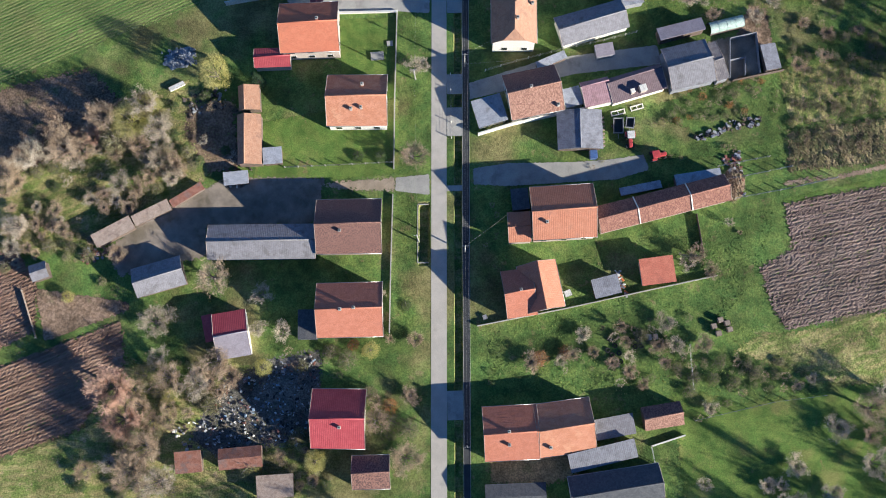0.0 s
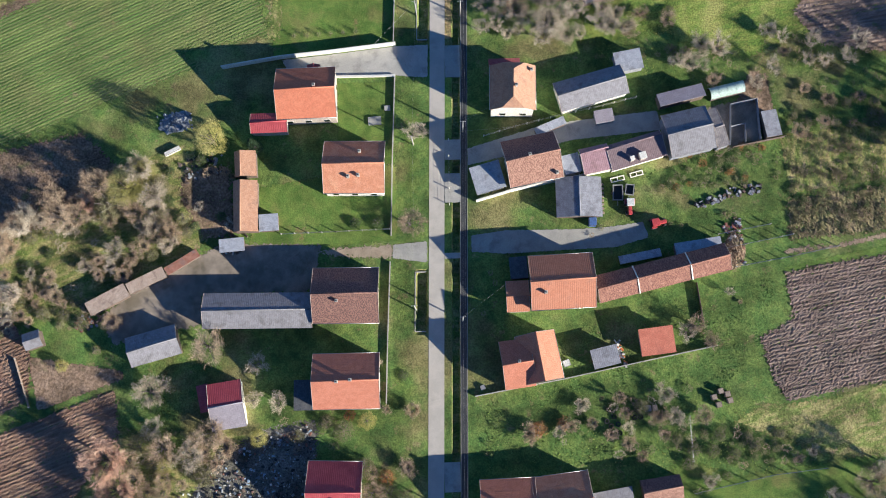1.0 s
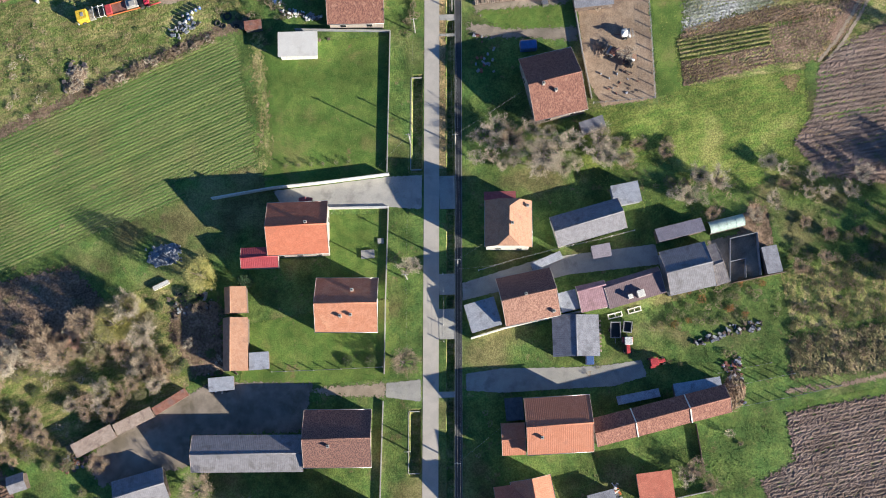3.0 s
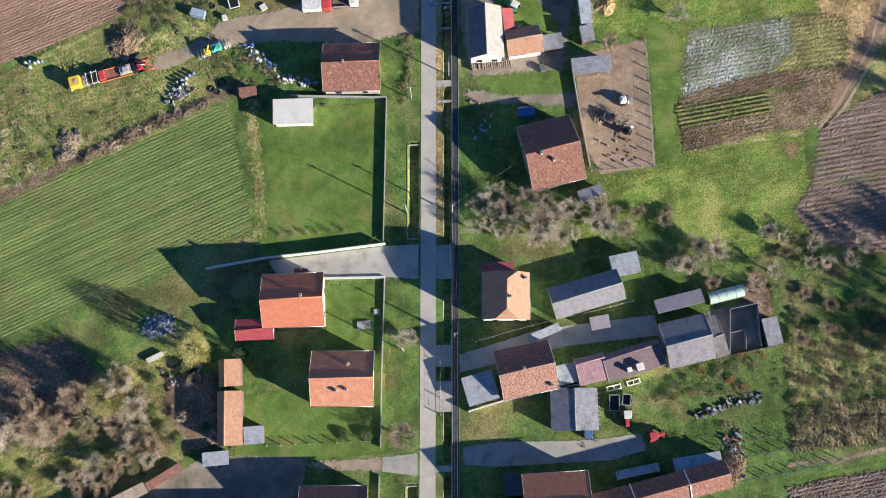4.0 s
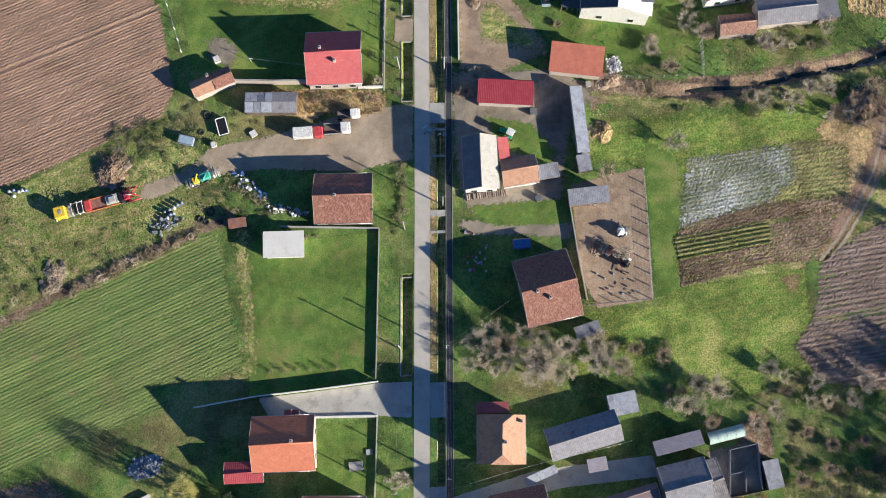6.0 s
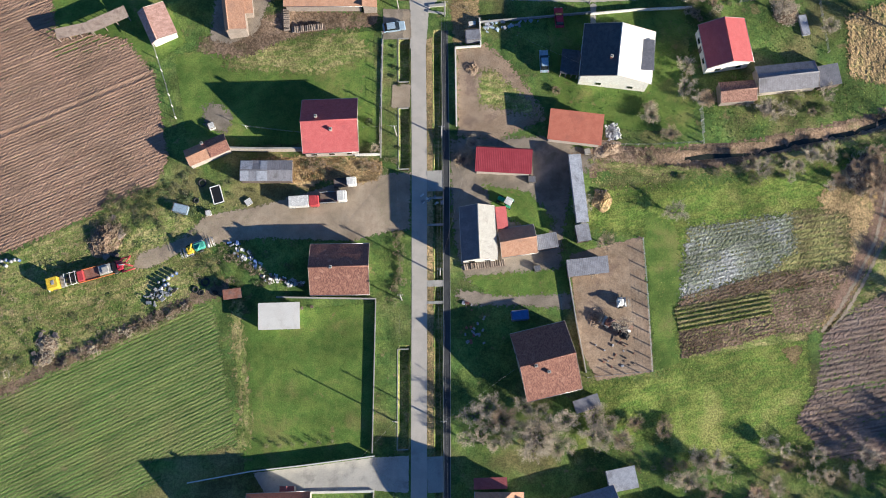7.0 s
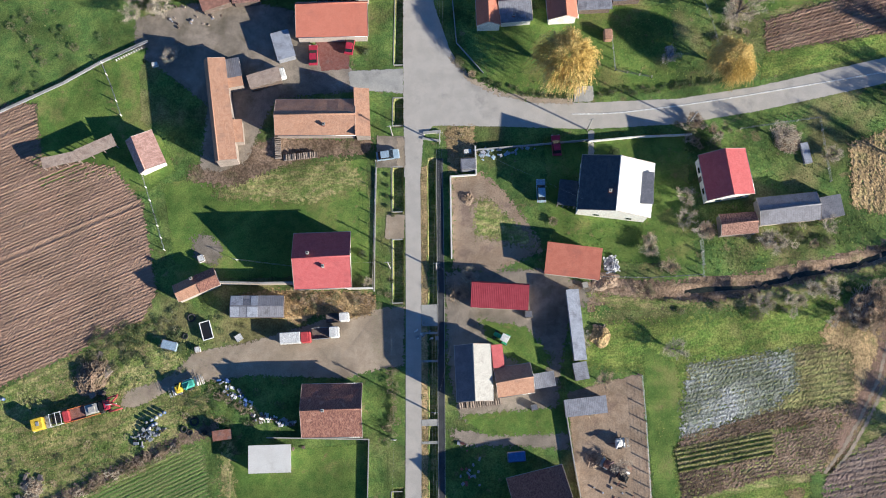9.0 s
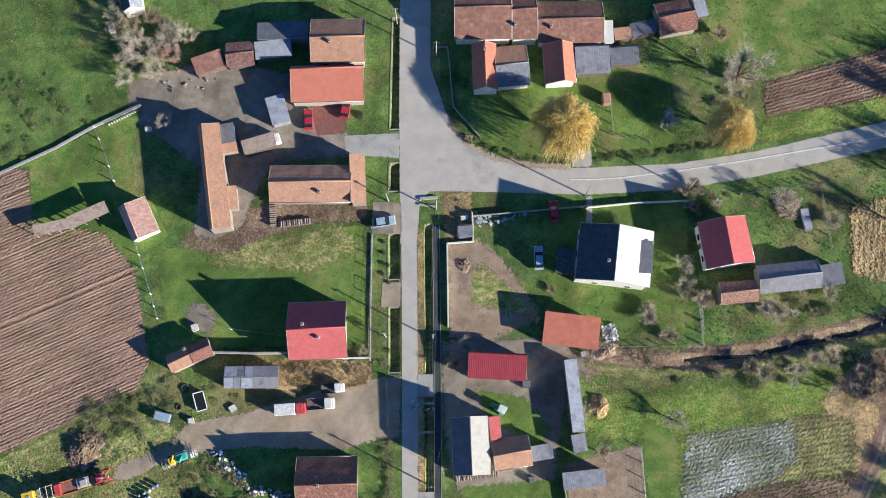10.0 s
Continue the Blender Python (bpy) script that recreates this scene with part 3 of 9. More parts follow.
def house(name, label, x, y, w, d, rot, eave, rise, roof_a, roof_b, wall_key, axis="x", rpos=0.5, chimneys=(), windows=0, hip=0.0):
    """A pitched building. Its outer eaves measure w by d; roof_b is the slope to the south (or east), roof_a the other;
    rpos is where the ridge lies between them; hip is the length of the half hips at its gables."""
    if axis == "y":
        L, D, turn = d, w, rot + 90
    else:
        L, D, turn = w, d, rot
    m = pose(x, y, 0, 0, 0, turn)
    ob = thing(name, label, KINDS[name], m)
    yr = -D / 2 + rpos * D
    o = 0.35 if L > 5 and D > 5 else 0.18
    top = eave + rise
    hx, hy = L / 2 - o, D / 2 - o
    zs = eave + rise * min(1.0, o / max(0.01, rpos * D)) - 0.12 if rpos > 0 else top - 0.12
    zn = eave + rise * min(1.0, o / max(0.01, (1 - rpos) * D)) - 0.12 if rpos < 1 else top - 0.12
    ym = max(-hy + 0.02, min(hy - 0.02, yr))
    if wall_key == "open":
        for sx in (-1, -0.33, 0.33, 1):
            for yy, zz in ((-hy, zs), (hy, zn)):
                part("post", box("post", "wood_pale", sx * hx - 0.07, yy - 0.07, -0.2, sx * hx + 0.07, yy + 0.07, zz), ob)
    else:
        prof = [(-hy, -0.2), (hy, -0.2), (hy, zn), (ym, top - 0.14), (-hy, zs)]
        v = [(-hx, a, b) for a, b in prof] + [(hx, a, b) for a, b in prof]
        f = [(4, 3, 2, 1, 0), (5, 6, 7, 8, 9)] + [(i, (i + 1) % 5, 5 + (i + 1) % 5, 5 + i) for i in range(5)]
        f = [tuple(reversed(q)) for q in f]
        part("wall", mesh_of("wall", v, f, wall_key), ob)
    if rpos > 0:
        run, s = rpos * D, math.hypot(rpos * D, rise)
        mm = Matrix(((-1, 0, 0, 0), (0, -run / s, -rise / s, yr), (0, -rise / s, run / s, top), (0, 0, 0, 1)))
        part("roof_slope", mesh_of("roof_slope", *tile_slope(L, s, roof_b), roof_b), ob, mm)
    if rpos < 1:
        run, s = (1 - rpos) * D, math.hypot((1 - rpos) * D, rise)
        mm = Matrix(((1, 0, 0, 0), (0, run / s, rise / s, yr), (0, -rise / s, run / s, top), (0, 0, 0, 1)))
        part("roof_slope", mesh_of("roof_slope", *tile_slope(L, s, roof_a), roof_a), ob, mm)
    if hip:
        fall, span = 0.9 * hip, L / 2 - hip
        for c in ob.children:
            kind_of = c.name.split(".")[0]
            if kind_of in ("wall", "roof_slope"):
                bm = bmesh.new()
                bm.from_mesh(c.data)
                inv_m = c.matrix_basis.inverted()
                for e in (-1, 1):
                    spot = inv_m @ Vector((e * span, yr, top - 0.16 * (kind_of == "wall")))
                    way = (inv_m.to_3x3() @ Vector((0.9 * e, 0, 1))).normalized()
                    bmesh.ops.bisect_plane(bm, geom=bm.verts[:] + bm.edges[:] + bm.faces[:], plane_co=spot, plane_no=way, clear_outer=True)
                bm.to_mesh(c.data)
                bm.free()
        for e in (-1, 1):
            ya, yb = yr - fall / rise * rpos * D, yr + fall / rise * (1 - rpos) * D
            tri = [(e * span, yr, top + 0.02), (e * (L / 2 + 0.05), ya, top - fall), (e * (L / 2 + 0.05), yb, top - fall)]
            v = tri + [(x, y, z - 0.1) for x, y, z in tri]
            part("hip_slope", mesh_of("hip_slope", v, [(0, 1, 2), (5, 4, 3), (0, 3, 4, 1), (1, 4, 5, 2), (2, 5, 3, 0)], roof_b), ob)
        part("ridge_cap", tube("ridge_cap", roof_b, (-span, yr, top), (span, yr, top), 0.13, 0.13, 6), ob)
    if 0 < rpos < 1 and rise > 0.7 and not hip:
        part("ridge_cap", tube("ridge_cap", roof_b, (-L / 2 - 0.03, yr, top), (L / 2 + 0.03, yr, top), 0.13, 0.13, 6), ob)
        if wall_key.startswith("plaster"):
            for sx in (-1, 1):
                pieces = []
                for yy, zz in ((-D / 2, eave), (D / 2, eave)):
                    pieces.append(tube_data((sx * (L / 2 - 0.02), yr, top + 0.0), (sx * (L / 2 - 0.02), yy, zz + 0.0), 0.05, 0.05, 4))
                part("verge_board", joined("verge_board", "plaster_tan" if wall_key != "plaster_white" else "plaster_cream", pieces), ob)
    if name == "house":
        for yy in (-D / 2 - 0.05, D / 2 + 0.05):
            part("gutter", tube("gutter", "steel", (-L / 2, yy, eave - 0.06), (L / 2, yy, eave - 0.06), 0.06, 0.06, 6), ob)
    inv = m.inverted()
    for cx, cy in chimneys:
        p = inv @ Vector((cx, cy, 0))
        run = rpos * D if p.y < yr else (1 - rpos) * D
        zr = top - rise * min(1.0, abs(p.y - yr) / max(0.1, run))
        h = zr + 0.85
        base = zr - 0.6
        c = part("chimney", box("chimney", "brick" if len(chimneys) < 2 else "plaster_cream", -0.24, -0.24, 0, 0.24, 0.24, h - base, 0.02), ob, pose(p.x, p.y, base))
        part("chimney_cap", box("chimney_cap", "concrete", -0.28, -0.28, h - base, 0.28, 0.28, h - base + 0.09, 0.02), c)
        part("flue", box("flue", "rubber", -0.11, -0.11, h - base + 0.09, 0.11, 0.11, h - base + 0.14), c)
    for k in range(windows):
        u = -hx + (k + 0.5) * 2 * hx / windows
        for side in (-1, 1):
            for z0 in ((1.0,) if eave < 4.8 else (1.0, 3.5)):
                wd = part("window", box("window", "paint_white", u - 0.62, side * hy - 0.05, z0, u + 0.62, side * hy + 0.05, z0 + 1.3, 0.01), ob)
                part("pane", box("pane", "glass_dark", u - 0.54, side * hy - 0.07, z0 + 0.08, u + 0.54, side * hy + 0.07, z0 + 1.22), wd)
    if windows:
        for side in (-1, 1):
            for yy in (-0.25 * D, 0.2 * D):
                wd = part("window", box("window", "paint_white", side * hx - 0.05, yy - 0.6, 1.0, side * hx + 0.05, yy + 0.6, 2.3, 0.01), ob)
                part("pane", box("pane", "glass_dark", side * hx - 0.07, yy - 0.52, 1.08, side * hx + 0.07, yy + 0.52, 2.22), wd)
        dr = part("door", box("door", "wood", hx * 0.1 - 0.5, hy - 0.06, 0, hx * 0.1 + 0.5, hy + 0.06, 2.1, 0.01), ob)
        part("handle", box("handle", "steel", hx * 0.1 + 0.36, hy + 0.05, 1.0, hx * 0.1 + 0.42, hy + 0.12, 1.1), dr)
    return ob


def roof_sheet(ob, D, eave, rise, side, u0, u1, v0, v1, material, name="roof_sheet"):
    """A thin sheet laid on one slope of a pitched building: u along the ridge in metres, v down the slope from 0 to 1."""
    run, s = D / 2, math.hypot(D / 2, rise)
    mm = Matrix(((1, 0, 0, 0), (0, side * run / s, side * rise / s, 0), (0, -rise / s, run / s, eave + rise), (0, 0, 0, 1)))
    if side < 0:
        mm = mm @ Matrix.Diagonal((-1, 1, 1, 1))
        u0, u1 = -u1, -u0
    return part(name, box(name, material, u0, v0 * s, 0.03, u1, v1 * s, 0.07 if name == "roof_sheet" else 0.18, 0.01), ob, mm)


# ---------------------------------------------------------------- trees
def strip(v, f, a, b, w):
    d = b - a
    s = d.cross(Vector((random.uniform(-1, 1), random.uniform(-1, 1), random.uniform(-1, 1))))
    if s.length < 1e-6:
        return
    s = s.normalized() * w
    k = len(v)
    v += [a - s, a + s, b + s * 0.4, b - s * 0.4]
    f.append((k, k + 1, k + 2, k + 3))


def grow(seed, limbs, branches, twigs, spread, lift, width):
    """Twigs of a bare crown of radius about 1; returns limbs and twigs apart."""
    random.seed(seed)
    lv, tv, tf = [], [], []
    for i in range(limbs):
        a = i * math.tau / limbs + random.uniform(-0.4, 0.4)
        out = random.uniform(0.04, 0.78) * spread
        p0 = Vector((0, 0, random.uniform(0.25, 0.5)))
        p1 = Vector((math.cos(a) * out, math.sin(a) * out, random.uniform(0.75, 1.25) * lift))
        lv.append(tube_data(p0, p1, 0.026, 0.010, 4))
        for j in range(branches):
            q0 = p0.lerp(p1, random.uniform(0.35, 1.0))
            b = a + random.uniform(-1.3, 1.3)
            r = random.uniform(0.2, 0.5)
            q1 = q0 + Vector((math.cos(b) * r, math.sin(b) * r, random.uniform(-0.05, 0.5) * lift))
            lv.append(tube_data(q0, q1, 0.009, 0.004, 3))
            for k in range(twigs):
                t0 = q0.lerp(q1, random.uniform(0.2, 1.0))
                c = b + random.uniform(-1.6, 1.6)
                r = random.uniform(0.1, 0.28)
                t1 = t0 + Vector((math.cos(c) * r, math.sin(c) * r, random.uniform(-0.08, 0.25)))
                strip(tv, tf, t0, t1, width)
                for _ in range(6):
                    s0 = t0.lerp(t1, random.uniform(0.3, 1))
                    e = c + random.uniform(-1.2, 1.2)
                    r = random.uniform(0.06, 0.17)
                    strip(tv, tf, s0, s0 + Vector((math.cos(e) * r, math.sin(e) * r, random.uniform(-0.06, 0.13))), width * 0.75)
    return lv, (tv, tf)


def leaves(seed, clumps, per, size, shape):
    random.seed(seed)
    v, f = [], []
    for i in range(clumps):
        a, h = random.uniform(0, math.tau), random.uniform(0, 1)
        lump = 0.78 + 0.3 * noise.noise((math.cos(a) * 1.8, math.sin(a) * 1.8, h * 2 + seed))
        r, z = shape(h)
        rr = r * lump * random.uniform(0.45, 1.0) ** 0.6
        c = Vector((math.cos(a) * rr, math.sin(a) * rr, z))
        for j in range(per):
            p = c + Vector((random.gauss(0, 0.07), random.gauss(0, 0.07), random.gauss(0, 0.06)))
            d = Vector((random.uniform(-1, 1), random.uniform(-1, 1), random.uniform(-0.6, 0.6))).normalized() * size * random.uniform(0.7, 1.4)
            strip(v, f, p, p + d, size * 0.4)
    return v, f


def weeping(seed):
    """Hanging leafy strands of a willow, crown radius about 1."""
    random.seed(seed)
    v, f = [], []
    for i in range(2400):
        a, q = random.uniform(0, math.tau), random.uniform(0, 1) ** 0.6
        lump = 0.9 + 0.36 * noise.noise((math.cos(a) * 2.6, math.sin(a) * 2.6, seed)) + 0.16 * noise.noise((math.cos(a) * 7, math.sin(a) * 7, seed))
        r0 = q * 0.85 * lump
        p = Vector((math.cos(a) * r0, math.sin(a) * r0, 1.25 - 0.35 * q * q + random.uniform(-0.12, 0.12)))
        d = Vector((math.cos(a), math.sin(a), 0)) * random.uniform(0.06, 0.13) + Vector((random.uniform(-0.05, 0.05), random.uniform(-0.05, 0.05), 0))
        for k in range(4):
            e = p + d * (1 - 0.2 * k) + Vector((0, 0, 0.03 - 0.075 * k))
            strip(v, f, p, e, 0.0055)
            for _ in range(3):
                s0 = p.lerp(e, random.uniform(0, 1))
                strip(v, f, s0, s0 + Vector((random.uniform(-1, 1), random.uniform(-1, 1), random.uniform(-0.8, 0.3))) * 0.036, 0.006)
            p = e
    return v, f


TREES = {}


def tree_kind(key, crown_key, label, category, seeds, **k):
    TREES[key] = (label, category, [])
    for s in seeds:
        if k.get("leaf"):
            crown = mesh_of("crown", *(weeping(s) if key == "gold" else leaves(s, k["clumps"], k["per"], k["size"], k["shape"])), crown_key)
            limbs = [tube_data((0, 0, -0.1), (0, 0, 0.9), 0.06, 0.02, 6)]
            random.seed(s)
            for i in range(5):
                a = i * 1.26 + random.uniform(-0.3, 0.3)
                limbs.append(tube_data((0, 0, 0.3), (math.cos(a) * 0.55, math.sin(a) * 0.55, 0.95), 0.035, 0.01, 4))
        else:
            limbs, tw = grow(s, k["limbs"], k["branches"], k["twigs"], k["spread"], k["lift"], k["width"])
            limbs.append(tube_data((0, 0, -0.1), (0, 0, 0.5), 0.075, 0.045, 6))
            crown = mesh_of("crown", *tw, crown_key)
        TREES[key][2].append((joined("trunk", "bark", limbs), crown))


tree_kind("bare", "twig_grey", "bare grey-brown deciduous tree in the grass", "tree", (1, 2, 3), limbs=8, branches=7, twigs=11, spread=1.0, lift=1.1, width=0.0036)
tree_kind("brown", "twig", "bare brown-twigged tree in the grass", "tree", (4, 5), limbs=9, branches=7, twigs=11, spread=1.0, lift=1.0, width=0.0042)
tree_kind("bush", "twig", "leafless brown bush in rough grass", "bush", (6, 7, 8), limbs=13, branches=7, twigs=9, spread=1.05, lift=0.6, width=0.0046)
tree_kind("greybush", "twig_grey", "leafless grey bush in rough grass", "bush", (9, 10), limbs=13, branches=7, twigs=9, spread=1.05, lift=0.6, width=0.0044)
tree_kind("rusty", "twig_rust", "tree with rust-brown autumn foliage", "tree", (11, 12), limbs=10, branches=8, twigs=12, spread=1.0, lift=0.9, width=0.005)
dome = lambda h: (math.sqrt(max(0.0, 1 - (h * 1.0) ** 2)), 0.35 + 0.95 * h)
ball = lambda h: (math.sin(math.pi * (0.15 + 0.8 * h)) ** 0.6, 0.15 + 1.0 * h)
cone = lambda h: ((1 - h) * 0.95 + 0.05, 0.15 + 2.3 * h)
low = lambda h: (math.sqrt(max(0.0, 1 - h * h)), 0.1 + 0.6 * h)
tree_kind("gold", "leaf_gold", "weeping willow with golden yellow foliage", "tree", (21, 22), leaf=True, clumps=800, per=14, size=0.055, shape=dome)
tree_kind("yellow", "leaf_yellow", "small tree with yellow autumn leaves", "tree", (23, 24), leaf=True, clumps=620, per=18, size=0.023, shape=ball)
tree_kind("orange", "leaf_orange", "shrub with orange autumn leaves", "bush", (25, 26), leaf=True, clumps=200, per=12, size=0.045, shape=low)
tree_kind("green", "leaf_green", "green leafy shrub in the garden", "bush", (27, 28), leaf=True, clumps=300, per=12, size=0.045, shape=low)
tree_kind("olive", "leaf_olive", "olive-brown half-bare shrub in rough grass", "bush", (29, 30, 31), leaf=True, clumps=240, per=12, size=0.04, shape=low)
tree_kind("sapling", "leaf_olive", "young pale green fruit tree in the paddock", "tree", (33, 34), leaf=True, clumps=70, per=10, size=0.06, shape=ball)
tree_kind("conifer", "needle", "dark green conifer in the garden", "tree", (32,), leaf=True, clumps=260, per=9, size=0.07, shape=cone)
count = [0]


def tree(key, x, y, r, tall=1.0, z=0.0):
    label, category, kinds = TREES[key]
    count[0] += 1
    rnd = random.Random(count[0] * 7 + 1)
    ob = thing("tree" if category == "tree" else "bush", label, category, pose(x, y, z, 0, 0, rnd.uniform(0, 360)) @ Matrix.Diagonal((r, r, r * tall * rnd.uniform(0.9, 1.1), 1)))
    trunk, crown = rnd.choice(kinds)
    part("trunk", trunk, ob)
    part("crown", crown, ob)
    return ob


LIGHT = {}


def undergrowth(pts, n, keys, r0, r1, seed, tall=1.0):
    """Many small plants that nobody could count: one sheet for each kind."""
    rnd = random.Random(seed)
    xs, ys = [p[0] for p in pts], [p[1] for p in pts]
    made, tries, total = {}, 0, 0
    while total < n and tries < n * 60:
        tries += 1
        x, y, r = rnd.uniform(min(xs), max(xs)), rnd.uniform(min(ys), max(ys)), rnd.uniform(r0, r1)
        if not inside(x, y, pts):
            continue
        key = rnd.choice(keys)
        if key not in LIGHT:
            mk = TREES[key][2][0][1].materials[0].name
            state = random.getstate()
            LIGHT[key] = (mk, [grow(300 + q, 7, 4, 5, 1.05, 0.5, 0.009)[1] if mk.startswith("twig") else leaves(300 + q, 90, 7, 0.06, low) for q in range(3)])
            random.setstate(state)
        mk, forms = LIGHT[key]
        pv, pf = rnd.choice(forms)
        a = rnd.uniform(0, math.tau)
        ca, sa = math.cos(a) * r, math.sin(a) * r
        v, f = made.setdefault(mk, ([], []))
        k = len(v)
        v.extend((x + p[0] * ca - p[1] * sa, y + p[0] * sa + p[1] * ca, p[2] * r * tall) for p in pv)
        f.extend(tuple(i + k for i in q) for q in pf)
        total += 1
    for mk, (v, f) in made.items():
        words = "green and olive leafy undergrowth" if mk.startswith("leaf") else "tangle of bare brown undergrowth"
        tagged(new("undergrowth", mesh_of("undergrowth", v, f, mk)), words, "undergrowth", kind="stuff")


def scatter(pts, n, keys, r0, r1, seed, tall=1.0):
    """n plants of mixed kinds inside an outline, not too close to one another."""
    rnd = random.Random(seed)
    xs, ys = [p[0] for p in pts], [p[1] for p in pts]
    done, tries = [], 0
    while len(done) < n and tries < n * 60:
        tries += 1
        x, y, r = rnd.uniform(min(xs), max(xs)), rnd.uniform(min(ys), max(ys)), rnd.uniform(r0, r1)
        if inside(x, y, pts) and all(math.hypot(x - a, y - b) > 0.6 * (r + c) for a, b, c in done):
            done.append((x, y, r))
            tree(rnd.choice(keys), round(x, 2), round(y, 2), r, tall)


# ---------------------------------------------------------------- street things
def pole(x, y, lean=(0, 0), h=7.4, label="pale concrete power pole with a crossarm beside the ditch"):
    ob = thing("power_pole", label, "pole", pose(x, y, 0), "power poles along the road")
    top = (lean[0], lean[1], h)
    part("shaft", tube("shaft", "concrete", (0, 0, -0.4), top, 0.15, 0.10, 8), ob)
    part("crossarm", box("crossarm", "steel", lean[0] - 0.55, lean[1] - 0.05, h - 0.45, lean[0] + 0.55, lean[1] + 0.05, h - 0.36), ob)
    for dx in (-0.5, 0, 0.5):
        part("insulator", tube("insulator", "paint_white", (lean[0] + dx, lean[1], h - 0.36), (lean[0] + dx, lean[1], h - 0.2), 0.05, 0.035, 6), ob)
    return ob


def wire(a, b, sag=0.35, r=0.010):
    """A sagging cable between two places."""
    pts = [Vector(a).lerp(Vector(b), k / 8) - Vector((0, 0, sag * 4 * (k / 8) * (1 - k / 8))) for k in range(9)]
    side = (Vector(b) - Vector(a)).cross(Vector((0, 0, 1))).normalized() * r
    v = [q for p in pts for q in (p + side, p - side, p + Vector((0, 0, 1.6 * r)))]
    f = [(3 * k + i, 3 * k + (i + 1) % 3, 3 * k + 3 + (i + 1) % 3, 3 * k + 3 + i) for k in range(8) for i in range(3)]
    ob = new("power_cable", mesh_of("power_cable", v, f, "steel"))
    return tagged(ob, "thin grey overhead power cable between poles", "cable")


def fence_wall(name, label, line, h, th, material, posts=0.0, category="wall"):
    """A low wall or fence panel run with a coping, along a line, with posts where it has them."""
    ob = thing(name, label, category, pose(*line[0], 0))
    ox, oy = line[0]
    for (xa, ya), (xb, yb) in zip(line, line[1:]):
        n = math.hypot(xb - xa, yb - ya)
        m = pose(xa - ox, ya - oy, 0, 0, 0, math.degrees(math.atan2(yb - ya, xb - xa)))
        part("panel", box("panel", material, 0, -th / 2, -0.1, n, th / 2, h, 0.02), ob, m)
        if th > 0.1:
            part("coping", box("coping", "concrete" if material != "plaster_white" else "white", -0.03, -th / 2 - 0.04, h, n + 0.03, th / 2 + 0.04, h + 0.06, 0.02), ob, m)
        if posts:
            for k in range(int(n / posts) + 1):
                part("post", box("post", "concrete" if material != "wood" else "wood", k * posts - 0.07, -0.07, -0.2, k * posts + 0.07, 0.07, h + 0.12, 0.01), ob, m)
    return ob


def mesh_fence(label, line, h=1.2, gap=2.2):
    """Concrete posts with wires strung between them."""
    ob = thing("wire_fence", label, "fence", pose(*line[0], 0))
    ox, oy = line[0]
    for (xa, ya), (xb, yb) in zip(line, line[1:]):
        n = math.hypot(xb - xa, yb - ya)
        c = max(1, int(n / gap))
        for k in range(c + 1):
            x, y = xa + (xb - xa) * k / c - ox, ya + (yb - ya) * k / c - oy
            part("post", box("post", "plaster_white" if label.startswith("white") else "concrete", -0.07, -0.07, -0.2, 0.07, 0.07, h, 0.01), ob, pose(x, y, 0))
        part("wire_mesh", joined("wire_mesh", "steel", [tube_data((xa - ox, ya - oy, z), (xb - ox, yb - oy, z), 0.014, 0.014, 3) for z in (0.15, 0.4, 0.65, 0.9, h - 0.05)]), ob)
    return ob


def slab(label, x, y, w, d, rot=0.0, z=0.06, material="concrete", name="concrete_slab", category="slab"):
    ob = new(name, box(name, material, -w / 2, -d / 2, -0.25, w / 2, d / 2, 0, 0.03))
    ob.matrix_world = pose(x, y, z, 0, 0, rot)
    return tagged(ob, label, category)


def wheel(parent, x, y, r, w):
    t = part("wheel", joined("wheel", "rubber", [tube_data((x, y - w / 2, r), (x, y + w / 2, r), r, r, 14)]), parent)
    part("rim", joined("rim", "steel", [tube_data((x, y - w / 2 - 0.01, r), (x, y + w / 2 + 0.01, r), r * 0.58, r * 0.58, 10)]), t)


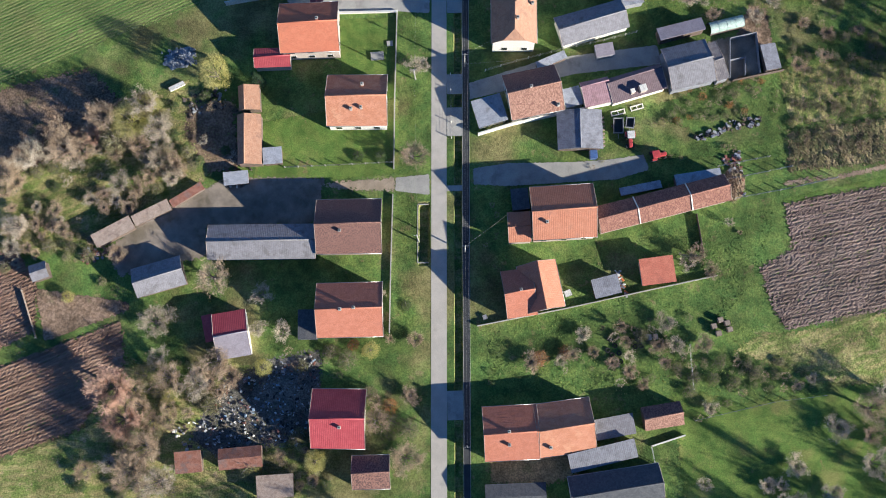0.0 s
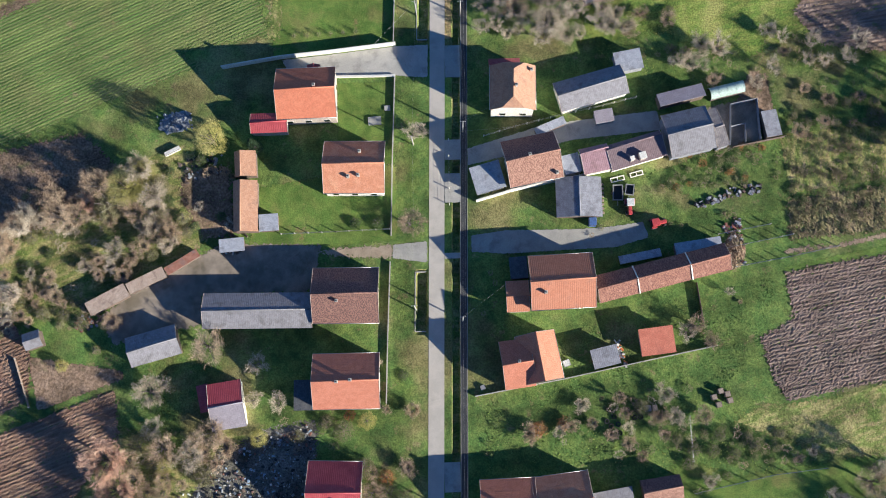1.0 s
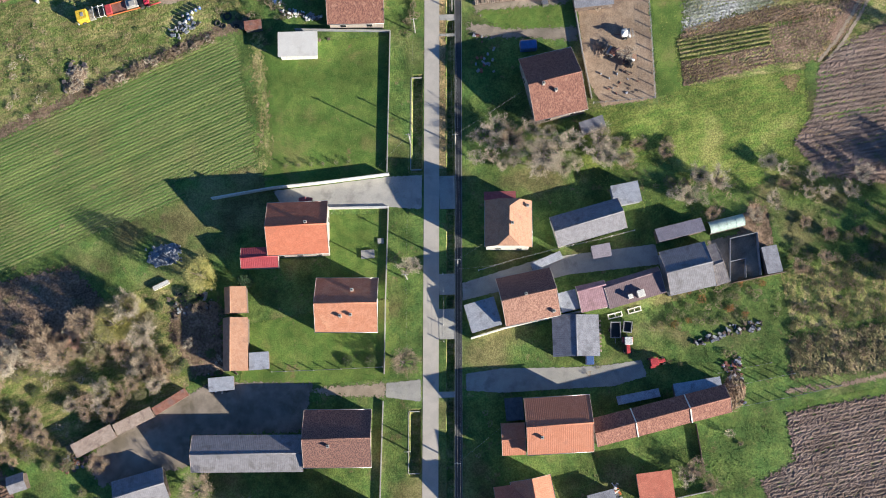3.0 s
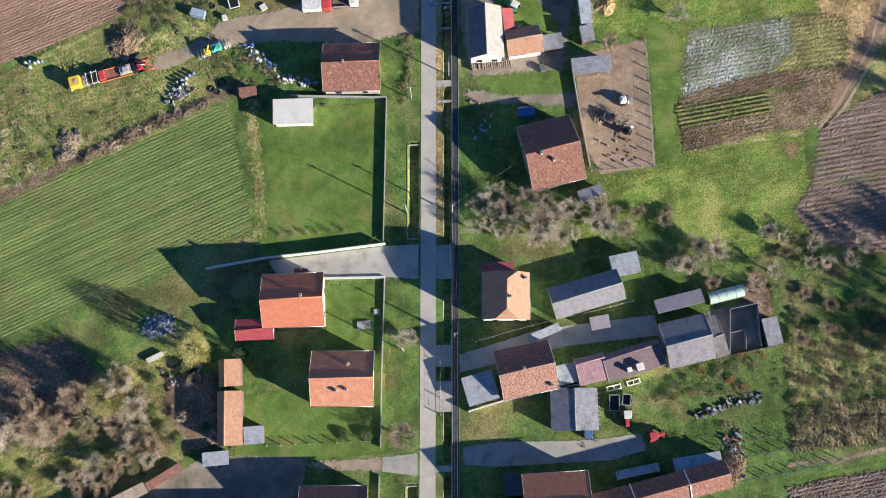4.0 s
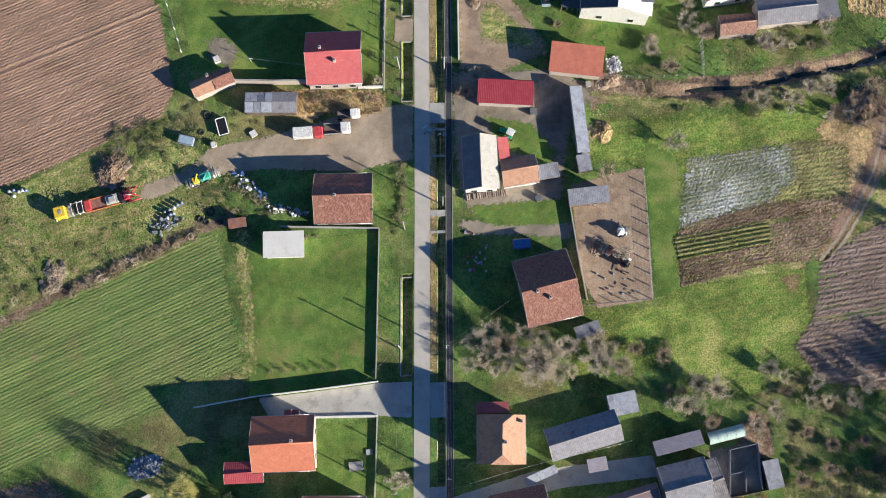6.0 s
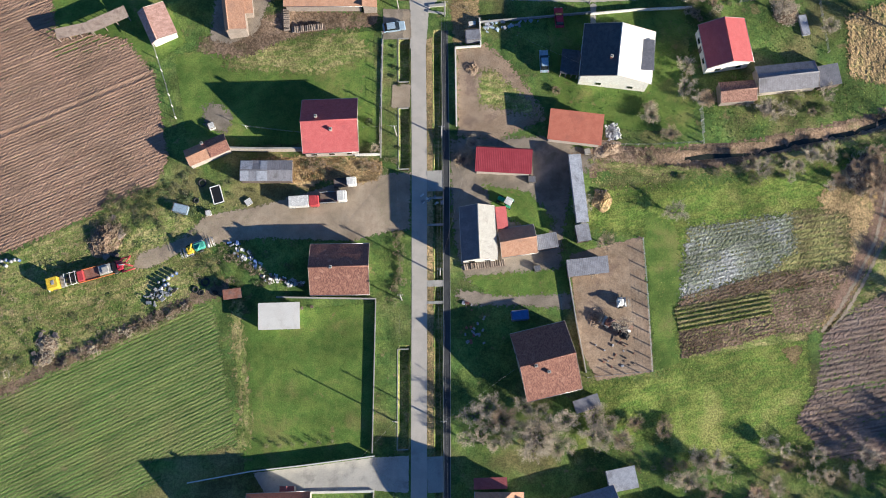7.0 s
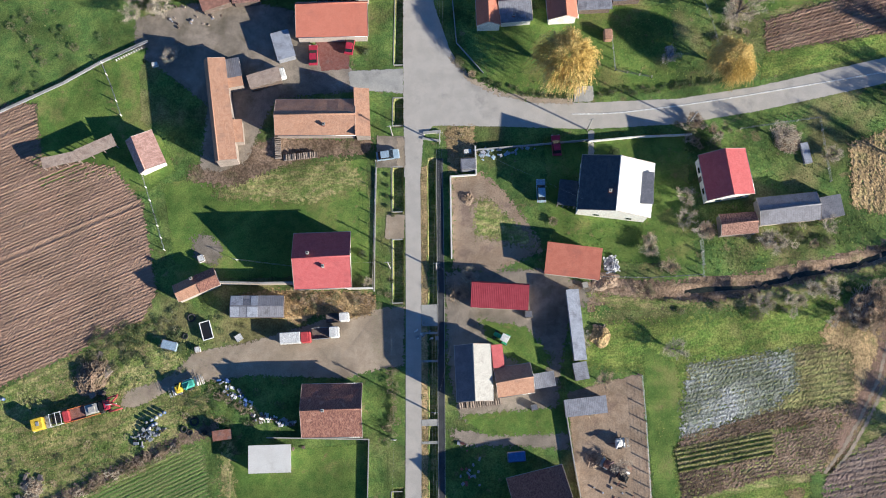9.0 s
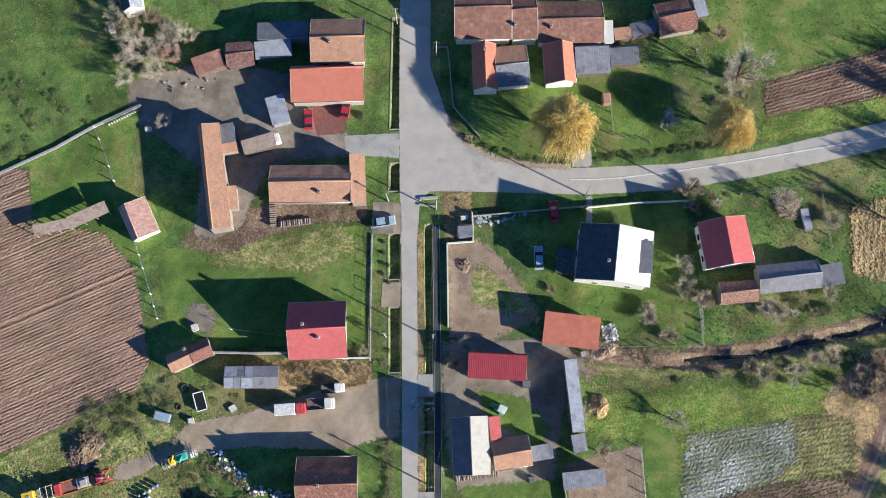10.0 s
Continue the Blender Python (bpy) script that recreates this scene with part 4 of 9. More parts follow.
def car(label, x, y, rot, paint, L=4.2, wd=1.72, h=1.45):
    ob = thing("car", label, "car", pose(x, y, 0.06, 0, 0, rot))
    hw, hl = wd / 2, L / 2
    prof = [(-hl, 0.45), (-hl + 0.05, 0.85), (-hl + 0.55, 0.95), (hl - 1.25, 0.93), (hl - 0.15, 0.78), (hl, 0.5), (hl - 0.05, 0.3), (-hl + 0.05, 0.3)]
    v = [(a, s * hw * (0.94 if z > 0.9 else 1.0), z) for s in (-1, 1) for a, z in prof]
    n = len(prof)
    f = [tuple(range(n)), tuple(range(2 * n - 1, n - 1, -1))] + [((i + 1) % n, i, n + i, n + (i + 1) % n) for i in range(n)]
    part("body", mesh_of("body", v, f, paint), ob)
    lo, hi = [(-hl + 0.35, 0.93), (hl - 1.2, 0.92)], [(-hl + 0.8, h), (hl - 1.95, h)]
    v = [(a, s * hw * 0.9, z) for s in (-1, 1) for a, z in lo] + [(a, s * hw * 0.76, z) for s in (-1, 1) for a, z in hi]
    part("glasshouse", mesh_of("glasshouse", v, [(0, 1, 5, 4), (3, 2, 6, 7), (1, 3, 7, 5), (2, 0, 4, 6), (4, 5, 7, 6)], "glass_dark"), ob)
    part("roof", box("roof", paint, -hl + 0.85, -hw * 0.76, h - 0.02, hl - 2.0, hw * 0.76, h + 0.03, 0.03), ob)
    for s in (-1, 1):
        part("headlight", box("headlight", "paint_white", hl - 0.12, s * hw * 0.75 - 0.16, 0.6, hl + 0.01, s * hw * 0.75 + 0.16, 0.74, 0.02), ob)
        part("tail_light", box("tail_light", "paint_red", -hl - 0.01, s * hw * 0.8 - 0.1, 0.65, -hl + 0.06, s * hw * 0.8 + 0.1, 0.85, 0.02), ob)
        part("mirror", box("mirror", paint, hl - 1.6, s * (hw + 0.1) - 0.07, 0.9, hl - 1.45, s * (hw + 0.1) + 0.07, 1.05, 0.02), ob)
        for wx in (-hl + 0.8, hl - 0.8):
            wheel(ob, wx, s * (hw - 0.1), 0.31, 0.2)
    return ob


def truck(label, x, y, rot, cab, load, L=6.0, wd=2.1, load_h=2.2, open_bed=False):
    ob = thing("truck", label, "truck", pose(x, y, 0.02, 0, 0, rot))
    hl, hw = L / 2, wd / 2
    part("chassis", box("chassis", "paint_black", -hl, -0.45, 0.5, hl - 0.3, 0.45, 0.75), ob)
    c = part("cab", mesh_of("cab", *box_data(hl - 1.9, -hw, 0.5, hl, hw, 2.0, 0.25), cab), ob)
    part("windscreen", box("windscreen", "glass_dark", hl - 0.75, -hw + 0.2, 1.25, hl + 0.02, hw - 0.2, 1.75, 0.1), c)
    part("roof", box("roof", cab, hl - 1.85, -hw + 0.1, 1.98, hl - 0.55, hw - 0.1, 2.06, 0.05), c)
    if open_bed:
        part("bed", box("bed", "wood", -hl, -hw, 0.75, hl - 2.0, hw, 0.85), ob)
        for s in (-1, 1):
            part("side_board", box("side_board", load, -hl, s * hw - 0.04, 0.85, hl - 2.0, s * hw + 0.04, 1.35), ob)
    else:
        part("load_box", box("load_box", load, -hl, -hw, 0.75, hl - 2.0, hw, load_h, 0.06), ob)
    for s in (-1, 1):
        for wx in (-hl + 0.9, hl - 1.0):
            wheel(ob, wx, s * (hw - 0.15), 0.42, 0.28)
    return ob


def tractor(label, x, y, rot, paint, roofpaint="paint_white"):
    ob = thing("tractor", label, "tractor", pose(x, y, 0.02, 0, 0, rot))
    part("hood", box("hood", paint, 0.1, -0.36, 0.7, 1.75, 0.36, 1.4, 0.12), ob)
    part("axle_housing", box("axle_housing", "paint_black", -1.1, -0.5, 0.55, 0.3, 0.5, 1.0, 0.05), ob)
    c = part("cab", box("cab", "glass_dark", -1.1, -0.62, 1.0, 0.15, 0.62, 2.2, 0.08), ob)
    part("cab_roof", box("cab_roof", roofpaint, -1.2, -0.72, 2.2, 0.28, 0.72, 2.38, 0.08), c)
    part("exhaust", tube("exhaust", "paint_black", (1.0, 0.2, 1.4), (1.0, 0.2, 2.2), 0.05), ob)
    for s in (-1, 1):
        wheel(ob, -0.75, s * 0.78, 0.68, 0.38)
        wheel(ob, 1.35, s * 0.62, 0.42, 0.26)
        part("mudguard", box("mudguard", paint, -1.25, s * 0.78 - 0.22, 1.36, -0.25, s * 0.78 + 0.22, 1.44, 0.04), ob)
    return ob


def tyre(x, y, r=0.5, z=0.0):
    """An old tyre lying flat."""
    v, f = [], []
    for i in range(12):
        a = i * math.tau / 12
        for rr, zz in ((r * 0.55, 0.05), (r * 0.62, 0.24), (r * 0.92, 0.24), (r, 0.12), (r * 0.92, 0.0)):
            v.append((rr * math.cos(a), rr * math.sin(a), zz))
    for i in range(12):
        for k in range(4):
            f.append((5 * i + k, 5 * ((i + 1) % 12) + k, 5 * ((i + 1) % 12) + k + 1, 5 * i + k + 1))
    ob = new("tyre", mesh_of("tyre", [tuple(p) for p in v], [tuple(reversed(q)) for q in f], "rubber", True))
    ob.matrix_world = pose(x, y, z, 0, 0, x * 40)
    return tagged(ob, "worn black tyre lying in the grass", "tyre", "discarded tyres")


def junk(x, y, w, d, h, rot, material, label, name="crate", category="scrap", rim=""):
    """A box-like thing with a rim and a sunk top."""
    ob = thing(name, label, category, pose(x, y, 0, 0, 0, rot))
    part("body", box("body", material, -w / 2, -d / 2, 0, w / 2, d / 2, h, min(w, d, h) * 0.12), ob)
    k = 0.11 if rim else 0.03
    part("rim", joined("rim", rim or ("steel" if h < 0.6 else "wood"), [tube_data((-w / 2, s * d / 2, h), (w / 2, s * d / 2, h), k, k, 4) for s in (-1, 1)] + [tube_data((s * w / 2, -d / 2, h), (s * w / 2, d / 2, h), k, k, 4) for s in (-1, 1)]), ob)
    return ob


def cart(label, x, y, w, d, h, rot, bed, rails):
    """An open farm trailer: floor, four boards, two wheels and a drawbar."""
    ob = thing("trailer", label, "trailer", pose(x, y, 0, 0, 0, rot))
    part("floor_board", box("floor_board", bed, -w / 2, -d / 2, 0.5, w / 2, d / 2, 0.58, 0.01), ob)
    for s in (-1, 1):
        part("side_board", box("side_board", rails, s * w / 2 - 0.07, -d / 2, 0.5, s * w / 2 + 0.07, d / 2, h, 0.02), ob)
        part("end_board", box("end_board", rails, -w / 2 + 0.075, s * (d / 2 - 0.07) - 0.07, 0.585, w / 2 - 0.075, s * (d / 2 - 0.07) + 0.07, h - 0.01, 0.02), ob)
        t = part("wheel", joined("wheel", "rubber", [tube_data((s * (w / 2 + 0.1), 0, 0.38), (s * (w / 2 + 0.28), 0, 0.38), 0.38, 0.38, 14)]), ob)
        part("rim", joined("rim", "steel", [tube_data((s * (w / 2 + 0.09), 0, 0.38), (s * (w / 2 + 0.29), 0, 0.38), 0.2, 0.2, 10)]), t)
    part("drawbar", joined("drawbar", "steel", [tube_data((0, -d / 2, 0.5), (0, -d / 2 - 1.0, 0.42), 0.05, 0.05, 6)]), ob)
    return ob


def lying_gate(label, x, y, w, d, rot):
    """A white frame with cross rails, lying on the grass."""
    ob = thing("gate", label, "gate", pose(x, y, 0.05, 0, 0, rot))
    for s in (-1, 1):
        part("stile", box("stile", "plaster_white", s * w / 2 - 0.1, -d / 2, 0, s * w / 2 + 0.1, d / 2, 0.16, 0.02), ob)
    for k in (-1, 1):
        part("rail", box("rail", "plaster_white", -w / 2 + 0.11, k * (d / 2 - 0.1) - 0.1, 0.02, w / 2 - 0.11, k * (d / 2 - 0.1) + 0.1, 0.14, 0.02), ob)
    part("brace", box("brace", "plaster_white", -0.08, -d / 2 + 0.21, 0.03, 0.08, d / 2 - 0.21, 0.13, 0.02), ob)
    return ob


def drum(x, y, material, label="plastic drum standing among scrap"):
    ob = thing("drum", label, "drum", pose(x, y, 0), "drums in the scrap yard")
    part("shell", tube("shell", material, (0, 0, 0), (0, 0, 0.9), 0.3, 0.3, 12), ob)
    part("lid", tube("lid", "paint_grey", (0, 0, 0.9), (0, 0, 0.94), 0.27, 0.27, 12), ob)
    return ob


def scrap_heap(label, pts, n, seed, materials, size=(0.25, 0.9)):
    """Loose rubbish strewn over a plot: uncountable small pieces, one colour a sheet."""
    rnd = random.Random(seed)
    xs, ys = [p[0] for p in pts], [p[1] for p in pts]
    for key in materials:
        pieces, tries = [], 0
        while len(pieces) < n and tries < n * 40:
            tries += 1
            x, y = rnd.uniform(min(xs), max(xs)), rnd.uniform(min(ys), max(ys))
            if not inside(x, y, pts):
                continue
            w, d, h, a = rnd.uniform(*size), rnd.uniform(*size) * 0.7, rnd.uniform(0.08, 0.55), rnd.uniform(0, 3.1)
            bv, bf = box_data(-w / 2, -d / 2, -0.1, w / 2, d / 2, h, 0.05)
            ca, sa, tl = math.cos(a), math.sin(a), rnd.uniform(-0.3, 0.3)
            pieces.append(([(x + px * ca - py * sa, y + px * sa + py * ca, pz + px * tl) for px, py, pz in bv], bf))
        tagged(new("scrap", joined("scrap", key, pieces)), label, "scrap", kind="stuff")


def woodpile(label, x, y, L, rot, rows=3):
    """A stack of split firewood: logs lie across the stack."""
    ob = thing("woodpile", label, "firewood", pose(x, y, 0, 0, 0, rot))
    rnd = random.Random(int(L * 100))
    for k in range(int(L / 0.42)):
        a = -L / 2 + 0.42 * k
        z = 0.28 * rows + rnd.uniform(-0.1, 0.1)
        part("log", joined("log", "wood_pale", [tube_data((a + rnd.uniform(-.06, .06), -0.6, z - 0.2), (a + rnd.uniform(-.06, .06), 0.6, z - 0.2), 0.17, 0.15, 6)]), ob)
    part("wood_core", joined("wood_core", "wood", [tube_data((-L / 2 + 0.22 * k, -0.55, 0.14 + 0.26 * r), (-L / 2 + 0.22 * k, 0.55, 0.14 + 0.26 * r), 0.13, 0.12, 5) for k in range(int(L / 0.22)) for r in range(rows - 1)]), ob)
    return ob


def mound(label, x, y, r, h, material, category="mound", name="mound", long=1.0, rot=0.0):
    """A rough heap: a lumpy dome."""
    v, f, rings, sides = [(0, 0, h)], [], 14, 44
    for j in range(1, rings + 1):
        for i in range(sides):
            a, q = i * math.tau / sides, j / rings
            e = 1 + 0.3 * noise.noise((x + math.cos(a) * 2, y + math.sin(a) * 2, 1.5))
            px, py = r * q * e * math.cos(a) * long, r * q * e * math.sin(a)
            z = h * (1 - q ** 1.4) + (1 - q ** 3) * (0.35 * h * noise.noise((px * 0.9, py * 0.9, x)) + 0.3 * noise.noise((px * 3, py * 3, y)) + random.uniform(-0.16, 0.16))
            v.append((px, py, max(z, 0.02) if j < rings else -0.1))
    f += [(0, 1 + i, 1 + (i + 1) % sides) for i in range(sides)]
    for j in range(rings - 1):
        for i in range(sides):
            a, b = 1 + sides * j + i, 1 + sides * j + (i + 1) % sides
            f.append((a, a + sides, b + sides, b))
    ob = thing(name, label, category, pose(x, y, 0, 0, 0, rot))
    part("earth_core", mesh_of("earth_core", v, f, "soil" if material == "bark" else material), ob)
    if material in ("bark", "soil"):
        sticks_v, sticks_f = [], []
        for k in range(int(260 * r)):
            a, q = random.uniform(0, math.tau), math.sqrt(random.uniform(0, 1)) * 1.1
            s = Vector((r * q * math.cos(a) * long, r * q * math.sin(a), max(0.03, h * (1 - q ** 1.4)) + random.uniform(0.0, 0.35)))
            b = random.gauss(0.6, 0.7)
            n = random.uniform(0.2, 0.9)
            strip(sticks_v, sticks_f, s, s + Vector((math.cos(b) * n, math.sin(b) * n, random.uniform(-0.15, 0.2))), random.uniform(0.02, 0.05))
        part("brushwood", mesh_of("brushwood", sticks_v, sticks_f, "twig_grey" if material == "bark" else "twig"), ob, label="tangle of cut branches and sticks")
    return ob


def recovery_truck(label, x, y, rot):
    """A long wrecked truck: yellow cab, bare cage, red bed, grey load and a folded red crane."""
    ob = thing("truck", label, "truck", pose(x, y, 0.02, 0, 0, rot))
    for s in (-0.45, 0.45):
        part("chassis_beam", box("chassis_beam", "rust", -7.6, s - 0.08, 0.6, 6.4, s + 0.08, 0.85), ob)
    cab = part("cab", box("cab", "paint_yellow", 5.6, -1.15, 0.5, 7.9, 1.15, 2.35, 0.22), ob, label="yellow sheet-metal cab")
    part("windscreen", box("windscreen", "glass_dark", 7.2, -0.95, 1.35, 7.93, 0.95, 2.05, 0.1), cab)
    part("roof_hatch", box("roof_hatch", "paint_grey", 6.3, -0.4, 2.33, 6.9, 0.4, 2.42, 0.03), cab)
    part("bumper", box("bumper", "paint_white", 7.85, -1.2, 0.4, 8.1, 1.2, 0.75, 0.04), cab)
    part("deck", box("deck", "white_sheet", 4.5, -1.15, 0.85, 5.5, 1.15, 1.15, 0.04), ob, label="pale grey deck plate")
    part("engine", joined("engine", "paint_black", [box_data(2.6, -0.8, 0.8, 4.2, 0.8, 1.5, 0.15), box_data(3.0, -0.5, 1.4, 3.7, 0.3, 1.9, 0.1), tube_data((2.3, 0.5, 1.2), (4.3, 0.6, 1.6), 0.16, 0.12, 7)]), ob, label="dark greasy engine block")
    for px in (2.3, 3.3, 4.4):
        part("cage_hoop", joined("cage_hoop", "paint_white", [tube_data((px, -1.15, 0.8), (px, -1.15, 2.1), 0.06, 0.06, 5), tube_data((px, -1.15, 2.1), (px, 1.15, 2.1), 0.06, 0.06, 5), tube_data((px, 1.15, 2.1), (px, 1.15, 0.8), 0.06, 0.06, 5)]), ob, label="white tube hoop")
    for s in (-1.15, 1.15):
        part("cage_rail", tube("cage_rail", "paint_white", (2.3, s, 1.5), (4.4, s, 1.5), 0.05), ob)
        part("side_rail", box("side_rail", "paint_orange", -4.6, s - 0.06, 0.85, 2.1, s + 0.06, 1.15, 0.02), ob)
    part("seat_box", box("seat_box", "paint_red", 0.9, -1.0, 0.85, 2.1, 1.0, 1.75, 0.12), ob)
    part("bed", box("bed", "rust", -1.9, -1.1, 0.85, 0.9, 1.1, 0.97, 0.02), ob, label="rust-red load bed")
    part("load", joined("load", "white_sheet", [box_data(-4.4, -0.95, 0.9, -2.0, 0.85, 1.45, 0.1), box_data(-3.9, -0.5, 1.4, -2.6, 0.7, 1.7, 0.1)]), ob, label="dusty grey load")
    part("tool_box", box("tool_box", "paint_black", -5.4, -0.9, 0.85, -4.6, 0.9, 1.6, 0.08), ob)
    part("crane_base", box("crane_base", "paint_crimson", -6.6, -0.9, 0.85, -5.5, 0.9, 1.7, 0.15), ob)
    for a, b in (((-5.6, -0.9, 1.7), (-8.6, 1.0, 2.1)), ((-5.8, 0.8, 1.6), (-8.3, -1.1, 1.3)), ((-6.4, -1.2, 1.2), (-8.4, -1.3, 1.0)), ((-6.2, 1.3, 1.2), (-8.8, 1.4, 1.5))):
        part("crane_arm", tube("crane_arm", "paint_red", a, b, 0.2, 0.13, 6), ob)
    part("crane_ram", tube("crane_ram", "paint_white", (-6.0, 0.0, 2.0), (-8.0, 0.3, 1.5), 0.1), ob)
    for s in (-1, 1):
        for wx in (6.8, 1.6, -4.9, -6.2):
            wheel(ob, wx, s * 1.0, 0.5, 0.32)
    return ob


def harvester(label, x, y, rot, paint, second, L=3.4):
    """An old farm machine: hood, drum, pick-up reel, drawbar and wheels."""
    ob = thing("farm_machine", label, "machine", pose(x, y, 0.02, 0, 0, rot))
    hl = L / 2
    part("hood", box("hood", paint, -hl, -0.75, 0.55, hl * 0.35, 0.75, 1.5, 0.28), ob)
    part("side_panel", box("side_panel", second, -hl * 0.8, 0.76, 0.5, hl * 0.2, 0.95, 1.2, 0.06), ob)
    part("drum", tube("drum", "steel", (hl * 0.6, -0.9, 0.7), (hl * 0.6, 0.9, 0.7), 0.34, 0.34, 10), ob)
    for k in range(5):
        a = k * math.tau / 5
        part("reel_bar", tube("reel_bar", second, (hl + 0.2 + 0.4 * math.cos(a), -0.95, 0.75 + 0.4 * math.sin(a)), (hl + 0.2 + 0.4 * math.cos(a), 0.95, 0.75 + 0.4 * math.sin(a)), 0.04, 0.04, 5), ob)
    part("drawbar", tube("drawbar", "rust", (-hl, 0, 0.6), (-hl - 1.3, 0.2, 0.45), 0.08, 0.05), ob)
    part("chute", tube("chute", paint, (-0.3, 0.2, 1.4), (-1.1, -0.9, 1.9), 0.16, 0.2, 8), ob)
    for s in (-1, 1):
        wheel(ob, -hl * 0.3, s * 0.95, 0.5, 0.26)
    return ob
# ---------------------------------------------------------------- fields and plots
furrows("ploughed_field", "grey-brown ploughed field with heavy clods", [(63.7, 23.3), (73.8, 25.1), (105, 29), (104, 4), (81.1, 2.4), (71.6, 1.1), (62.5, -0.7), (60.3, 2.5), (58.1, 11.2), (64.5, 14.8)], "plough_grey", 10, 0.72, 0.045, 0.2, wild=0.6)
patch("meadow_strip", "rough yellow-green meadow behind the farms", [(27, 70), (30, 83), (45, 84), (46, 110), (31, 113), (36, 120), (60, 121), (110, 128), (110, 76), (74, 73), (64, 72), (44, 72)], "meadow", 0.02, 14, 2.0)
patch("bare_plot", "brown trodden soil behind the film tunnel", [(60.5, 63.9), (62.8, 62.3), (63.6, 55), (61, 54.6), (57, 57)], "soil", 0.05, 70, 0.5)
patch("grass_strip", "bright green grass strip beside the field", [(63.5, 24.4), (105, 32.0), (105, 29.4), (63.7, 23.3)], "lawn", 0.03, 10)
furrows("ploughed_field", "reddish-brown ploughed field", [(-110, -12), (-85.6, -2.7), (-62.8, 5.3), (-62.0, -3.0), (-67.3, -10.7), (-70.4, -14.7), (-85.0, -19.6), (-110, -29)], "plough", 20, 0.72, 0.055, 0.15, wild=0.4)
furrows("ploughed_field", "reddish-brown ploughed field", [(-110, -9), (-86, 0.5), (-79, 4), (-79, 14), (-84, 20), (-110, 14)], "plough", 20, 0.72, 0.055, 0.15, wild=0.4)
patch("vegetable_plot", "rough brown garden plot with weeds", [(-79.6, 12.0), (-61.8, 8.8), (-61.2, 7.3), (-77.2, 1.8)], "soil", 0.05, 20)
patch("vegetable_plot", "overgrown garden plot with tall green plants", [(65, 50), (85, 52.5), (100, 55), (102, 43), (66, 38.6)], "weeds", 0.05, 80)
furrows("vegetable_plot", "brown garden plot with rows of dark plants", [(65.5, 37.5), (84, 39.5), (100, 41), (102, 34), (84, 31), (65, 29.6)], "garden", 80, 1.3, 0.03, 0.18, 0.06, soft=2.4, wild=0.8)
furrows("crop_field", "young winter crop in fine green rows", [(-140, 54), (-85.4, 80.4), (-64.6, 90.2), (-43.4, 99.5), (-38.9, 100.0), (-36.6, 85.8), (-34.2, 73.7), (-52.0, 71.1), (-47.5, 67.8), (-64.9, 61.6), (-84.3, 53.9), (-140, 30)], "crop", 23.0, 0.68, 0.026, 0.05, 0.015, 0.4, soft=2.0, wild=0.3)
patch("bare_plot", "bare brown soil with dry grass", [(-110, 44), (-84.2, 52.3), (-70.2, 55.1), (-63.5, 48.4), (-70.8, 38.8), (-83.5, 34.9), (-110, 30)], "soil", 0.06, 20, 0.8)
furrows("ploughed_field", "pale brown harrowed field with fine furrows", [(-120, 152), (-77.5, 167.0), (-72.2, 166.9), (-70.5, 156.2), (-56.4, 153.5), (-50.9, 146.2), (-47.8, 128.9), (-50.3, 123.8), (-64.8, 117.0), (-74.9, 112.7), (-120, 96)], "plough_fine", 22, 0.62, 0.042, 0.115, seams=(-7.4, -19, -31), wild=0.3)
furrows("vegetable_plot", "pale frosted vegetable plot in rows", [(52.5, 112.0), (72.3, 114.0), (73.0, 107.4), (67.0, 103.4), (50.1, 98.8), (50.4, 104.1)], "garden_pale", 9, 0.8, 0.02, 0.12, 0.05, soft=3.0, wild=0.35)
patch("vegetable_plot", "olive grass under the vegetable plots", [(51.6, 111.9), (75, 115), (84.6, 116.4), (83, 105), (75, 90.2), (49, 87), (49, 96), (52, 99)], "weeds", 0.035, 0, 0.5)
furrows("vegetable_plot", "yellow-olive stubble plot in rows", [(72.6, 115.0), (83.2, 114.0), (82.6, 103.8), (66.9, 102.6), (72.3, 107.4)], "garden_yellow", 6, 1.0, 0.035, 0.1, 0.05, soft=2.4)
furrows("vegetable_plot", "dark brown dug garden plot", [(66.8, 98.5), (78.3, 100.7), (79.9, 98.8), (75.2, 91.4), (67.2, 91.2)], "soil", 8, 0.6, 0.02, 0.14, 0.04, soft=1.4)
furrows("vegetable_plot", "brown withered garden plot", [(49.0, 92.3), (66.8, 94.9), (67.2, 91.1), (49.2, 87.2)], "soil", 10, 0.8, 0.03, 0.14, 0.04, soft=1.2)
furrows("vegetable_plot", "brown strip of dead plants between the plots", [(48.9, 96.8), (50.1, 98.9), (66.9, 102.8), (82.4, 103.8), (81.6, 100.6), (66.7, 99.6)], "soil", 12, 0.8, 0.03, 0.14, 0.045, soft=1.4)
furrows("vegetable_plot", "garden plot with rows of leftover green plants", [(48.3, 96.6), (66.6, 99.2), (66.8, 95.1), (49.1, 92.1)], "garden_yellow", 9, 0.85, 0.07, 0.12, 0.06, soft=0.8, wild=0.4)
furrows("ploughed_field", "grey-brown field with rows of stubble", [(75.9, 90.4), (82.8, 95.6), (89.5, 98.6), (108, 104), (105, 62), (86.1, 66.6), (74.9, 68.0), (69.5, 74.6), (73.9, 81.0)], "plough_grey", 8, 0.95, 0.05, 0.12)
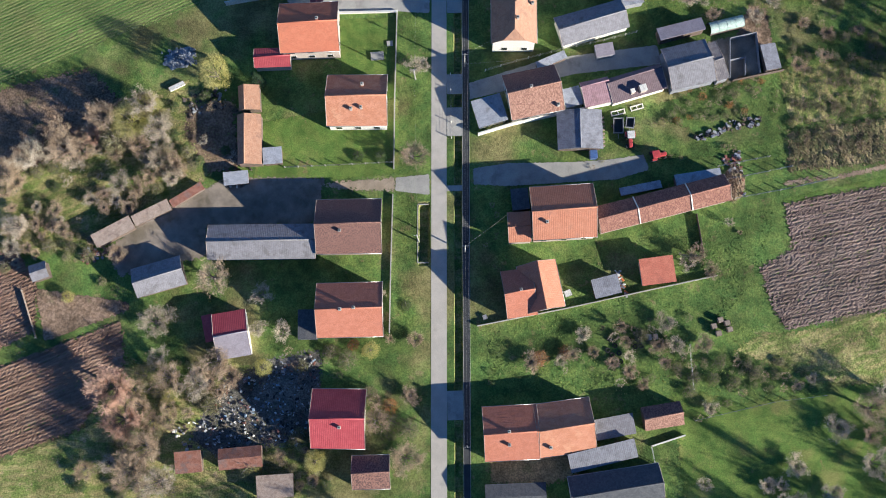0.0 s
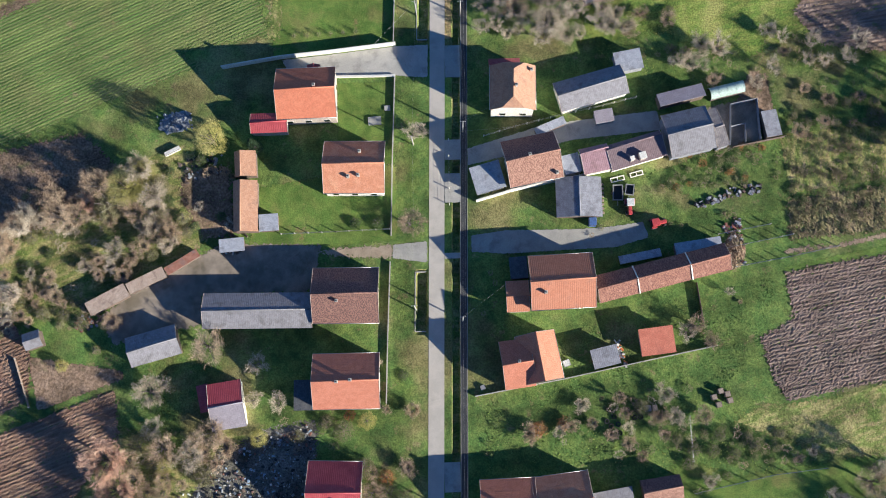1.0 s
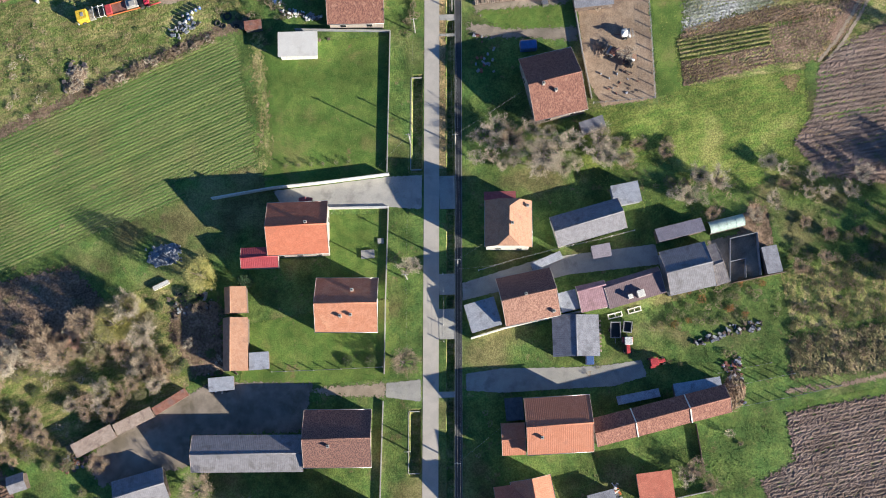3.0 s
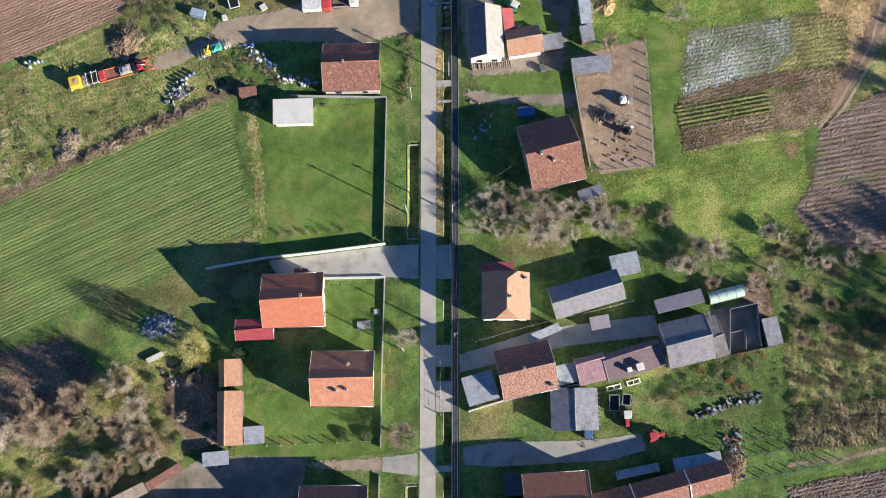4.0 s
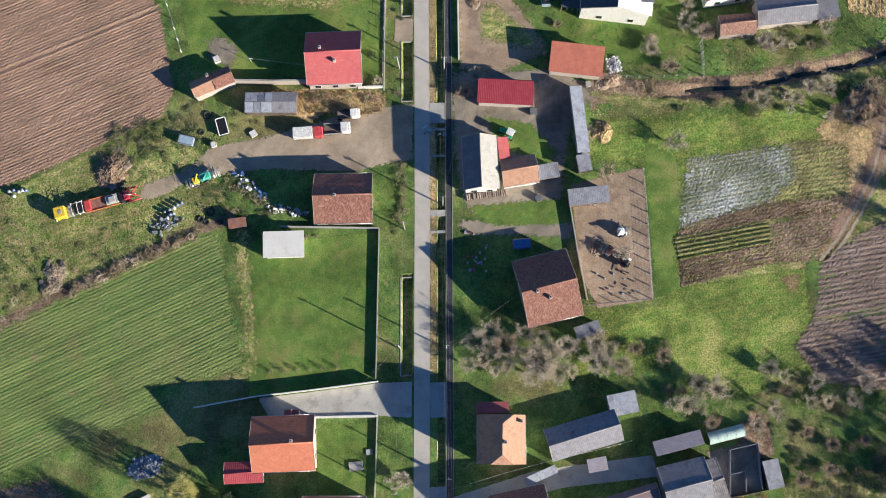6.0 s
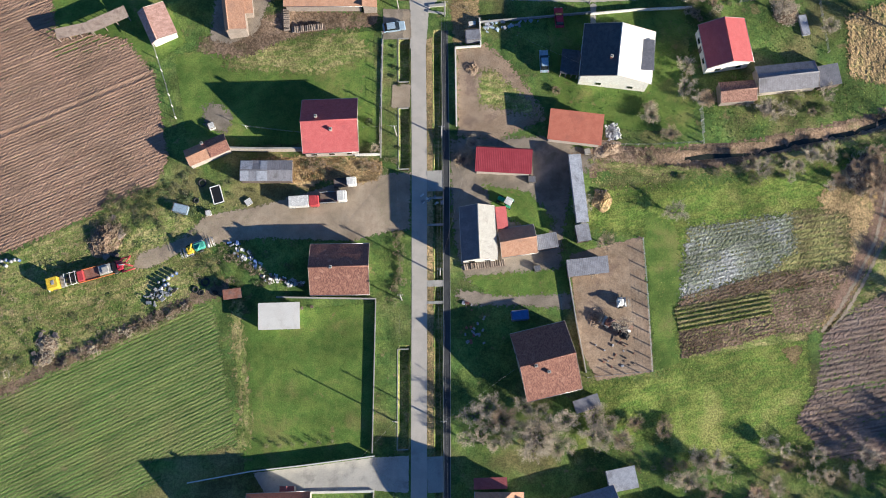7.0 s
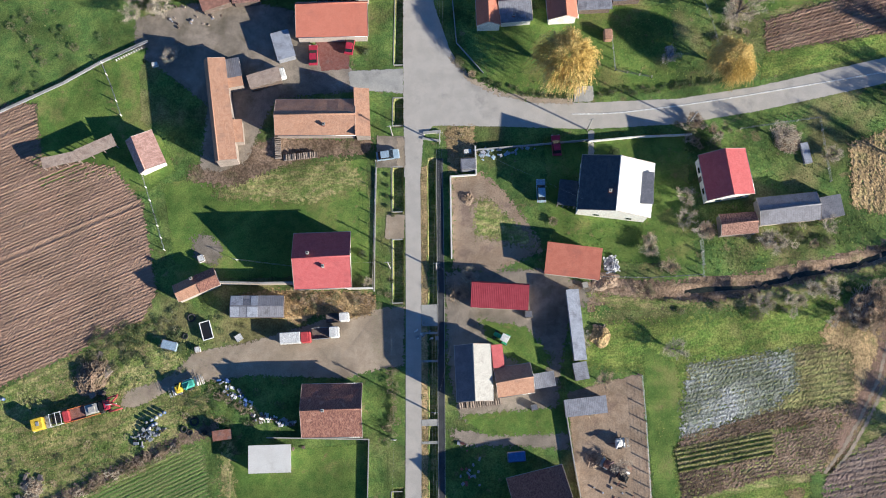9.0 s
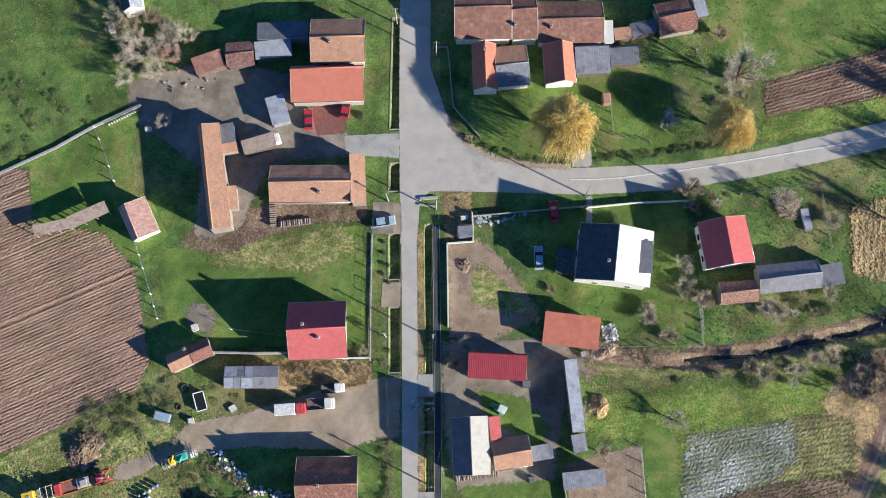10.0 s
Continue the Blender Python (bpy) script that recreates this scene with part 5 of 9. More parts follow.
patch("grass_strip", "green weeds creeping into the stubble rows", [(73.0, 91.0), (76.2, 92.0), (78.2, 88.6), (77.0, 84.8), (79.6, 82.6), (90.0, 83.2), (108.0, 85.2), (108.0, 83.4), (90.0, 81.0), (79.0, 79.4), (73.0, 79.6)], "grass", 0.1, 8, 0.9)
patch("bare_plot", "pale trampled earth at the end of the stubble rows", [(71.0, 77.2), (74.6, 78.8), (79.0, 78.4), (80.0, 76.4), (74.0, 73.8), (70.4, 74.8)], "straw", 0.09, 8, 0.7)
patch("sandy_yard", "trodden sandy farm pen", [(29.0, 107.5), (43.2, 110.7), (43.7, 84.8), (33.0, 83.5), (30.1, 89.6)], "sand", 0.05, 0)
patch("meadow_strip", "yellowed meadow grass behind the gardens", [(44, 83), (49, 87), (74, 90.5), (74, 72), (60, 66), (46, 70)], "meadow", 0.03, 14, 1.0)
patch("grass_strip", "bright green grass between pen and plots", [(43.8, 116), (50.0, 112.4), (50.1, 98.4), (48.0, 96.2), (48.5, 86.2), (44.0, 84.7), (43.8, 97.5)], "lawn", 0.035, 80, 0.8)
patch("bare_plot", "trampled patch of dry grass", [(67.9, 88.3), (72.3, 89.0), (70.3, 84.9)], "straw", 0.04, 10, 0.6)
patch("meadow_strip", "tall dry grass beside the gardens", [(76, 91), (83, 106), (86, 118), (110, 122), (110, 100)], "weeds", 0.03, 18, 0.8)
patch("meadow_strip", "rough weedy meadow", [(-110, 96), (-74.9, 112.0), (-48, 124), (-40, 112), (-36, 103), (-44, 100), (-65, 91), (-86, 81), (-120, 67)], "weeds", 0.03, 18, 0.8)
patch("meadow_strip", "rough weedy meadow", [(-110, 168), (-78, 168), (-52, 177), (-52, 192), (-110, 190)], "grass", 0.03, 18, 0.8)
patch("meadow_strip", "overgrown rough grass under the trees", [(-90, 18), (-66, 20), (-48, 31), (-40, 40), (-50, 52), (-64, 48), (-71, 38), (-90, 34)], "weeds", 0.03, 18, 0.8)
patch("meadow_strip", "overgrown rough grass below the fields", [(-110, -30), (-85, -20.5), (-68, -14), (-62, -2), (-45, -3), (-28, -5), (-28, -45), (-110, -45)], "weeds", 0.025, 0, 0.8)
patch("meadow_strip", "yellowed rough grass by the ploughed field", [(58, -1), (63, -1.5), (82, 2), (110, 4), (110, -16), (80, -12), (66, -10), (52, -4)], "weeds", 0.03, 18, 0.8)
patch("meadow_strip", "tall weeds beside the barns", [(38, 43), (58, 49), (66, 55), (66, 36), (52, 34), (48, 38)], "grass", 0.03, 18, 0.8)
patch("lawn", "mown green lawn beside the farmhouse", [(-47, 150), (-7.5, 154), (-7.5, 131), (-44, 131)], "lawn", 0.03, 0, 0.3)
patch("lawn", "short green grass between the barn and the field", [(-77.4, 165.7), (-59.7, 174.3), (-50.5, 178.0), (-52.0, 173.2), (-51.5, 162.9), (-47.5, 159.4), (-44.6, 152.7), (-52.6, 147.0), (-56.0, 152.2), (-70.2, 149.3), (-72.6, 155.7), (-71.3, 161.8), (-72.0, 167.2)], "lawn", 0.09, 20, 0.3)
patch("lawn", "mown green lawn around the house", [(-36, 43), (-9.5, 47), (-9.5, 32), (-38, 30)], "lawn", 0.03, 0, 0.3)
patch("lawn", "green paddock with short grass", [(-33.5, 98), (-8.4, 99.5), (-8.9, 71.5), (-33, 69)], "lawn", 0.03, 0, 0.3)
patch("lawn", "green front lawn between drive and garden", [(-20.5, 63.5), (-9.2, 63.5), (-9.6, 47), (-20.5, 47)], "lawn", 0.035, 0, 0.2)
patch("lawn", "lush green grass below the orchard", [(40, -10), (52, -14), (78, -11), (100, -16), (100, -45), (42, -45)], "lawn", 0.03, 0, 0.8)
patch("lawn", "green lawn around the white house", [(27, 157), (55, 157), (55, 131), (28, 133)], "lawn", 0.03, 0, 0.5)
patch("garden_path", "pale concrete path from the side road to the white house", [(35.9, 158.3), (37.1, 158.3), (36.4, 149.5), (35.4, 149.5)], "concrete", 0.06, 0, 0.05, category="path")
patch("lawn", "green lawn under the willows", [(17, 168), (30, 165.5), (54, 166), (54, 184), (14, 184)], "lawn", 0.03, 0, 0.3)
patch("meadow_strip", "bright green mown meadow behind the houses", [(60, 203), (61.5, 193.0), (66, 184.9), (72.0, 181.6), (110, 191), (110, 215), (62, 215)], "lawn", 0.03, 14, 0.8)
patch("grass_strip", "yellow-green grass strip between field and road", [(72.0, 173.2), (96.6, 177.0), (112, 179.5), (112, 175), (95.9, 172.2), (70.5, 167.9)], "meadow", 0.03, 10, 0.5)
patch("driveway", "concrete slab drive across the roadside ditch", [(33.6, 167.4), (37.4, 167.5), (37.3, 164.2), (33.4, 164.2)], "concrete", 0.06, 0, 0.05)
patch("grass_strip", "dry brown grass strip along the upper edge of the crop", lane([(-95, 76.5), (-85.4, 81.2), (-64.6, 91.2), (-43.4, 100.8), (-36, 103.5)], 2.2), "soil", 0.05, 23, 0.8)
patch("worn_path", "worn brown path between crop and paddock", lane([(-34.4, 101), (-34.6, 96), (-33.6, 88), (-32.8, 80), (-33.2, 73)], 2.2), "weeds", 0.05, 90, 1.3)
patch("worn_path", "pale worn field path beside the garden plot", lane([(64, 27.3), (76, 28.6), (90, 31.2), (106, 34)], 0.9), "sand", 0.05, 10, 0.5)
# hard surfaces
patch("shaded_yard", "brown earth yard behind the narrow shed", [(-51, 46.5), (-42, 47.5), (-40, 34), (-46, 33.5), (-51, 41)], "soil", 0.045, 0, 0.8)
patch("shaded_yard", "dark trodden earth of the open pen", [(51.5, 56.2), (61.2, 58.0), (61.4, 49.0), (54.6, 47.6)], "yard", 0.05, 10, 0.3)
patch("bare_plot", "brown dug soil beside the film tunnel", [(58.1, 61.2), (63.4, 62.9), (64.0, 55.3), (61.0, 55.2)], "soil", 0.06, 70, 0.3)
# this sheet carries the yard's shade in its colour
patch("scrap_yard", "trodden earth under scrap, its colour darkened for shade", [(-44.5, -8), (-35, -3), (-25, -1.5), (-25.5, -9), (-27, -18), (-36, -19), (-44, -21), (-50, -17)], "shaded_soil", 0.045, 0, 0.9)
patch("bare_plot", "trodden brown soil between the plots and the track", [(77.6, 117.1), (84.4, 123.9), (91.7, 122), (97, 140), (101, 139), (95, 124), (92.8, 112.0), (86.8, 104.1), (76.7, 91.1), (75.3, 92.0), (79.1, 98.1), (82.8, 107.6)], "straw", 0.05, 70, 1.0)
patch("bare_plot", "rutted brown earth beside the track", lane([(92, 121), (89, 112), (84.5, 104), (78.5, 95.5)], 3.0), "plough_fine", 0.055, 65, 0.9)
for shift in (0.0, 1.7):
    patch("farm_track", "pale worn wheel rut round the plots", lane([(94.6 + shift, 134), (91.9 + shift, 122), (90.3 + shift, 115.5), (87.9 + shift, 108.6), (83.3 + shift, 100.8), (79.4 + shift, 95.2), (75.7 + shift, 91.1)], 0.6), "gravel", 0.1, 0, 0.2, category="track")
patch("driveway", "pale concrete driveway to the two-storey house", [(-31.4, 68.6), (-21.7, 69.4), (-8.8, 70.7), (-2.6, 70.8), (-2.8, 64.1), (-8.9, 64.7), (-20.7, 64.9), (-28.2, 63.1)], "concrete", 0.07, 0, 0.05)
patch("farm_yard", "gravel and dirt yard with tyre tracks", [(-40.4, 117.3), (-29.8, 118.9), (-20, 121.5), (-11.9, 123.9), (-0.9, 124.8), (-1.4, 113.4), (-6.5, 113.0), (-12.1, 111.5), (-29.8, 112.6), (-43.1, 111.2), (-51.3, 107.4), (-54.6, 107.4), (-53.0, 110.2), (-45.3, 112.8)], "gravel", 0.055, 0, 0.4)
patch("bare_plot", "tall tan withered weeds below the wall", [(-33.4, 128.2), (-23.1, 128.6), (-11.9, 128.0), (-6.3, 127.2), (-6.9, 123.5), (-11.9, 122.6), (-17.5, 123.6), (-20.9, 121.9), (-24.2, 123.2)], "straw", 0.06, 0, 0.7)
patch("driveway", "grey concrete drive between the barns", [(4.5, 49.5), (19.7, 53.8), (41.5, 55.9), (42.3, 52.0), (25.0, 50.6), (4.5, 46.2)], "concrete", 0.06, 0, 0.04)
patch("driveway", "grey concrete drive beside the orange-roofed house", [(4.6, 32.4), (11.5, 33.2), (24.0, 33.0), (31.0, 33.2), (37.5, 34.0), (38.5, 31.0), (32.0, 29.3), (11.3, 28.7), (4.6, 29.3)], "concrete", 0.055, 0, 0.06)
patch("driveway", "concrete slab drive across the verge", [(-10.3, 31.1), (-3.8, 31.6), (-3.9, 27.5), (-10.4, 28.5)], "concrete", 0.06, 0, 0.1)
patch("farm_track", "two-rut grass track with pale gravel", [(-25.6, 30.5), (-10.3, 31.1), (-10.4, 28.5), (-21.3, 29.2)], "gravel", 0.05, 0, 0.6)
patch("farm_yard", "trodden brown farm courtyard", [(-65.8, 19.2), (-59.3, 23.9), (-48.5, 29.6), (-43.0, 32.2), (-24, 31.6), (-26, 22.6), (-46.8, 22.4), (-46.8, 16.9), (-63.5, 13.7)], "yard", 0.055, 0, 0.5)
patch("parking_bay", "brown-grey gravel parking bay beside the road", [(-5.5, 158.4), (-0.1, 158.2), (-0.1, 151.9), (-5.7, 152.0)], "yard", 0.07, 0, 0.1)
patch("parking_bay", "pale gravel edge of the parking bay", [(-1.6, 158.0), (-0.1, 158.0), (-0.2, 151.9), (-1.7, 151.9)], "gravel", 0.08, 0, 0.25)
patch("driveway", "pale gravel drive across the verge", [(-4.0, 142.6), (-0.4, 142.5), (-0.7, 137.7), (-4.3, 137.8)], "gravel", 0.08, 0, 0.1)
patch("patio", "red block-paved parking court", [(-17.3, 178.4), (-10.4, 178.6), (-10.7, 172.4), (-16.2, 172.0)], "paving_red", 0.07, 0, 0.1)
patch("driveway", "pale gravel and concrete drive to the farm courtyard", [(-10.9, 171.9), (0.0, 172.1), (-0.1, 167.0), (-10.5, 168.2)], "concrete", 0.065, 0, 0.15)
patch("farm_yard", "trodden brown earth of the farm courtyard", [(-39, 166), (-46, 172), (-53, 177), (-53, 184), (-42, 187), (-30, 187), (-21.7, 185.0), (-18.4, 177.9), (-9.6, 171.9), (-7.5, 167.8), (-25.1, 166.6), (-28.3, 160.3), (-31, 154), (-36, 152), (-40, 153), (-38.5, 165)], "yard", 0.05, 0, 0.6)
patch("farm_yard", "muddy brown ground beside the farmhouse", [(-33, 156), (-25.1, 158.7), (-6.5, 157.9), (-6.6, 155.0), (-20.7, 154.1), (-33.7, 149.0), (-42, 150.4), (-42, 153)], "soil", 0.045, 0, 0.9)
patch("worn_path", "thin yellowed grass beside the muddy ground", [(-38, 151), (-12, 154), (-7.5, 149), (-18, 145.5), (-36, 146.5)], "weeds", 0.04, 0, 1.6)
patch("worn_path", "trodden bare earth under the washing line", [(-41.6, 138.9), (-38.4, 139.9), (-35.2, 137.1), (-36.4, 133.9), (-40.0, 134.5)], "yard", 0.06, 0, 0.8)
patch("farm_yard", "trodden yard with dry grass below the long house", [(5.8, -22.8), (20, -21.8), (22, -26), (16, -27.5), (5.8, -27)], "straw", 0.05, 5, 0.6)
patch("building_plot", "bare sandy soil of a building plot", [(8.7, 149.4), (14.8, 150.3), (18.7, 146.8), (22, 142), (26.2, 134.6), (16.5, 131.0), (8.5, 131.6)], "sand", 0.045, 0, 0.9)
patch("lawn", "young grass on the building plot", [(13, 145), (16, 145), (22, 139), (25, 135.5), (20, 136), (13, 138)], "weeds", 0.06, 0, 1.2)
furrows("ploughed_field", "brown ploughed strip field", [(72.5, 180.2), (110, 190), (110, 179), (96.5, 176.7), (72.2, 173.5)], "plough", 14, 0.7, 0.04, 0.12)
furrows("vegetable_plot", "brown garden plot with dry stalks", [(87.0, 154.0), (105, 160), (105, 136), (86.2, 141.5)], "straw", 80, 1.2, 0.03, 0.16, 0.06, soft=2.0, wild=0.8)
patch("creek_bank", "bare earth banks of a small creek", [(30, 127.2), (36.0, 128.8), (56.8, 127.9), (74, 130.7), (92.6, 133.9), (110, 137), (110, 134), (92.2, 133.0), (75, 130.2), (57, 127.4), (46, 127)], "soil", 0.05, 0, 0.5)
patch("creek_bank", "bare earth bank of the creek", [(33, 126.4), (46, 124.6), (58, 123.6), (75, 127.1), (92, 130.2), (110, 133), (110, 130), (92.2, 128.6), (62.1, 122.4), (40.0, 122.6)], "weeds", 0.05, 0, 0.9)
patch("farm_yard", "trodden earth around the red-roofed barn", [(6.8, 131), (26, 131), (36, 127), (30, 121), (27.5, 110), (27, 103), (9, 103), (7, 112)], "yard", 0.035, 0, 0.8)
patch("lawn", "patch of short grass in the farmyard", [(13, 122), (22, 120), (27, 114), (24, 110.5), (15, 117)], "lawn", 0.05, 0, 0.8)
patch("lawn", "grass beside the white-roofed house", [(8, 104), (29, 105), (29, 100), (14, 100)], "lawn", 0.055, 0, 0.6)
patch("farm_yard", "dirt drive behind the old house", [(6.5, 101.5), (14, 100.5), (29, 101), (29, 97), (20, 98), (9, 98.5)], "yard", 0.05, 0, 0.6)
patch("verge", "dry tan grass verge between road and ditch", [(road_x(72) + 1.5, 72), (road_x(152) + 1.5, 152), (road_x(152) + 2.8, 152), (road_x(72) + 2.8, 72)], "straw", 0.0, 0, 0.25)
for ya, yb in ((-60, 153.5),):
    ribbon("footpath", "narrow dark asphalt footpath behind the ditch", along(ya, yb, 5.2), 1.15, "asphalt_dark", 0.06, "path")
    ribbon("path_kerb", "pale concrete kerb of the footpath", along(ya, yb, 5.83), 0.09, "concrete", 0.12, "kerb", 0.3)
    ribbon("path_kerb", "pale concrete kerb of the footpath", along(ya, yb, 4.57), 0.09, "concrete", 0.10, "kerb", 0.3)
ribbon("creek_water", "dark shallow water of the creek", [(48 + 3 * k, creek_y(48 + 3 * k)) for k in range(28)], 1.3, "water", -0.72, "water")
ribbon("road_marking", "worn white centre line of the side road", [(32.87, 161.73), (38.4, 161.62), (42.84, 161.77), (54.02, 162.82), (65.26, 164.22), (76.57, 165.85), (87.94, 167.49), (95.7, 168.66), (103.46, 169.83)], 0.24, "mark", 0.075, "marking", 0.02)
for ya, yb in CULVERTS:

    ribbon("culvert_slab", "concrete slab bridging the ditch", [(road_x((ya + yb) / 2) + 1.5, (ya + yb) / 2), (road_x((ya + yb) / 2) + 4.5, (ya + yb) / 2)], yb - ya, "concrete", 0.05, "slab", 0.3)
for ya, yb in WEST_DITCHES:
    ribbon("ditch_kerb", "pale concrete rim of the roadside ditch", along(ya - 0.1, yb + 0.1, -4.05), 0.14, "concrete", 0.07, "kerb", 0.4)
    for yc in (ya - 0.1, yb + 0.1):
        ribbon("ditch_kerb", "pale concrete head of the roadside ditch", [(road_x(yc) - 4.0, yc), (road_x(yc) - 2.0, yc)], 0.16, "concrete", 0.07, "kerb", 0.4)
# ---------------------------------------------------------------- houses and sheds
house("house", "single-storey house with a raspberry red metal roof", -21.7, -14.36, 10.0, 10.79, -2.6, 3.3, 3.6, "metal_red", "metal_red", "plaster_cream", chimneys=[(-21.27, -15.94)], windows=3)
house("house", "small old house with brown mossy tile roof", -16.02, -24.14, 6.98, 6.04, -0.3, 2.8, 2.0, "tile_old", "tile_old", "plaster_tan")
house("house", "tall house with a red tile roof and cream walls", -19.1, 5.32, 12.26, 10.04, -0.5, 5.3, 3.0, "tile_orange", "tile_orange", "plaster_cream", chimneys=[(-20.57, 5.15), (-18.1, 5.38)], windows=3)
house("annex", "flat-roofed grey concrete annex beside the red-roofed house", -27.3, 3.12, 3.46, 5.57, -1.1, 2.9, 0.12, "slate", "slate", "plaster_grey", rpos=1)
house("house", "old house with mottled mossy brown tile roof", -19.1, 21.2, 12.37, 10.34, -1.1, 3.8, 3.5, "tile_old", "tile_old", "plaster_tan", chimneys=[(-20.53, 19.89)], windows=2)
house("barn", "long barn with weathered grey fibre-cement roof", -35.66, 18.98, 20.4, 6.7, -1.2, 3.0, 1.6, "asb_grey", "asb_grey", "plaster_grey")
house("shed", "long low shed with weathered grey sheet roof", -55.18, 13.07, 9.6, 5.7, 14.3, 2.5, 1.4, "asb_grey", "asb_grey", "wood")
house("shed", "garden shed with one red and one grey roof slope", -41.39, 1.7, 6.42, 8.67, 7.9, 2.9, 1.3, "metal_red", "asb_pink", "plaster_white")
house("lean_to", "dark red lean-to against the garden shed", -45.7, 3.1, 2.16, 5.06, 10.5, 2.3, 0.4, "metal_red", "metal_red", "wood", axis="y", rpos=0)
house("hut", "tiny hut with grey sheet roof", -77.94, 14.88, 3.29, 3.22, 17.0, 2.2, 0.7, "asb_grey", "asb_grey", "wood")
house("shed", "low shed with rusty red-brown roof among scrap", -49.44, -21.29, 4.86, 3.98, 3.1, 2.3, 0.6, "rust", "rust", "wood", rpos=1)
house("shed", "low shed with brown sheet roof among scrap", -39.9, -20.83, 7.96, 3.87, 3.6, 2.4, 0.7, "rust", "rust", "wood")
house("shed", "flat shed with weathered board roof", -33.6, -26.13, 6.68, 4.23, 1.9, 2.3, 0.4, "asb_tan", "asb_tan", "wood", rpos=1)
house("house", "long house with faded orange tile roof", 9.64, -17.9, 10.04, 9.83, 1.3, 3.3, 2.6, "tile_orange", "tile_orange", "plaster_cream", chimneys=[(9.2, -20.02), (9.2, -17.62)], windows=3)
house("house", "house end with patchy orange tile roof", 19.44, -17.24, 10.45, 9.62, 6.0, 3.3, 2.6, "tile_worn", "tile_worn", "plaster_cream", chimneys=[(16.65, -20.75)], windows=2)
house("shed", "open shed with wavy grey corrugated roof", 26.13, -22.54, 12.49, 3.45, 11.7, 2.8, 0.8, "corr_grey", "corr_grey", "wood", rpos=1)
# slate colour here paints in the shadow that lies on the roof
house("house", "house with roof coloured dark for the shadow over it", 28.12, -28.52, 16.78, 6.88, 6.8, 3.4, 2.2, "slate", "slate", "plaster_white")
house("barn", "low barn with dark bitumen roof", 10.1, -29.28, 11.03, 4.69, 0.5, 2.6, 0.5, "slate", "slate", "plaster_grey")
house("shed", "small shed with stained flat grey roof", 28.7, -17.42, 7.32, 3.79, 8.8, 2.3, 0.3, "asb_grey", "asb_grey", "wood", rpos=1)
house("shed", "small shed with brown tile roof", 37.54, -15.76, 7.22, 4.36, 7.5, 2.5, 1.3, "tile_old", "tile_patch", "wood")
house("house", "house wing with pale orange roof facing the morning sun", 16.29, 8.67, 7.35, 9.07, 9.4, 3.6, 2.9, "corr_orange", "corr_orange", "plaster_cream", axis="y", windows=2)
house("house_wing", "cross wing with orange tile roof", 12.2, 7.59, 5.74, 8.92, 6.3, 3.6, 2.7, "tile_orange", "tile_orange", "plaster_cream", chimneys=[(12.42, 7.87)])
house("shed", "small shed with grey corrugated roof", 28.64, 8.48, 5.04, 3.64, 12.4, 2.1, 0.3, "corr_grey", "corr_grey", "wood", rpos=1)
house("garage", "small garage with flat orange-red roof", 38.26, 11.07, 6.4, 5.04, 5.8, 2.6, 0.35, "metal_orange", "metal_orange", "plaster_cream", rpos=1)
house("house", "house with orange corrugated roof", 21.06, 22.46, 12.06, 10.15, 1.6, 4.4, 2.7, "corr_orange", "corr_orange", "plaster_cream", chimneys=[(17.81, 20.29)], windows=3)
house("annex", "low annex with orange corrugated roof", 12.85, 20.16, 4.35, 5.84, 0.7, 2.8, 1.0, "corr_orange", "corr_orange", "plaster_cream")
house("pergola_roof", "dark open carport roof beside the house", 13.25, 25.56, 3.33, 4.16, 3.4, 2.6, 0.2, "slate", "slate", "wood", rpos=0)
long_barn = house("barn", "very long low barn with mottled brown tile roof", 39.91, 23.6, 25.47, 5.2, 12.6, 3.4, 1.8, "tile_mott", "tile_mott", "plaster_tan")
for u in (-5.2, 5.0):
    for side in (-1, 1):
        roof_sheet(long_barn, 5.2, 3.4, 1.8, side, u, u + 0.22, 0.0, 1.0, "plaster_white", "parapet")
house("lean_to", "lean-to with pale blue-grey sheet roof", 47.22, 28.52, 8.81, 2.67, 7.3, 2.2, 0.3, "asb_light", "asb_light", "wood", rpos=0)
house("cold_frame", "row of white glazed cold frames", 36.34, 27.2, 8.02, 1.58, 9.5, 1.2, 0.3, "asb_light", "asb_light", "wood", rpos=0)
house("shed", "shed with dark grey corrugated gable roof", 25.22, 38.7, 8.7, 7.72, -0.7, 2.6, 1.1, "corr_grey", "corr_grey", "wood", axis="y")
house("house", "old house with heavily mottled tile roof and white wall", 16.6, 46.11, 10.43, 9.16, 10.2, 3.4, 3.2, "tile_old", "tile_patch", "plaster_white", chimneys=[(21.17, 43.19), (16.0, 46.25)], windows=2)
house("garage", "garage with pale blue-grey sheet roof", 8.12, 43.09, 5.84, 5.44, 14.8, 2.5, 0.25, "asb_light", "asb_light", "plaster_white", rpos=1)
house("annex", "low link roof of pale sheets between house and barn", 24.14, 45.18, 3.49, 3.71, 12.6, 2.6, 0.3, "asb_light", "asb_light", "plaster_white", rpos=1)
house("barn", "barn with faded red-brown corrugated roof", 28.7, 45.88, 5.56, 5.09, 11.1, 2.9, 0.9, "corr_pink", "corr_pink", "plaster_white", rpos=0.8)
house("barn", "barn with dull brown corrugated roof", 36.47, 47.28, 11.03, 5.1, 14.7, 2.9, 0.9, "corr_brown", "corr_brown", "plaster_white", rpos=0.8, chimneys=[])
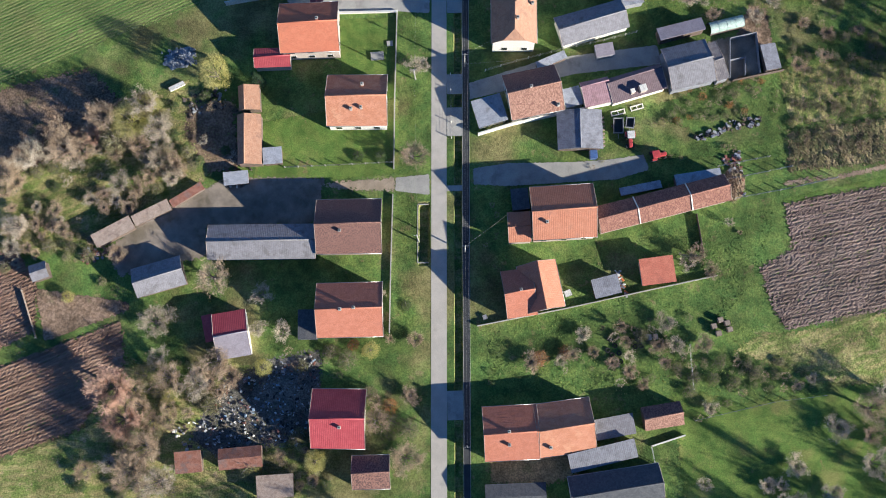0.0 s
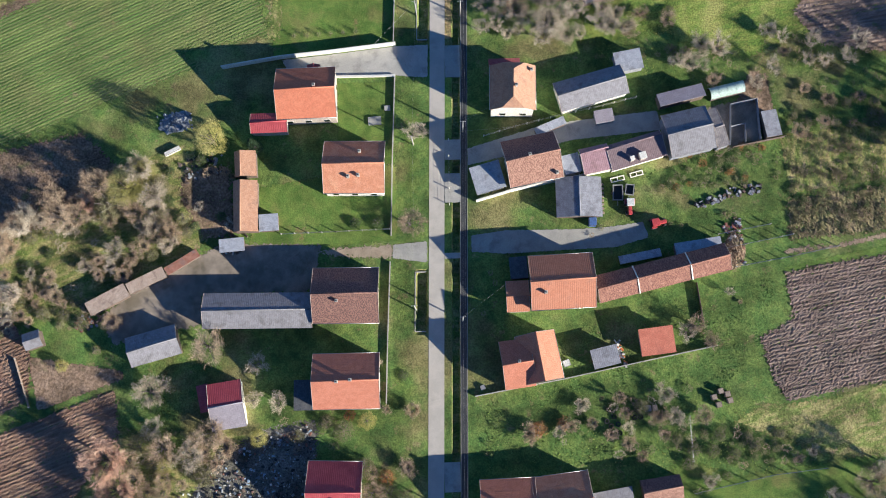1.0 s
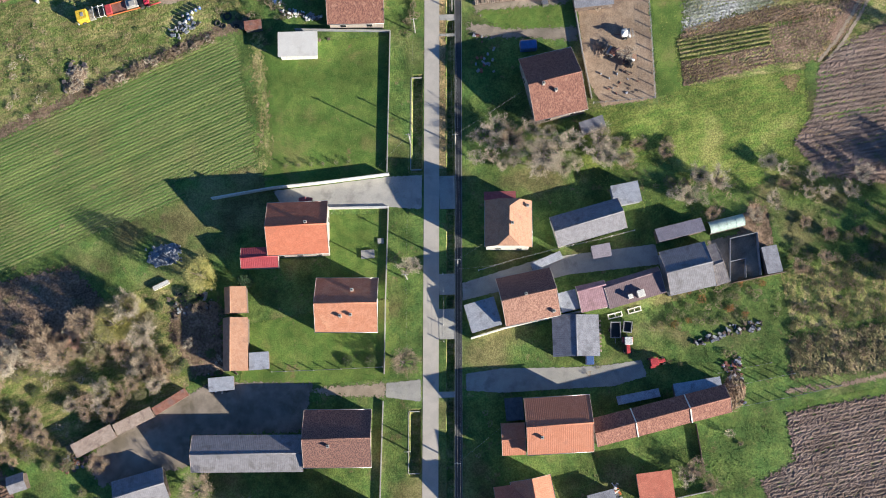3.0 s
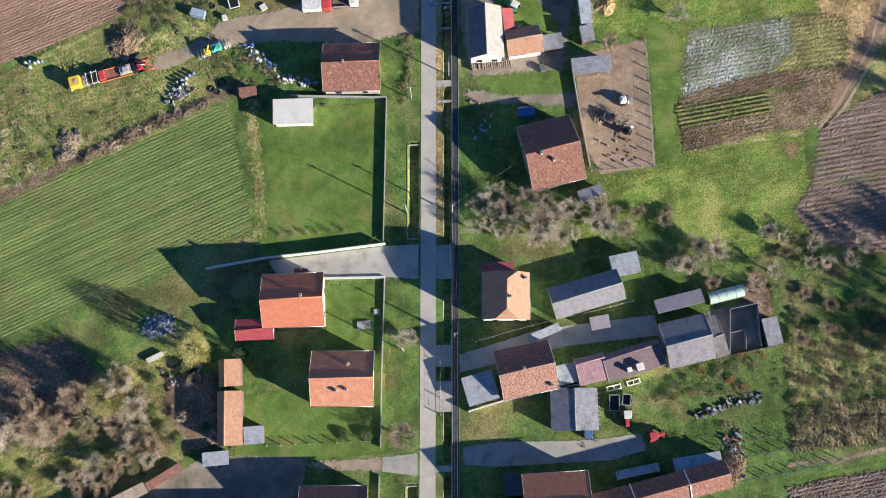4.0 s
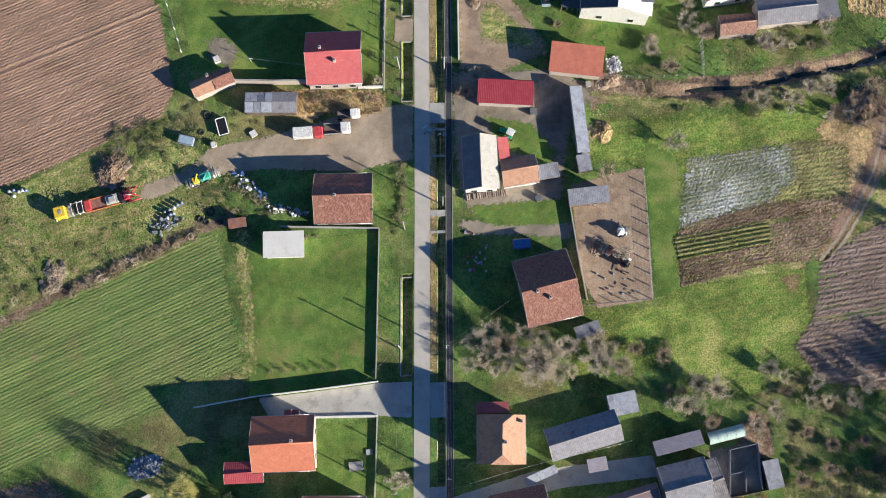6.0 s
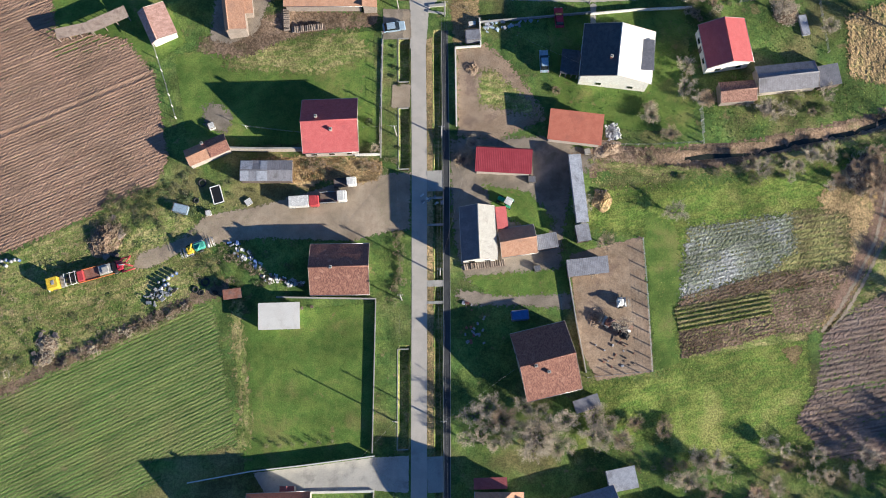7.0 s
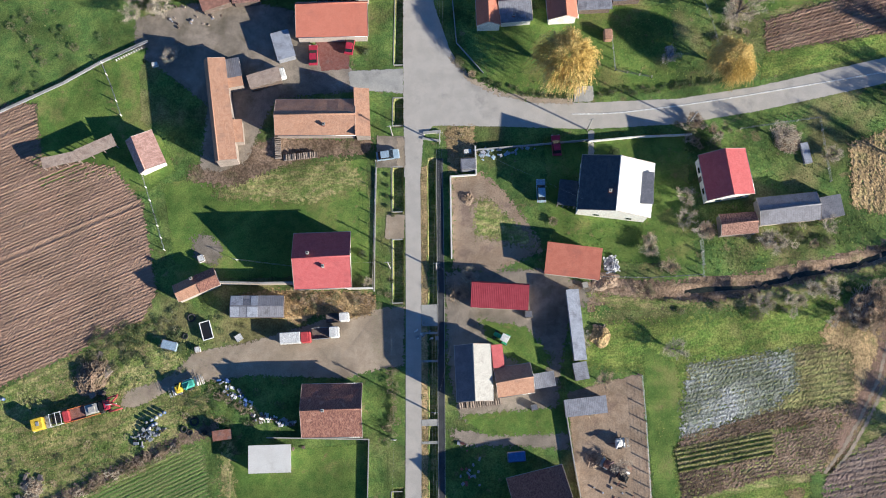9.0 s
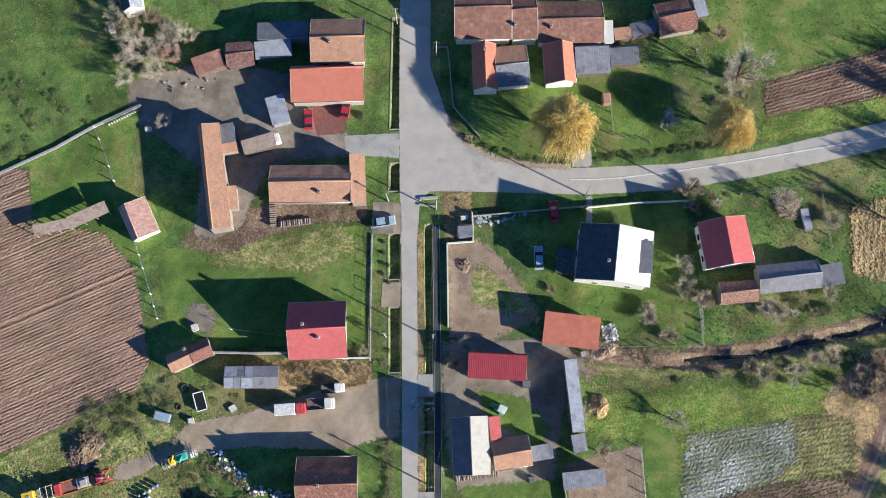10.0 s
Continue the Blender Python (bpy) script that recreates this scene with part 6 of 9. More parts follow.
for hx, hy, hs in ((37.5, 46.0, 0.62), (35.5, 45.5, 0.36)):
    hatch = thing("roof_hatch", "pale grey boxed hatch on the corrugated roof", "hatch", pose(hx, hy, 2.8, 0, 0, 14.7))
    part("body", box("body", "plaster_cream", -hs, -hs, 0, hs, hs, 1.55, 0.03), hatch)
    part("lid", box("lid", "plaster_white", -hs - 0.06, -hs - 0.06, 1.56, hs + 0.06, hs + 0.06, 1.64, 0.02), hatch)
house("barn", "large hall with grey fibre-cement roof", 46.56, 50.48, 8.88, 8.53, 11.5, 3.6, 1.8, "asb_grey", "asb_grey", "plaster_grey")
house("lean_to", "side bay with striped translucent roof", 52.16, 51.21, 2.46, 7.73, 16.3, 3.0, 0.8, "corr_tan", "corr_tan", "plaster_grey")
house("hut", "small hut with pale flat roof beside the drive", 30.9, 54.55, 3.62, 2.5, 8.5, 2.2, 0.15, "asb_pink", "asb_pink", "plaster_grey", rpos=1)
house("lean_to", "low lean-to with pale sheet roof beside the drive", 20.5, 52.94, 6.16, 1.57, 21.6, 2.0, 0.2, "asb_light", "asb_light", "wood", rpos=1)
house("lean_to", "narrow lean-to with pinkish-grey sheet roof", 45.81, 58.02, 9.06, 2.66, 12.4, 2.6, 0.6, "asb_pink", "asb_pink", "wood", rpos=0)
house("shed", "small shed with pale corrugated roof", 62.72, 51.9, 3.03, 5.21, 9.4, 2.5, 0.3, "corr_grey", "corr_grey", "wood", axis="y", rpos=1)
house("house", "white house with half-hipped gable and pale orange roof slope", 13.38, 59.65, 8.7, 8.78, -2.1, 5.6, 3.2, "tile_pale", "tile_pale", "plaster_white", axis="y", chimneys=[(13.93, 59.13), (17.03, 62.74)], windows=2, hip=1.7)
house("annex", "low annex with dull red roof behind the white house", 12.14, 65.48, 6.06, 2.02, -0.3, 2.8, 0.5, "tile_red", "tile_red", "plaster_white", rpos=0)
house("barn", "barn with light grey fibre-cement roof", 28.59, 59.94, 13.64, 6.03, 14.4, 2.8, 1.5, "asb_grey", "asb_grey", "plaster_white")
house("annex", "small annex with pale flat roof", 36.18, 65.42, 5.33, 4.01, 9.7, 2.4, 0.2, "asb_light", "asb_light", "plaster_grey", rpos=1)
house("shed", "narrow shed with orange tile roof and plank gable", -37.98, 39.0, 4.64, 9.92, 0.5, 2.6, 1.2, "tile_pale", "tile_pale", "wood", axis="y", rpos=0.68)
house("shed", "short shed with orange tile roof", -38.03, 47.28, 4.14, 4.98, 2.4, 2.5, 1.1, "tile_pale", "tile_pale", "wood", axis="y", rpos=0.7)
house("lean_to", "lean-to with pale weathered sheet roof", -33.72, 35.82, 3.68, 3.24, 2.3, 2.0, 0.2, "asb_light", "asb_light", "wood", rpos=1)
house("house", "square house with orange-brown tile roof", -17.06, 45.5, 11.61, 10.05, -1.7, 4.2, 3.3, "tile_worn", "tile_worn", "plaster_white", chimneys=[(-18.1, 43.23), (-16.19, 43.39), (-15.89, 48.0)], windows=3)
house("house", "tall house with bright orange tile roof", -25.94, 60.13, 11.47, 9.96, 0.5, 5.0, 3.1, "tile_bright", "tile_bright", "plaster_cream", chimneys=[(-24.09, 60.57)], windows=3)
house("annex", "little porch roof with red tiles", -24.64, 65.39, 2.63, 1.61, -1.5, 3.6, 0.9, "tile_red", "tile_red", "plaster_cream", axis="y")
house("annex", "small annex with raspberry red metal roof", -33.49, 55.18, 7.16, 3.93, 0.5, 2.6, 0.9, "metal_red", "metal_red", "plaster_cream")
house("shed", "row of low broken sheds with tan board roofs", -64.11, 22.04, 8.03, 2.69, 26.5, 1.9, 0.4, "asb_tan", "asb_tan", "wood", rpos=1)
house("shed", "low shed with pale board roof", -56.87, 25.48, 7.5, 2.15, 24.7, 1.8, 0.4, "asb_tan", "asb_tan", "wood", rpos=1)
house("shed", "collapsed low shed with loose boards", -50.2, 28.8, 6.99, 1.55, 30.2, 1.6, 0.3, "rust", "rust", "wood", rpos=1)
house("shed", "stack shelter with pale sheets on top", -40.8, 31.78, 4.76, 2.57, 3.8, 1.6, 0.15, "asb_light", "asb_light", "wood", rpos=1)
house("garage", "white flat-roofed concrete garage", -26.06, 97.14, 7.75, 5.02, -0.0, 2.8, 0.12, "white", "white", "plaster_white", rpos=1)
house("house", "old house with reddish mottled tile roof", -14.57, 105.51, 11.15, 9.68, -0.8, 3.4, 3.2, "tile_mott", "tile_mott", "plaster_cream", chimneys=[(-15.94, 105.36)], windows=2)
house("hut", "small rusty-roofed hut among tyres", -34.97, 101.71, 3.42, 1.88, 6.0, 1.9, 0.2, "rust", "rust", "wood", rpos=1)
house("house", "old house with dark mossy tile roof", 23.2, 87.14, 10.53, 12.83, 11.9, 3.6, 3.6, "tile_mott", "tile_mott", "plaster_tan", chimneys=[(23.38, 85.01), (21.0, 86.09)], windows=2)
house("shed", "small dark shed behind the old house", 30.54, 79.24, 4.85, 2.44, 16.8, 2.0, 0.3, "asb_dark", "asb_dark", "wood", rpos=1)
house("house", "house with white sheet roof on the sunny side", 11.58, 111.46, 6.63, 10.42, 0.8, 4.2, 2.2, "asb_dark", "white_sheet", "plaster_white", axis="y", windows=2)
house("annex", "annex with bright red roof patch", 16.17, 114.47, 2.1, 4.29, 3.7, 3.2, 0.5, "tile_crimlit", "tile_crimlit", "plaster_white", axis="y", rpos=1)
house("house", "house wing with faded tan tile roof", 19.01, 109.96, 6.95, 5.47, 6.6, 3.0, 1.9, "tile_pale", "tile_pale", "plaster_white")
house("lean_to", "lean-to with pale corrugated roof", 24.65, 109.87, 3.99, 2.83, 8.0, 2.4, 0.4, "corr_grey", "corr_grey", "wood", rpos=1)
house("shed", "open shed with pale corrugated roof", 32.06, 104.81, 7.84, 3.2, 4.7, 2.4, 0.4, "corr_grey", "corr_grey", "wood", rpos=1)
house("shed", "long narrow shed with light grey roof", 31.15, 119.98, 2.38, 13.36, 3.8, 2.5, 0.3, "asb_light", "asb_light", "plaster_grey", axis="y", rpos=1)
house("shed", "open shed frame with patched translucent roof", 31.56, 111.33, 2.67, 3.3, 7.9, 2.3, 0.3, "corr_grey", "corr_grey", "wood", axis="y", rpos=1)
house("barn", "barn with raspberry red trapezoidal metal roof", 17.06, 125.81, 10.8, 5.04, -4.8, 3.0, 0.6, "metal_red2", "metal_red2", "plaster_cream", rpos=0.93)
house("garage", "garage with flat orange roof", 31.19, 131.96, 10.44, 6.05, -8.7, 2.9, 0.5, "metal_orange", "metal_orange", "plaster_cream", rpos=1)
# east slope gets a white colour in place of sun glint on slate
house("house", "modern white house, slate roof with sun glint painted white on one slope", 39.7, 145.56, 13.82, 10.74, -8.7, 5.6, 2.6, "slate", "plaster_white", "plaster_white", axis="y", chimneys=[(38.03, 144.08)], windows=3)
house("house", "house with red tile roof and white gable", 61.1, 147.61, 9.2, 9.1, 7.0, 4.2, 2.3, "tile_crimlit", "tile_crimlit", "plaster_white", axis="y", windows=2)
house("barn", "barn with light grey corrugated roof", 72.8, 140.86, 11.86, 5.47, 4.3, 2.9, 1.3, "asb_grey", "asb_grey", "plaster_cream")
house("shed", "shed with brown speckled tile roof", 63.08, 138.3, 7.16, 4.19, 2.6, 2.6, 1.1, "tile_old", "tile_patch", "plaster_tan")
house("shed", "small end shed with grey roof", 81.13, 141.08, 4.46, 4.18, 8.7, 2.5, 0.3, "asb_dark", "asb_dark", "wood", rpos=1)
house("house", "tall house with red tile roof", -15.94, 133.33, 10.8, 10.61, 0.3, 3.9, 3.7, "tile_crimlit", "tile_crimlit", "plaster_cream", chimneys=[(-15.62, 131.71), (-18.37, 134.17)], windows=3)
outhouse = house("shed", "small outhouse with a pale orange and a brown half roof", -39.83, 129.62, 8.37, 3.45, 22.1, 2.5, 0.9, "tile_pale", "tile_pale", "plaster_cream", chimneys=[(-40.66, 130.75)])
for side in (-1, 1):
    roof_sheet(outhouse, 3.45, 2.5, 0.9, side, 0.2, 4.18, 0.0, 1.0, "tile_mott", "roof_patch")
house("pergola_roof", "dark slatted terrace roof beside the white house", 30.9, 145.3, 3.6, 5.0, -8.7, 2.5, 0.15, "slate", "slate", "open", rpos=1)
patched = house("shed", "shed with patchwork of grey and white sheets", -28.48, 125.24, 10.04, 4.13, -1.7, 2.3, 0.5, "asb_grey", "asb_grey", "wood")
for u0, u1, v0, v1, side, key in ((-4.95, -3.3, 0.05, 0.95, -1, "asb_light"), (-3.2, -1.9, 0.02, 0.97, -1, "corr_grey"), (-1.8, 0.2, 0.05, 0.95, -1, "asb_light"), (-4.9, -2.6, 0.1, 0.95, 1, "asb_light"), (-2.5, -1.2, 0.05, 0.6, 1, "asb_dark"), (-1.1, 0.2, 0.05, 0.95, 1, "asb_light")):
    roof_sheet(patched, 4.13, 2.3, 0.5, side, u0, u1, v0, v1, key)
house("barn", "long barn with tan tile roof", -35.22, 163.33, 4.16, 20.7, 6.7, 4.3, 1.0, "tile_pale", "tile_pale", "plaster_tan", axis="y", rpos=0.8)
# north slope's grey is shade put into the roof colour
house("barn_wing", "short barn wing with tan roof, its shaded slope coloured grey", -33.06, 171.15, 3.26, 5.91, 9.3, 3.0, 0.6, "asb_grey", "tile_pale", "plaster_tan", rpos=0.3)
house("barn_wing", "side porch with tan tile roof", -32.29, 159.4, 2.26, 4.56, 5.0, 2.7, 0.5, "tile_pale", "tile_pale", "plaster_tan", axis="y", rpos=1)
house("house", "long farmhouse wing with dark and orange tile slopes", -17.08, 161.52, 15.54, 7.21, -1.5, 3.3, 2.0, "tile_pale", "tile_pale", "plaster_tan", chimneys=[(-15.35, 159.55)])
house("house_wing", "farmhouse street wing with orange tile roof", -8.05, 162.22, 2.9, 9.58, 0.8, 3.3, 1.0, "tile_pale", "tile_pale", "plaster_tan", axis="y", rpos=1)
house("barn", "small barn with pale pink tile roof", -49.71, 155.72, 5.48, 7.28, 23.8, 2.8, 1.0, "tile_pink", "tile_pink", "plaster_white", axis="y", rpos=0.75)
house("shelter", "open timber shelter with tan board roof", -66.28, 154.74, 6.87, 1.97, 11.2, 2.2, 0.5, "asb_tan", "asb_tan", "open", rpos=1)
house("shelter", "open timber shelter with curved board roof", -59.52, 156.91, 7.76, 2.37, 23.3, 2.2, 0.5, "asb_tan", "asb_tan", "open", rpos=1)
house("shed", "shed with brown tile roof and firewood under it", -36.91, 186.78, 5.92, 3.46, 18.2, 2.4, 0.7, "tile_brown", "tile_brown", "wood", rpos=1)
house("shed", "timber shed with an old brown roof", -30.76, 188.28, 5.5, 5.05, 2.9, 2.6, 0.8, "tile_old", "tile_old", "wood")
house("shed", "shed with light grey corrugated roof", -24.24, 189.1, 7.18, 3.53, 4.9, 2.6, 0.4, "asb_light", "asb_light", "wood", rpos=1)
house("barn", "dark barn roof behind the street house", -22.35, 192.7, 9.95, 3.77, 0.6, 3.0, 0.6, "asb_dark", "asb_dark", "plaster_grey", rpos=0)
house("house", "house with pale orange tile roof", -11.42, 190.0, 10.64, 8.87, -1.0, 4.0, 2.2, "tile_pale", "tile_pale", "plaster_cream", chimneys=[(-12.89, 188.99)], windows=2)
house("house", "long house with bright orange sheet roof", -13.64, 181.35, 14.17, 7.26, -0.3, 3.6, 1.4, "metal_bright", "metal_bright", "plaster_cream", rpos=0.88)
house("shed", "small shed with stained pale flat roof", -23.42, 176.82, 3.65, 5.72, 15.1, 2.4, 0.15, "asb_light", "asb_light", "plaster_grey", rpos=1)
house("shed", "shed with tan sheet roof", -27.06, 170.05, 6.44, 2.75, 15.6, 2.5, 0.4, "asb_tan", "asb_tan", "wood", rpos=1)
house("house", "long house with brown tile roof", 17.02, 195.4, 11.19, 11.49, -1.2, 3.6, 2.6, "tile_brown", "tile_brown", "plaster_white")
house("house", "house section with reddish tile roof", 25.16, 194.8, 4.89, 10.65, -0.7, 3.6, 2.4, "tile_brown", "tile_brown", "plaster_white", chimneys=[(23.27, 191.91)])
house("barn", "long barn with orange tile roof", 34.25, 192.97, 13.01, 8.66, -1.2, 3.0, 2.0, "tile_brown", "tile_brown", "plaster_white", chimneys=[(30.27, 191.41)])
house("shed", "small shed with white walls and top", 41.76, 190.77, 1.92, 4.6, 0.2, 2.9, 0.2, "white", "white", "plaster_white", rpos=1)
house("shed", "small shed with orange roof", 44.63, 190.54, 3.38, 2.39, 5.5, 2.4, 0.3, "tile_pale", "tile_pale", "wood", rpos=1)
house("shed", "small shed with a grey-blue roof", 48.84, 191.56, 5.21, 2.7, 12.0, 2.4, 0.4, "asb_dark", "asb_dark", "wood", rpos=1)
house("barn", "barn with rust-brown tile roof", 55.26, 193.6, 7.59, 6.69, 8.4, 2.8, 1.4, "tile_mott", "tile_mott", "plaster_tan")
house("shed", "narrow side shed with a pale roof", 60.52, 195.76, 2.4, 4.12, 11.0, 2.4, 0.2, "asb_light", "asb_light", "wood", axis="y", rpos=1)
house("house", "house with dark and pale orange roof slopes", 17.07, 184.06, 4.73, 9.42, 0.1, 3.3, 1.8, "tile_orange", "tile_orange", "plaster_white", axis="y", chimneys=[(17.07, 186.83)])
house("house_wing", "wing with orange tiles and grey corrugated sheets", 22.35, 184.24, 6.51, 8.32, 3.4, 2.9, 1.2, "tile_pale", "corr_grey", "plaster_white", chimneys=[(22.03, 181.13)])
house("house", "house with dark red and tan roof slopes", 31.61, 184.34, 5.98, 8.27, 1.6, 3.3, 1.9, "tile_orange", "tile_orange", "plaster_white", axis="y", rpos=0.4)
house("barn", "barn with grey corrugated roof", 38.27, 185.22, 6.77, 5.97, 1.0, 2.8, 0.7, "corr_grey", "corr_grey", "wood", rpos=0.9)
house("shed", "shed with dark grey corrugated roof", 44.66, 186.03, 5.69, 3.78, 3.0, 2.5, 0.3, "asb_dark", "asb_dark", "wood", rpos=0.9)
house("house", "house with dark roof and white gable", -52.26, 200.45, 3.97, 5.5, 12.7, 3.4, 1.6, "slate", "asb_light", "plaster_white", axis="y")
# ---------------------------------------------------------------- plants
tree("yellow", -44.2, 51.9, 3.86, 1.9)
tree("conifer", -36.5, 50.9, 1.82, 1.6)
tree("yellow", -60.7, 43.3, 4.93, 1.2)
tree("yellow", -57.7, 46.2, 3.64, 1.3)
tree("olive", -63.7, 40.1, 4.29, 1.2)
tree("olive", -55.2, 43.4, 3.22, 1.3)
tree("green", -48.3, 35.5, 1.5)
tree("brown", -45.2, 12.7, 3.86, 0.8)
tree("bare", -35.8, 9.3, 2.25)
tree("greybush", -55.8, 4.6, 3.64)
tree("bare", -54.9, -1.9, 2.36)
tree("bare", -36.9, 2.5, 2.04)
tree("bare", -32.2, 1.8, 2.14)
tree("yellow", -35.9, -4.4, 2.14)
tree("yellow", -53.3, -9.3, 1.82)
tree("rusty", -63.0, -7.5, 4.72, 1.3)
tree("rusty", -61.0, -13.2, 4.5, 1.2)
tree("brown", -53.1, -5.8, 3.22, 1.3)
tree("olive", -57.9, -5.3, 2.79, 1.3)
tree("brown", -43.7, -3.1, 3.22, 1.3)
tree("bare", -47.4, -7.7, 3.0, 1.2)
tree("brown", -56.5, -18.2, 3.86, 1.4)
tree("brown", -59.6, -22.2, 3.86, 1.3)
tree("bare", -54.4, -24.4, 3.64, 1.3)
tree("olive", -16.5, -10.3, 2.79, 1.4)
tree("brown", -15.0, -14.9, 2.79, 1.5)
tree("yellow", -26.1, -21.8, 2.57, 1.5)
tree("yellow", -15.8, -1.9, 2.14)
tree("olive", -20.1, -3.6, 2.57)
tree("olive", -23.2, -1.9, 1.93)
tree("yellow", -26.5, -22.1, 2.36)
tree("olive", -38.4, -22.1, 3.64)
tree("yellow", -37.5, -22.9, 2.14)
tree("olive", -29.4, -17.3, 2.36)
tree("bush", -8.5, -10.5, 2.04)
tree("orange", -12.4, -12.2, 1.93)
tree("olive", -9.2, -16.7, 2.79)
tree("bush", -9.7, -21.9, 3.43)
tree("olive", -12.4, -15.0, 2.36)
tree("bare", -5.9, 52.6, 2.04)
tree("brown", -6.9, 34.8, 3.22)
tree("green", -17.4, 35.5, 1.5)
tree("green", -13.1, 35.3, 1.61)
tree("green", -9.0, 6.4, 1.39, 0.6)
tree("bush", -7.4, -0.4, 1.71)
tree("orange", 15.6, -4.6, 2.14)
tree("orange", 20.4, -3.6, 1.71)
tree("brown", 46.0, 13.9, 2.14)
tree("bush", 48.5, 11.0, 1.93)
tree("greybush", 69.8, -18.9, 2.68)
tree("greybush", 61.7, -25.6, 2.36)
tree("brown", 75.5, -15.5, 3.64)
tree("olive", 75.4, 56.4, 1.5)
tree("olive", 79.5, 57.2, 1.07)
tree("bare", 52.8, 19.9, 1.07)
tree("yellow", -72.8, 10.1, 1.61)
tree("bush", -63.2, 17.8, 2.14)
tree("olive", -66.5, 12.8, 1.29)
tree("brown", -69.9, 37.8, 2.79)
tree("bush", 54.8, 18.1, 0.54)
tree("bare", 44.1, 12.6, 1.93)
tree("bush", -12.1, 0.1, 1.07)
tree("orange", -19.0, -0.7, 1.5)
tree("greybush", -14.3, 8.7, 1.5)
tree("olive", -12.5, -17.6, 1.5)
tree("bush", -15.0, -11.5, 1.5)
tree("green", -31.2, -27.2, 1.71)
tree("olive", -15.8, -26.6, 2.14)
tree("bush", -68.7, -21.9, 2.36)
tree("green", -69.8, -25.0, 1.71)
tree("bare", -15.2, 6.6, 1.29)
tree("bare", 20.9, 73.0, 3.86)
tree("bare", 31.4, 73.4, 2.79)
tree("greybush", 24.8, 71.4, 2.57)
tree("brown", 14.6, 76.7, 3.22)
tree("bush", 36.8, 72.2, 2.14)
tree("bush", 44.6, 74.3, 1.93)
tree("bare", 12.0, 79.1, 2.79)
tree("green", -36.1, 50.7, 1.29)
tree("bare", -4.6, 52.7, 1.93)
tree("sapling", -28.8, 73.4, 0.62, 1.5)
tree("sapling", -26.3, 73.4, 0.62, 1.5)
tree("sapling", -23.9, 73.5, 0.62, 1.5)
tree("sapling", -21.6, 73.5, 0.62, 1.5)
tree("sapling", -19.1, 73.7, 0.62, 1.5)
tree("sapling", -16.6, 73.8, 0.62, 1.5)
tree("bare", 49.5, 115.0, 2.36)
tree("bare", 66.8, 123.1, 2.14)
tree("bare", 37.8, 93.5, 1.93)
tree("bush", 34.7, 94.8, 1.29)
tree("bare", 33.1, 103.8, 1.07)
tree("olive", 45.2, 76.0, 1.5)
tree("bush", 39.3, 75.6, 1.71)
tree("green", -3.5, 150.4, 0.54)
tree("green", -3.6, 148.3, 0.54)
tree("green", -3.8, 146.2, 0.54)
tree("green", -3.8, 144.2, 0.54)
tree("greybush", 11.4, 129.7, 1.93)
tree("bush", 9.4, 126.7, 2.14)
tree("green", -8.7, 135.0, 1.07)
tree("greybush", -7.8, 129.6, 1.07)
tree("bare", 53.8, 143.9, 2.14)
tree("bare", 53.2, 139.8, 2.14)
tree("brown", 57.2, 137.4, 2.14)
tree("bare", 70.2, 134.7, 2.57)
tree("bush", 46.1, 136.1, 1.71)
tree("bush", 28.2, 140.2, 1.07)
tree("greybush", 31.8, 116.7, 2.14)
tree("brown", 35.7, 109.4, 2.14)
tree("gold", 31.7, 170.6, 6.2, 1.35)
tree("gold", 64.0, 170.2, 4.7, 1.4)
tree("bare", 52.6, 172.6, 1.93)
tree("bare", 66.4, 180.8, 4.93, 1.5)
tree("rusty", -44.2, 188.9, 2.36)
tree("bare", -50.1, 189.7, 3.64)
tree("bare", -46.9, 185.8, 2.57)
tree("bare", -53.0, 184.2, 2.36)
tree("greybush", -44.8, 193.3, 2.79)
tree("bare", -45.7, 175.4, 1.93)
tree("bare", 73.4, 155.4, 2.79)
tree("greybush", 83.0, 151.8, 2.14)
tree("bush", 56.9, 159.4, 1.93)
tree("green", 40.6, 153.2, 1.71)
tree("olive", 56.3, 157.8, 1.5)
tree("olive", 60.3, 154.8, 1.93)
tree("bush", 49.8, 130.6, 1.93)
tree("bare", 56.2, 137.3, 1.93)
tree("bare", 68.4, 135.3, 1.93)
tree("greybush", 46.3, 134.4, 2.14)
tree("green", -2.5, 145.8, 0.54)
tree("green", -2.7, 142.5, 0.54)
tree("green", -3.1, 129.6, 0.54)
tree("green", -3.3, 126.5, 0.54)
tree("olive", 38.5, 172.0, 1.07)
tree("bush", 13.6, 170.5, 0.86)
tree("rusty", 64.4, 190.4, 1.93)
tree("bare", -55.4, 195.9, 2.79)
tree("bare", -52.5, 191.7, 2.79)
tree("green", -7.3, 175.7, 1.07)
scatter([(-86.9, 35.4), (-80.5, 39.7), (-66.2, 45.5), (-57.4, 46.9), (-49.1, 34.1), (-54.0, 31.0), (-58.0, 37.0), (-72.0, 36.0), (-86.0, 29.5)], 34, ('bush', 'greybush', 'bush', 'brown', 'olive', 'greybush'), 1.4, 2.9, 1, 1.2)
scatter([(-86.5, 23.2), (-73.5, 23.9), (-64.8, 24.6), (-56.0, 29.0), (-62.0, 31.0), (-72.0, 28.5), (-86.0, 27.5)], 11, ('bush', 'greybush', 'olive'), 1.2, 2.2, 41)
scatter([(-61.0, 28.5), (-51.0, 32.0), (-49.6, 37.5), (-54.5, 39.0), (-57.0, 34.0)], 10, ('olive', 'bush', 'olive', 'greybush'), 1.5, 2.3, 43, 1.9)
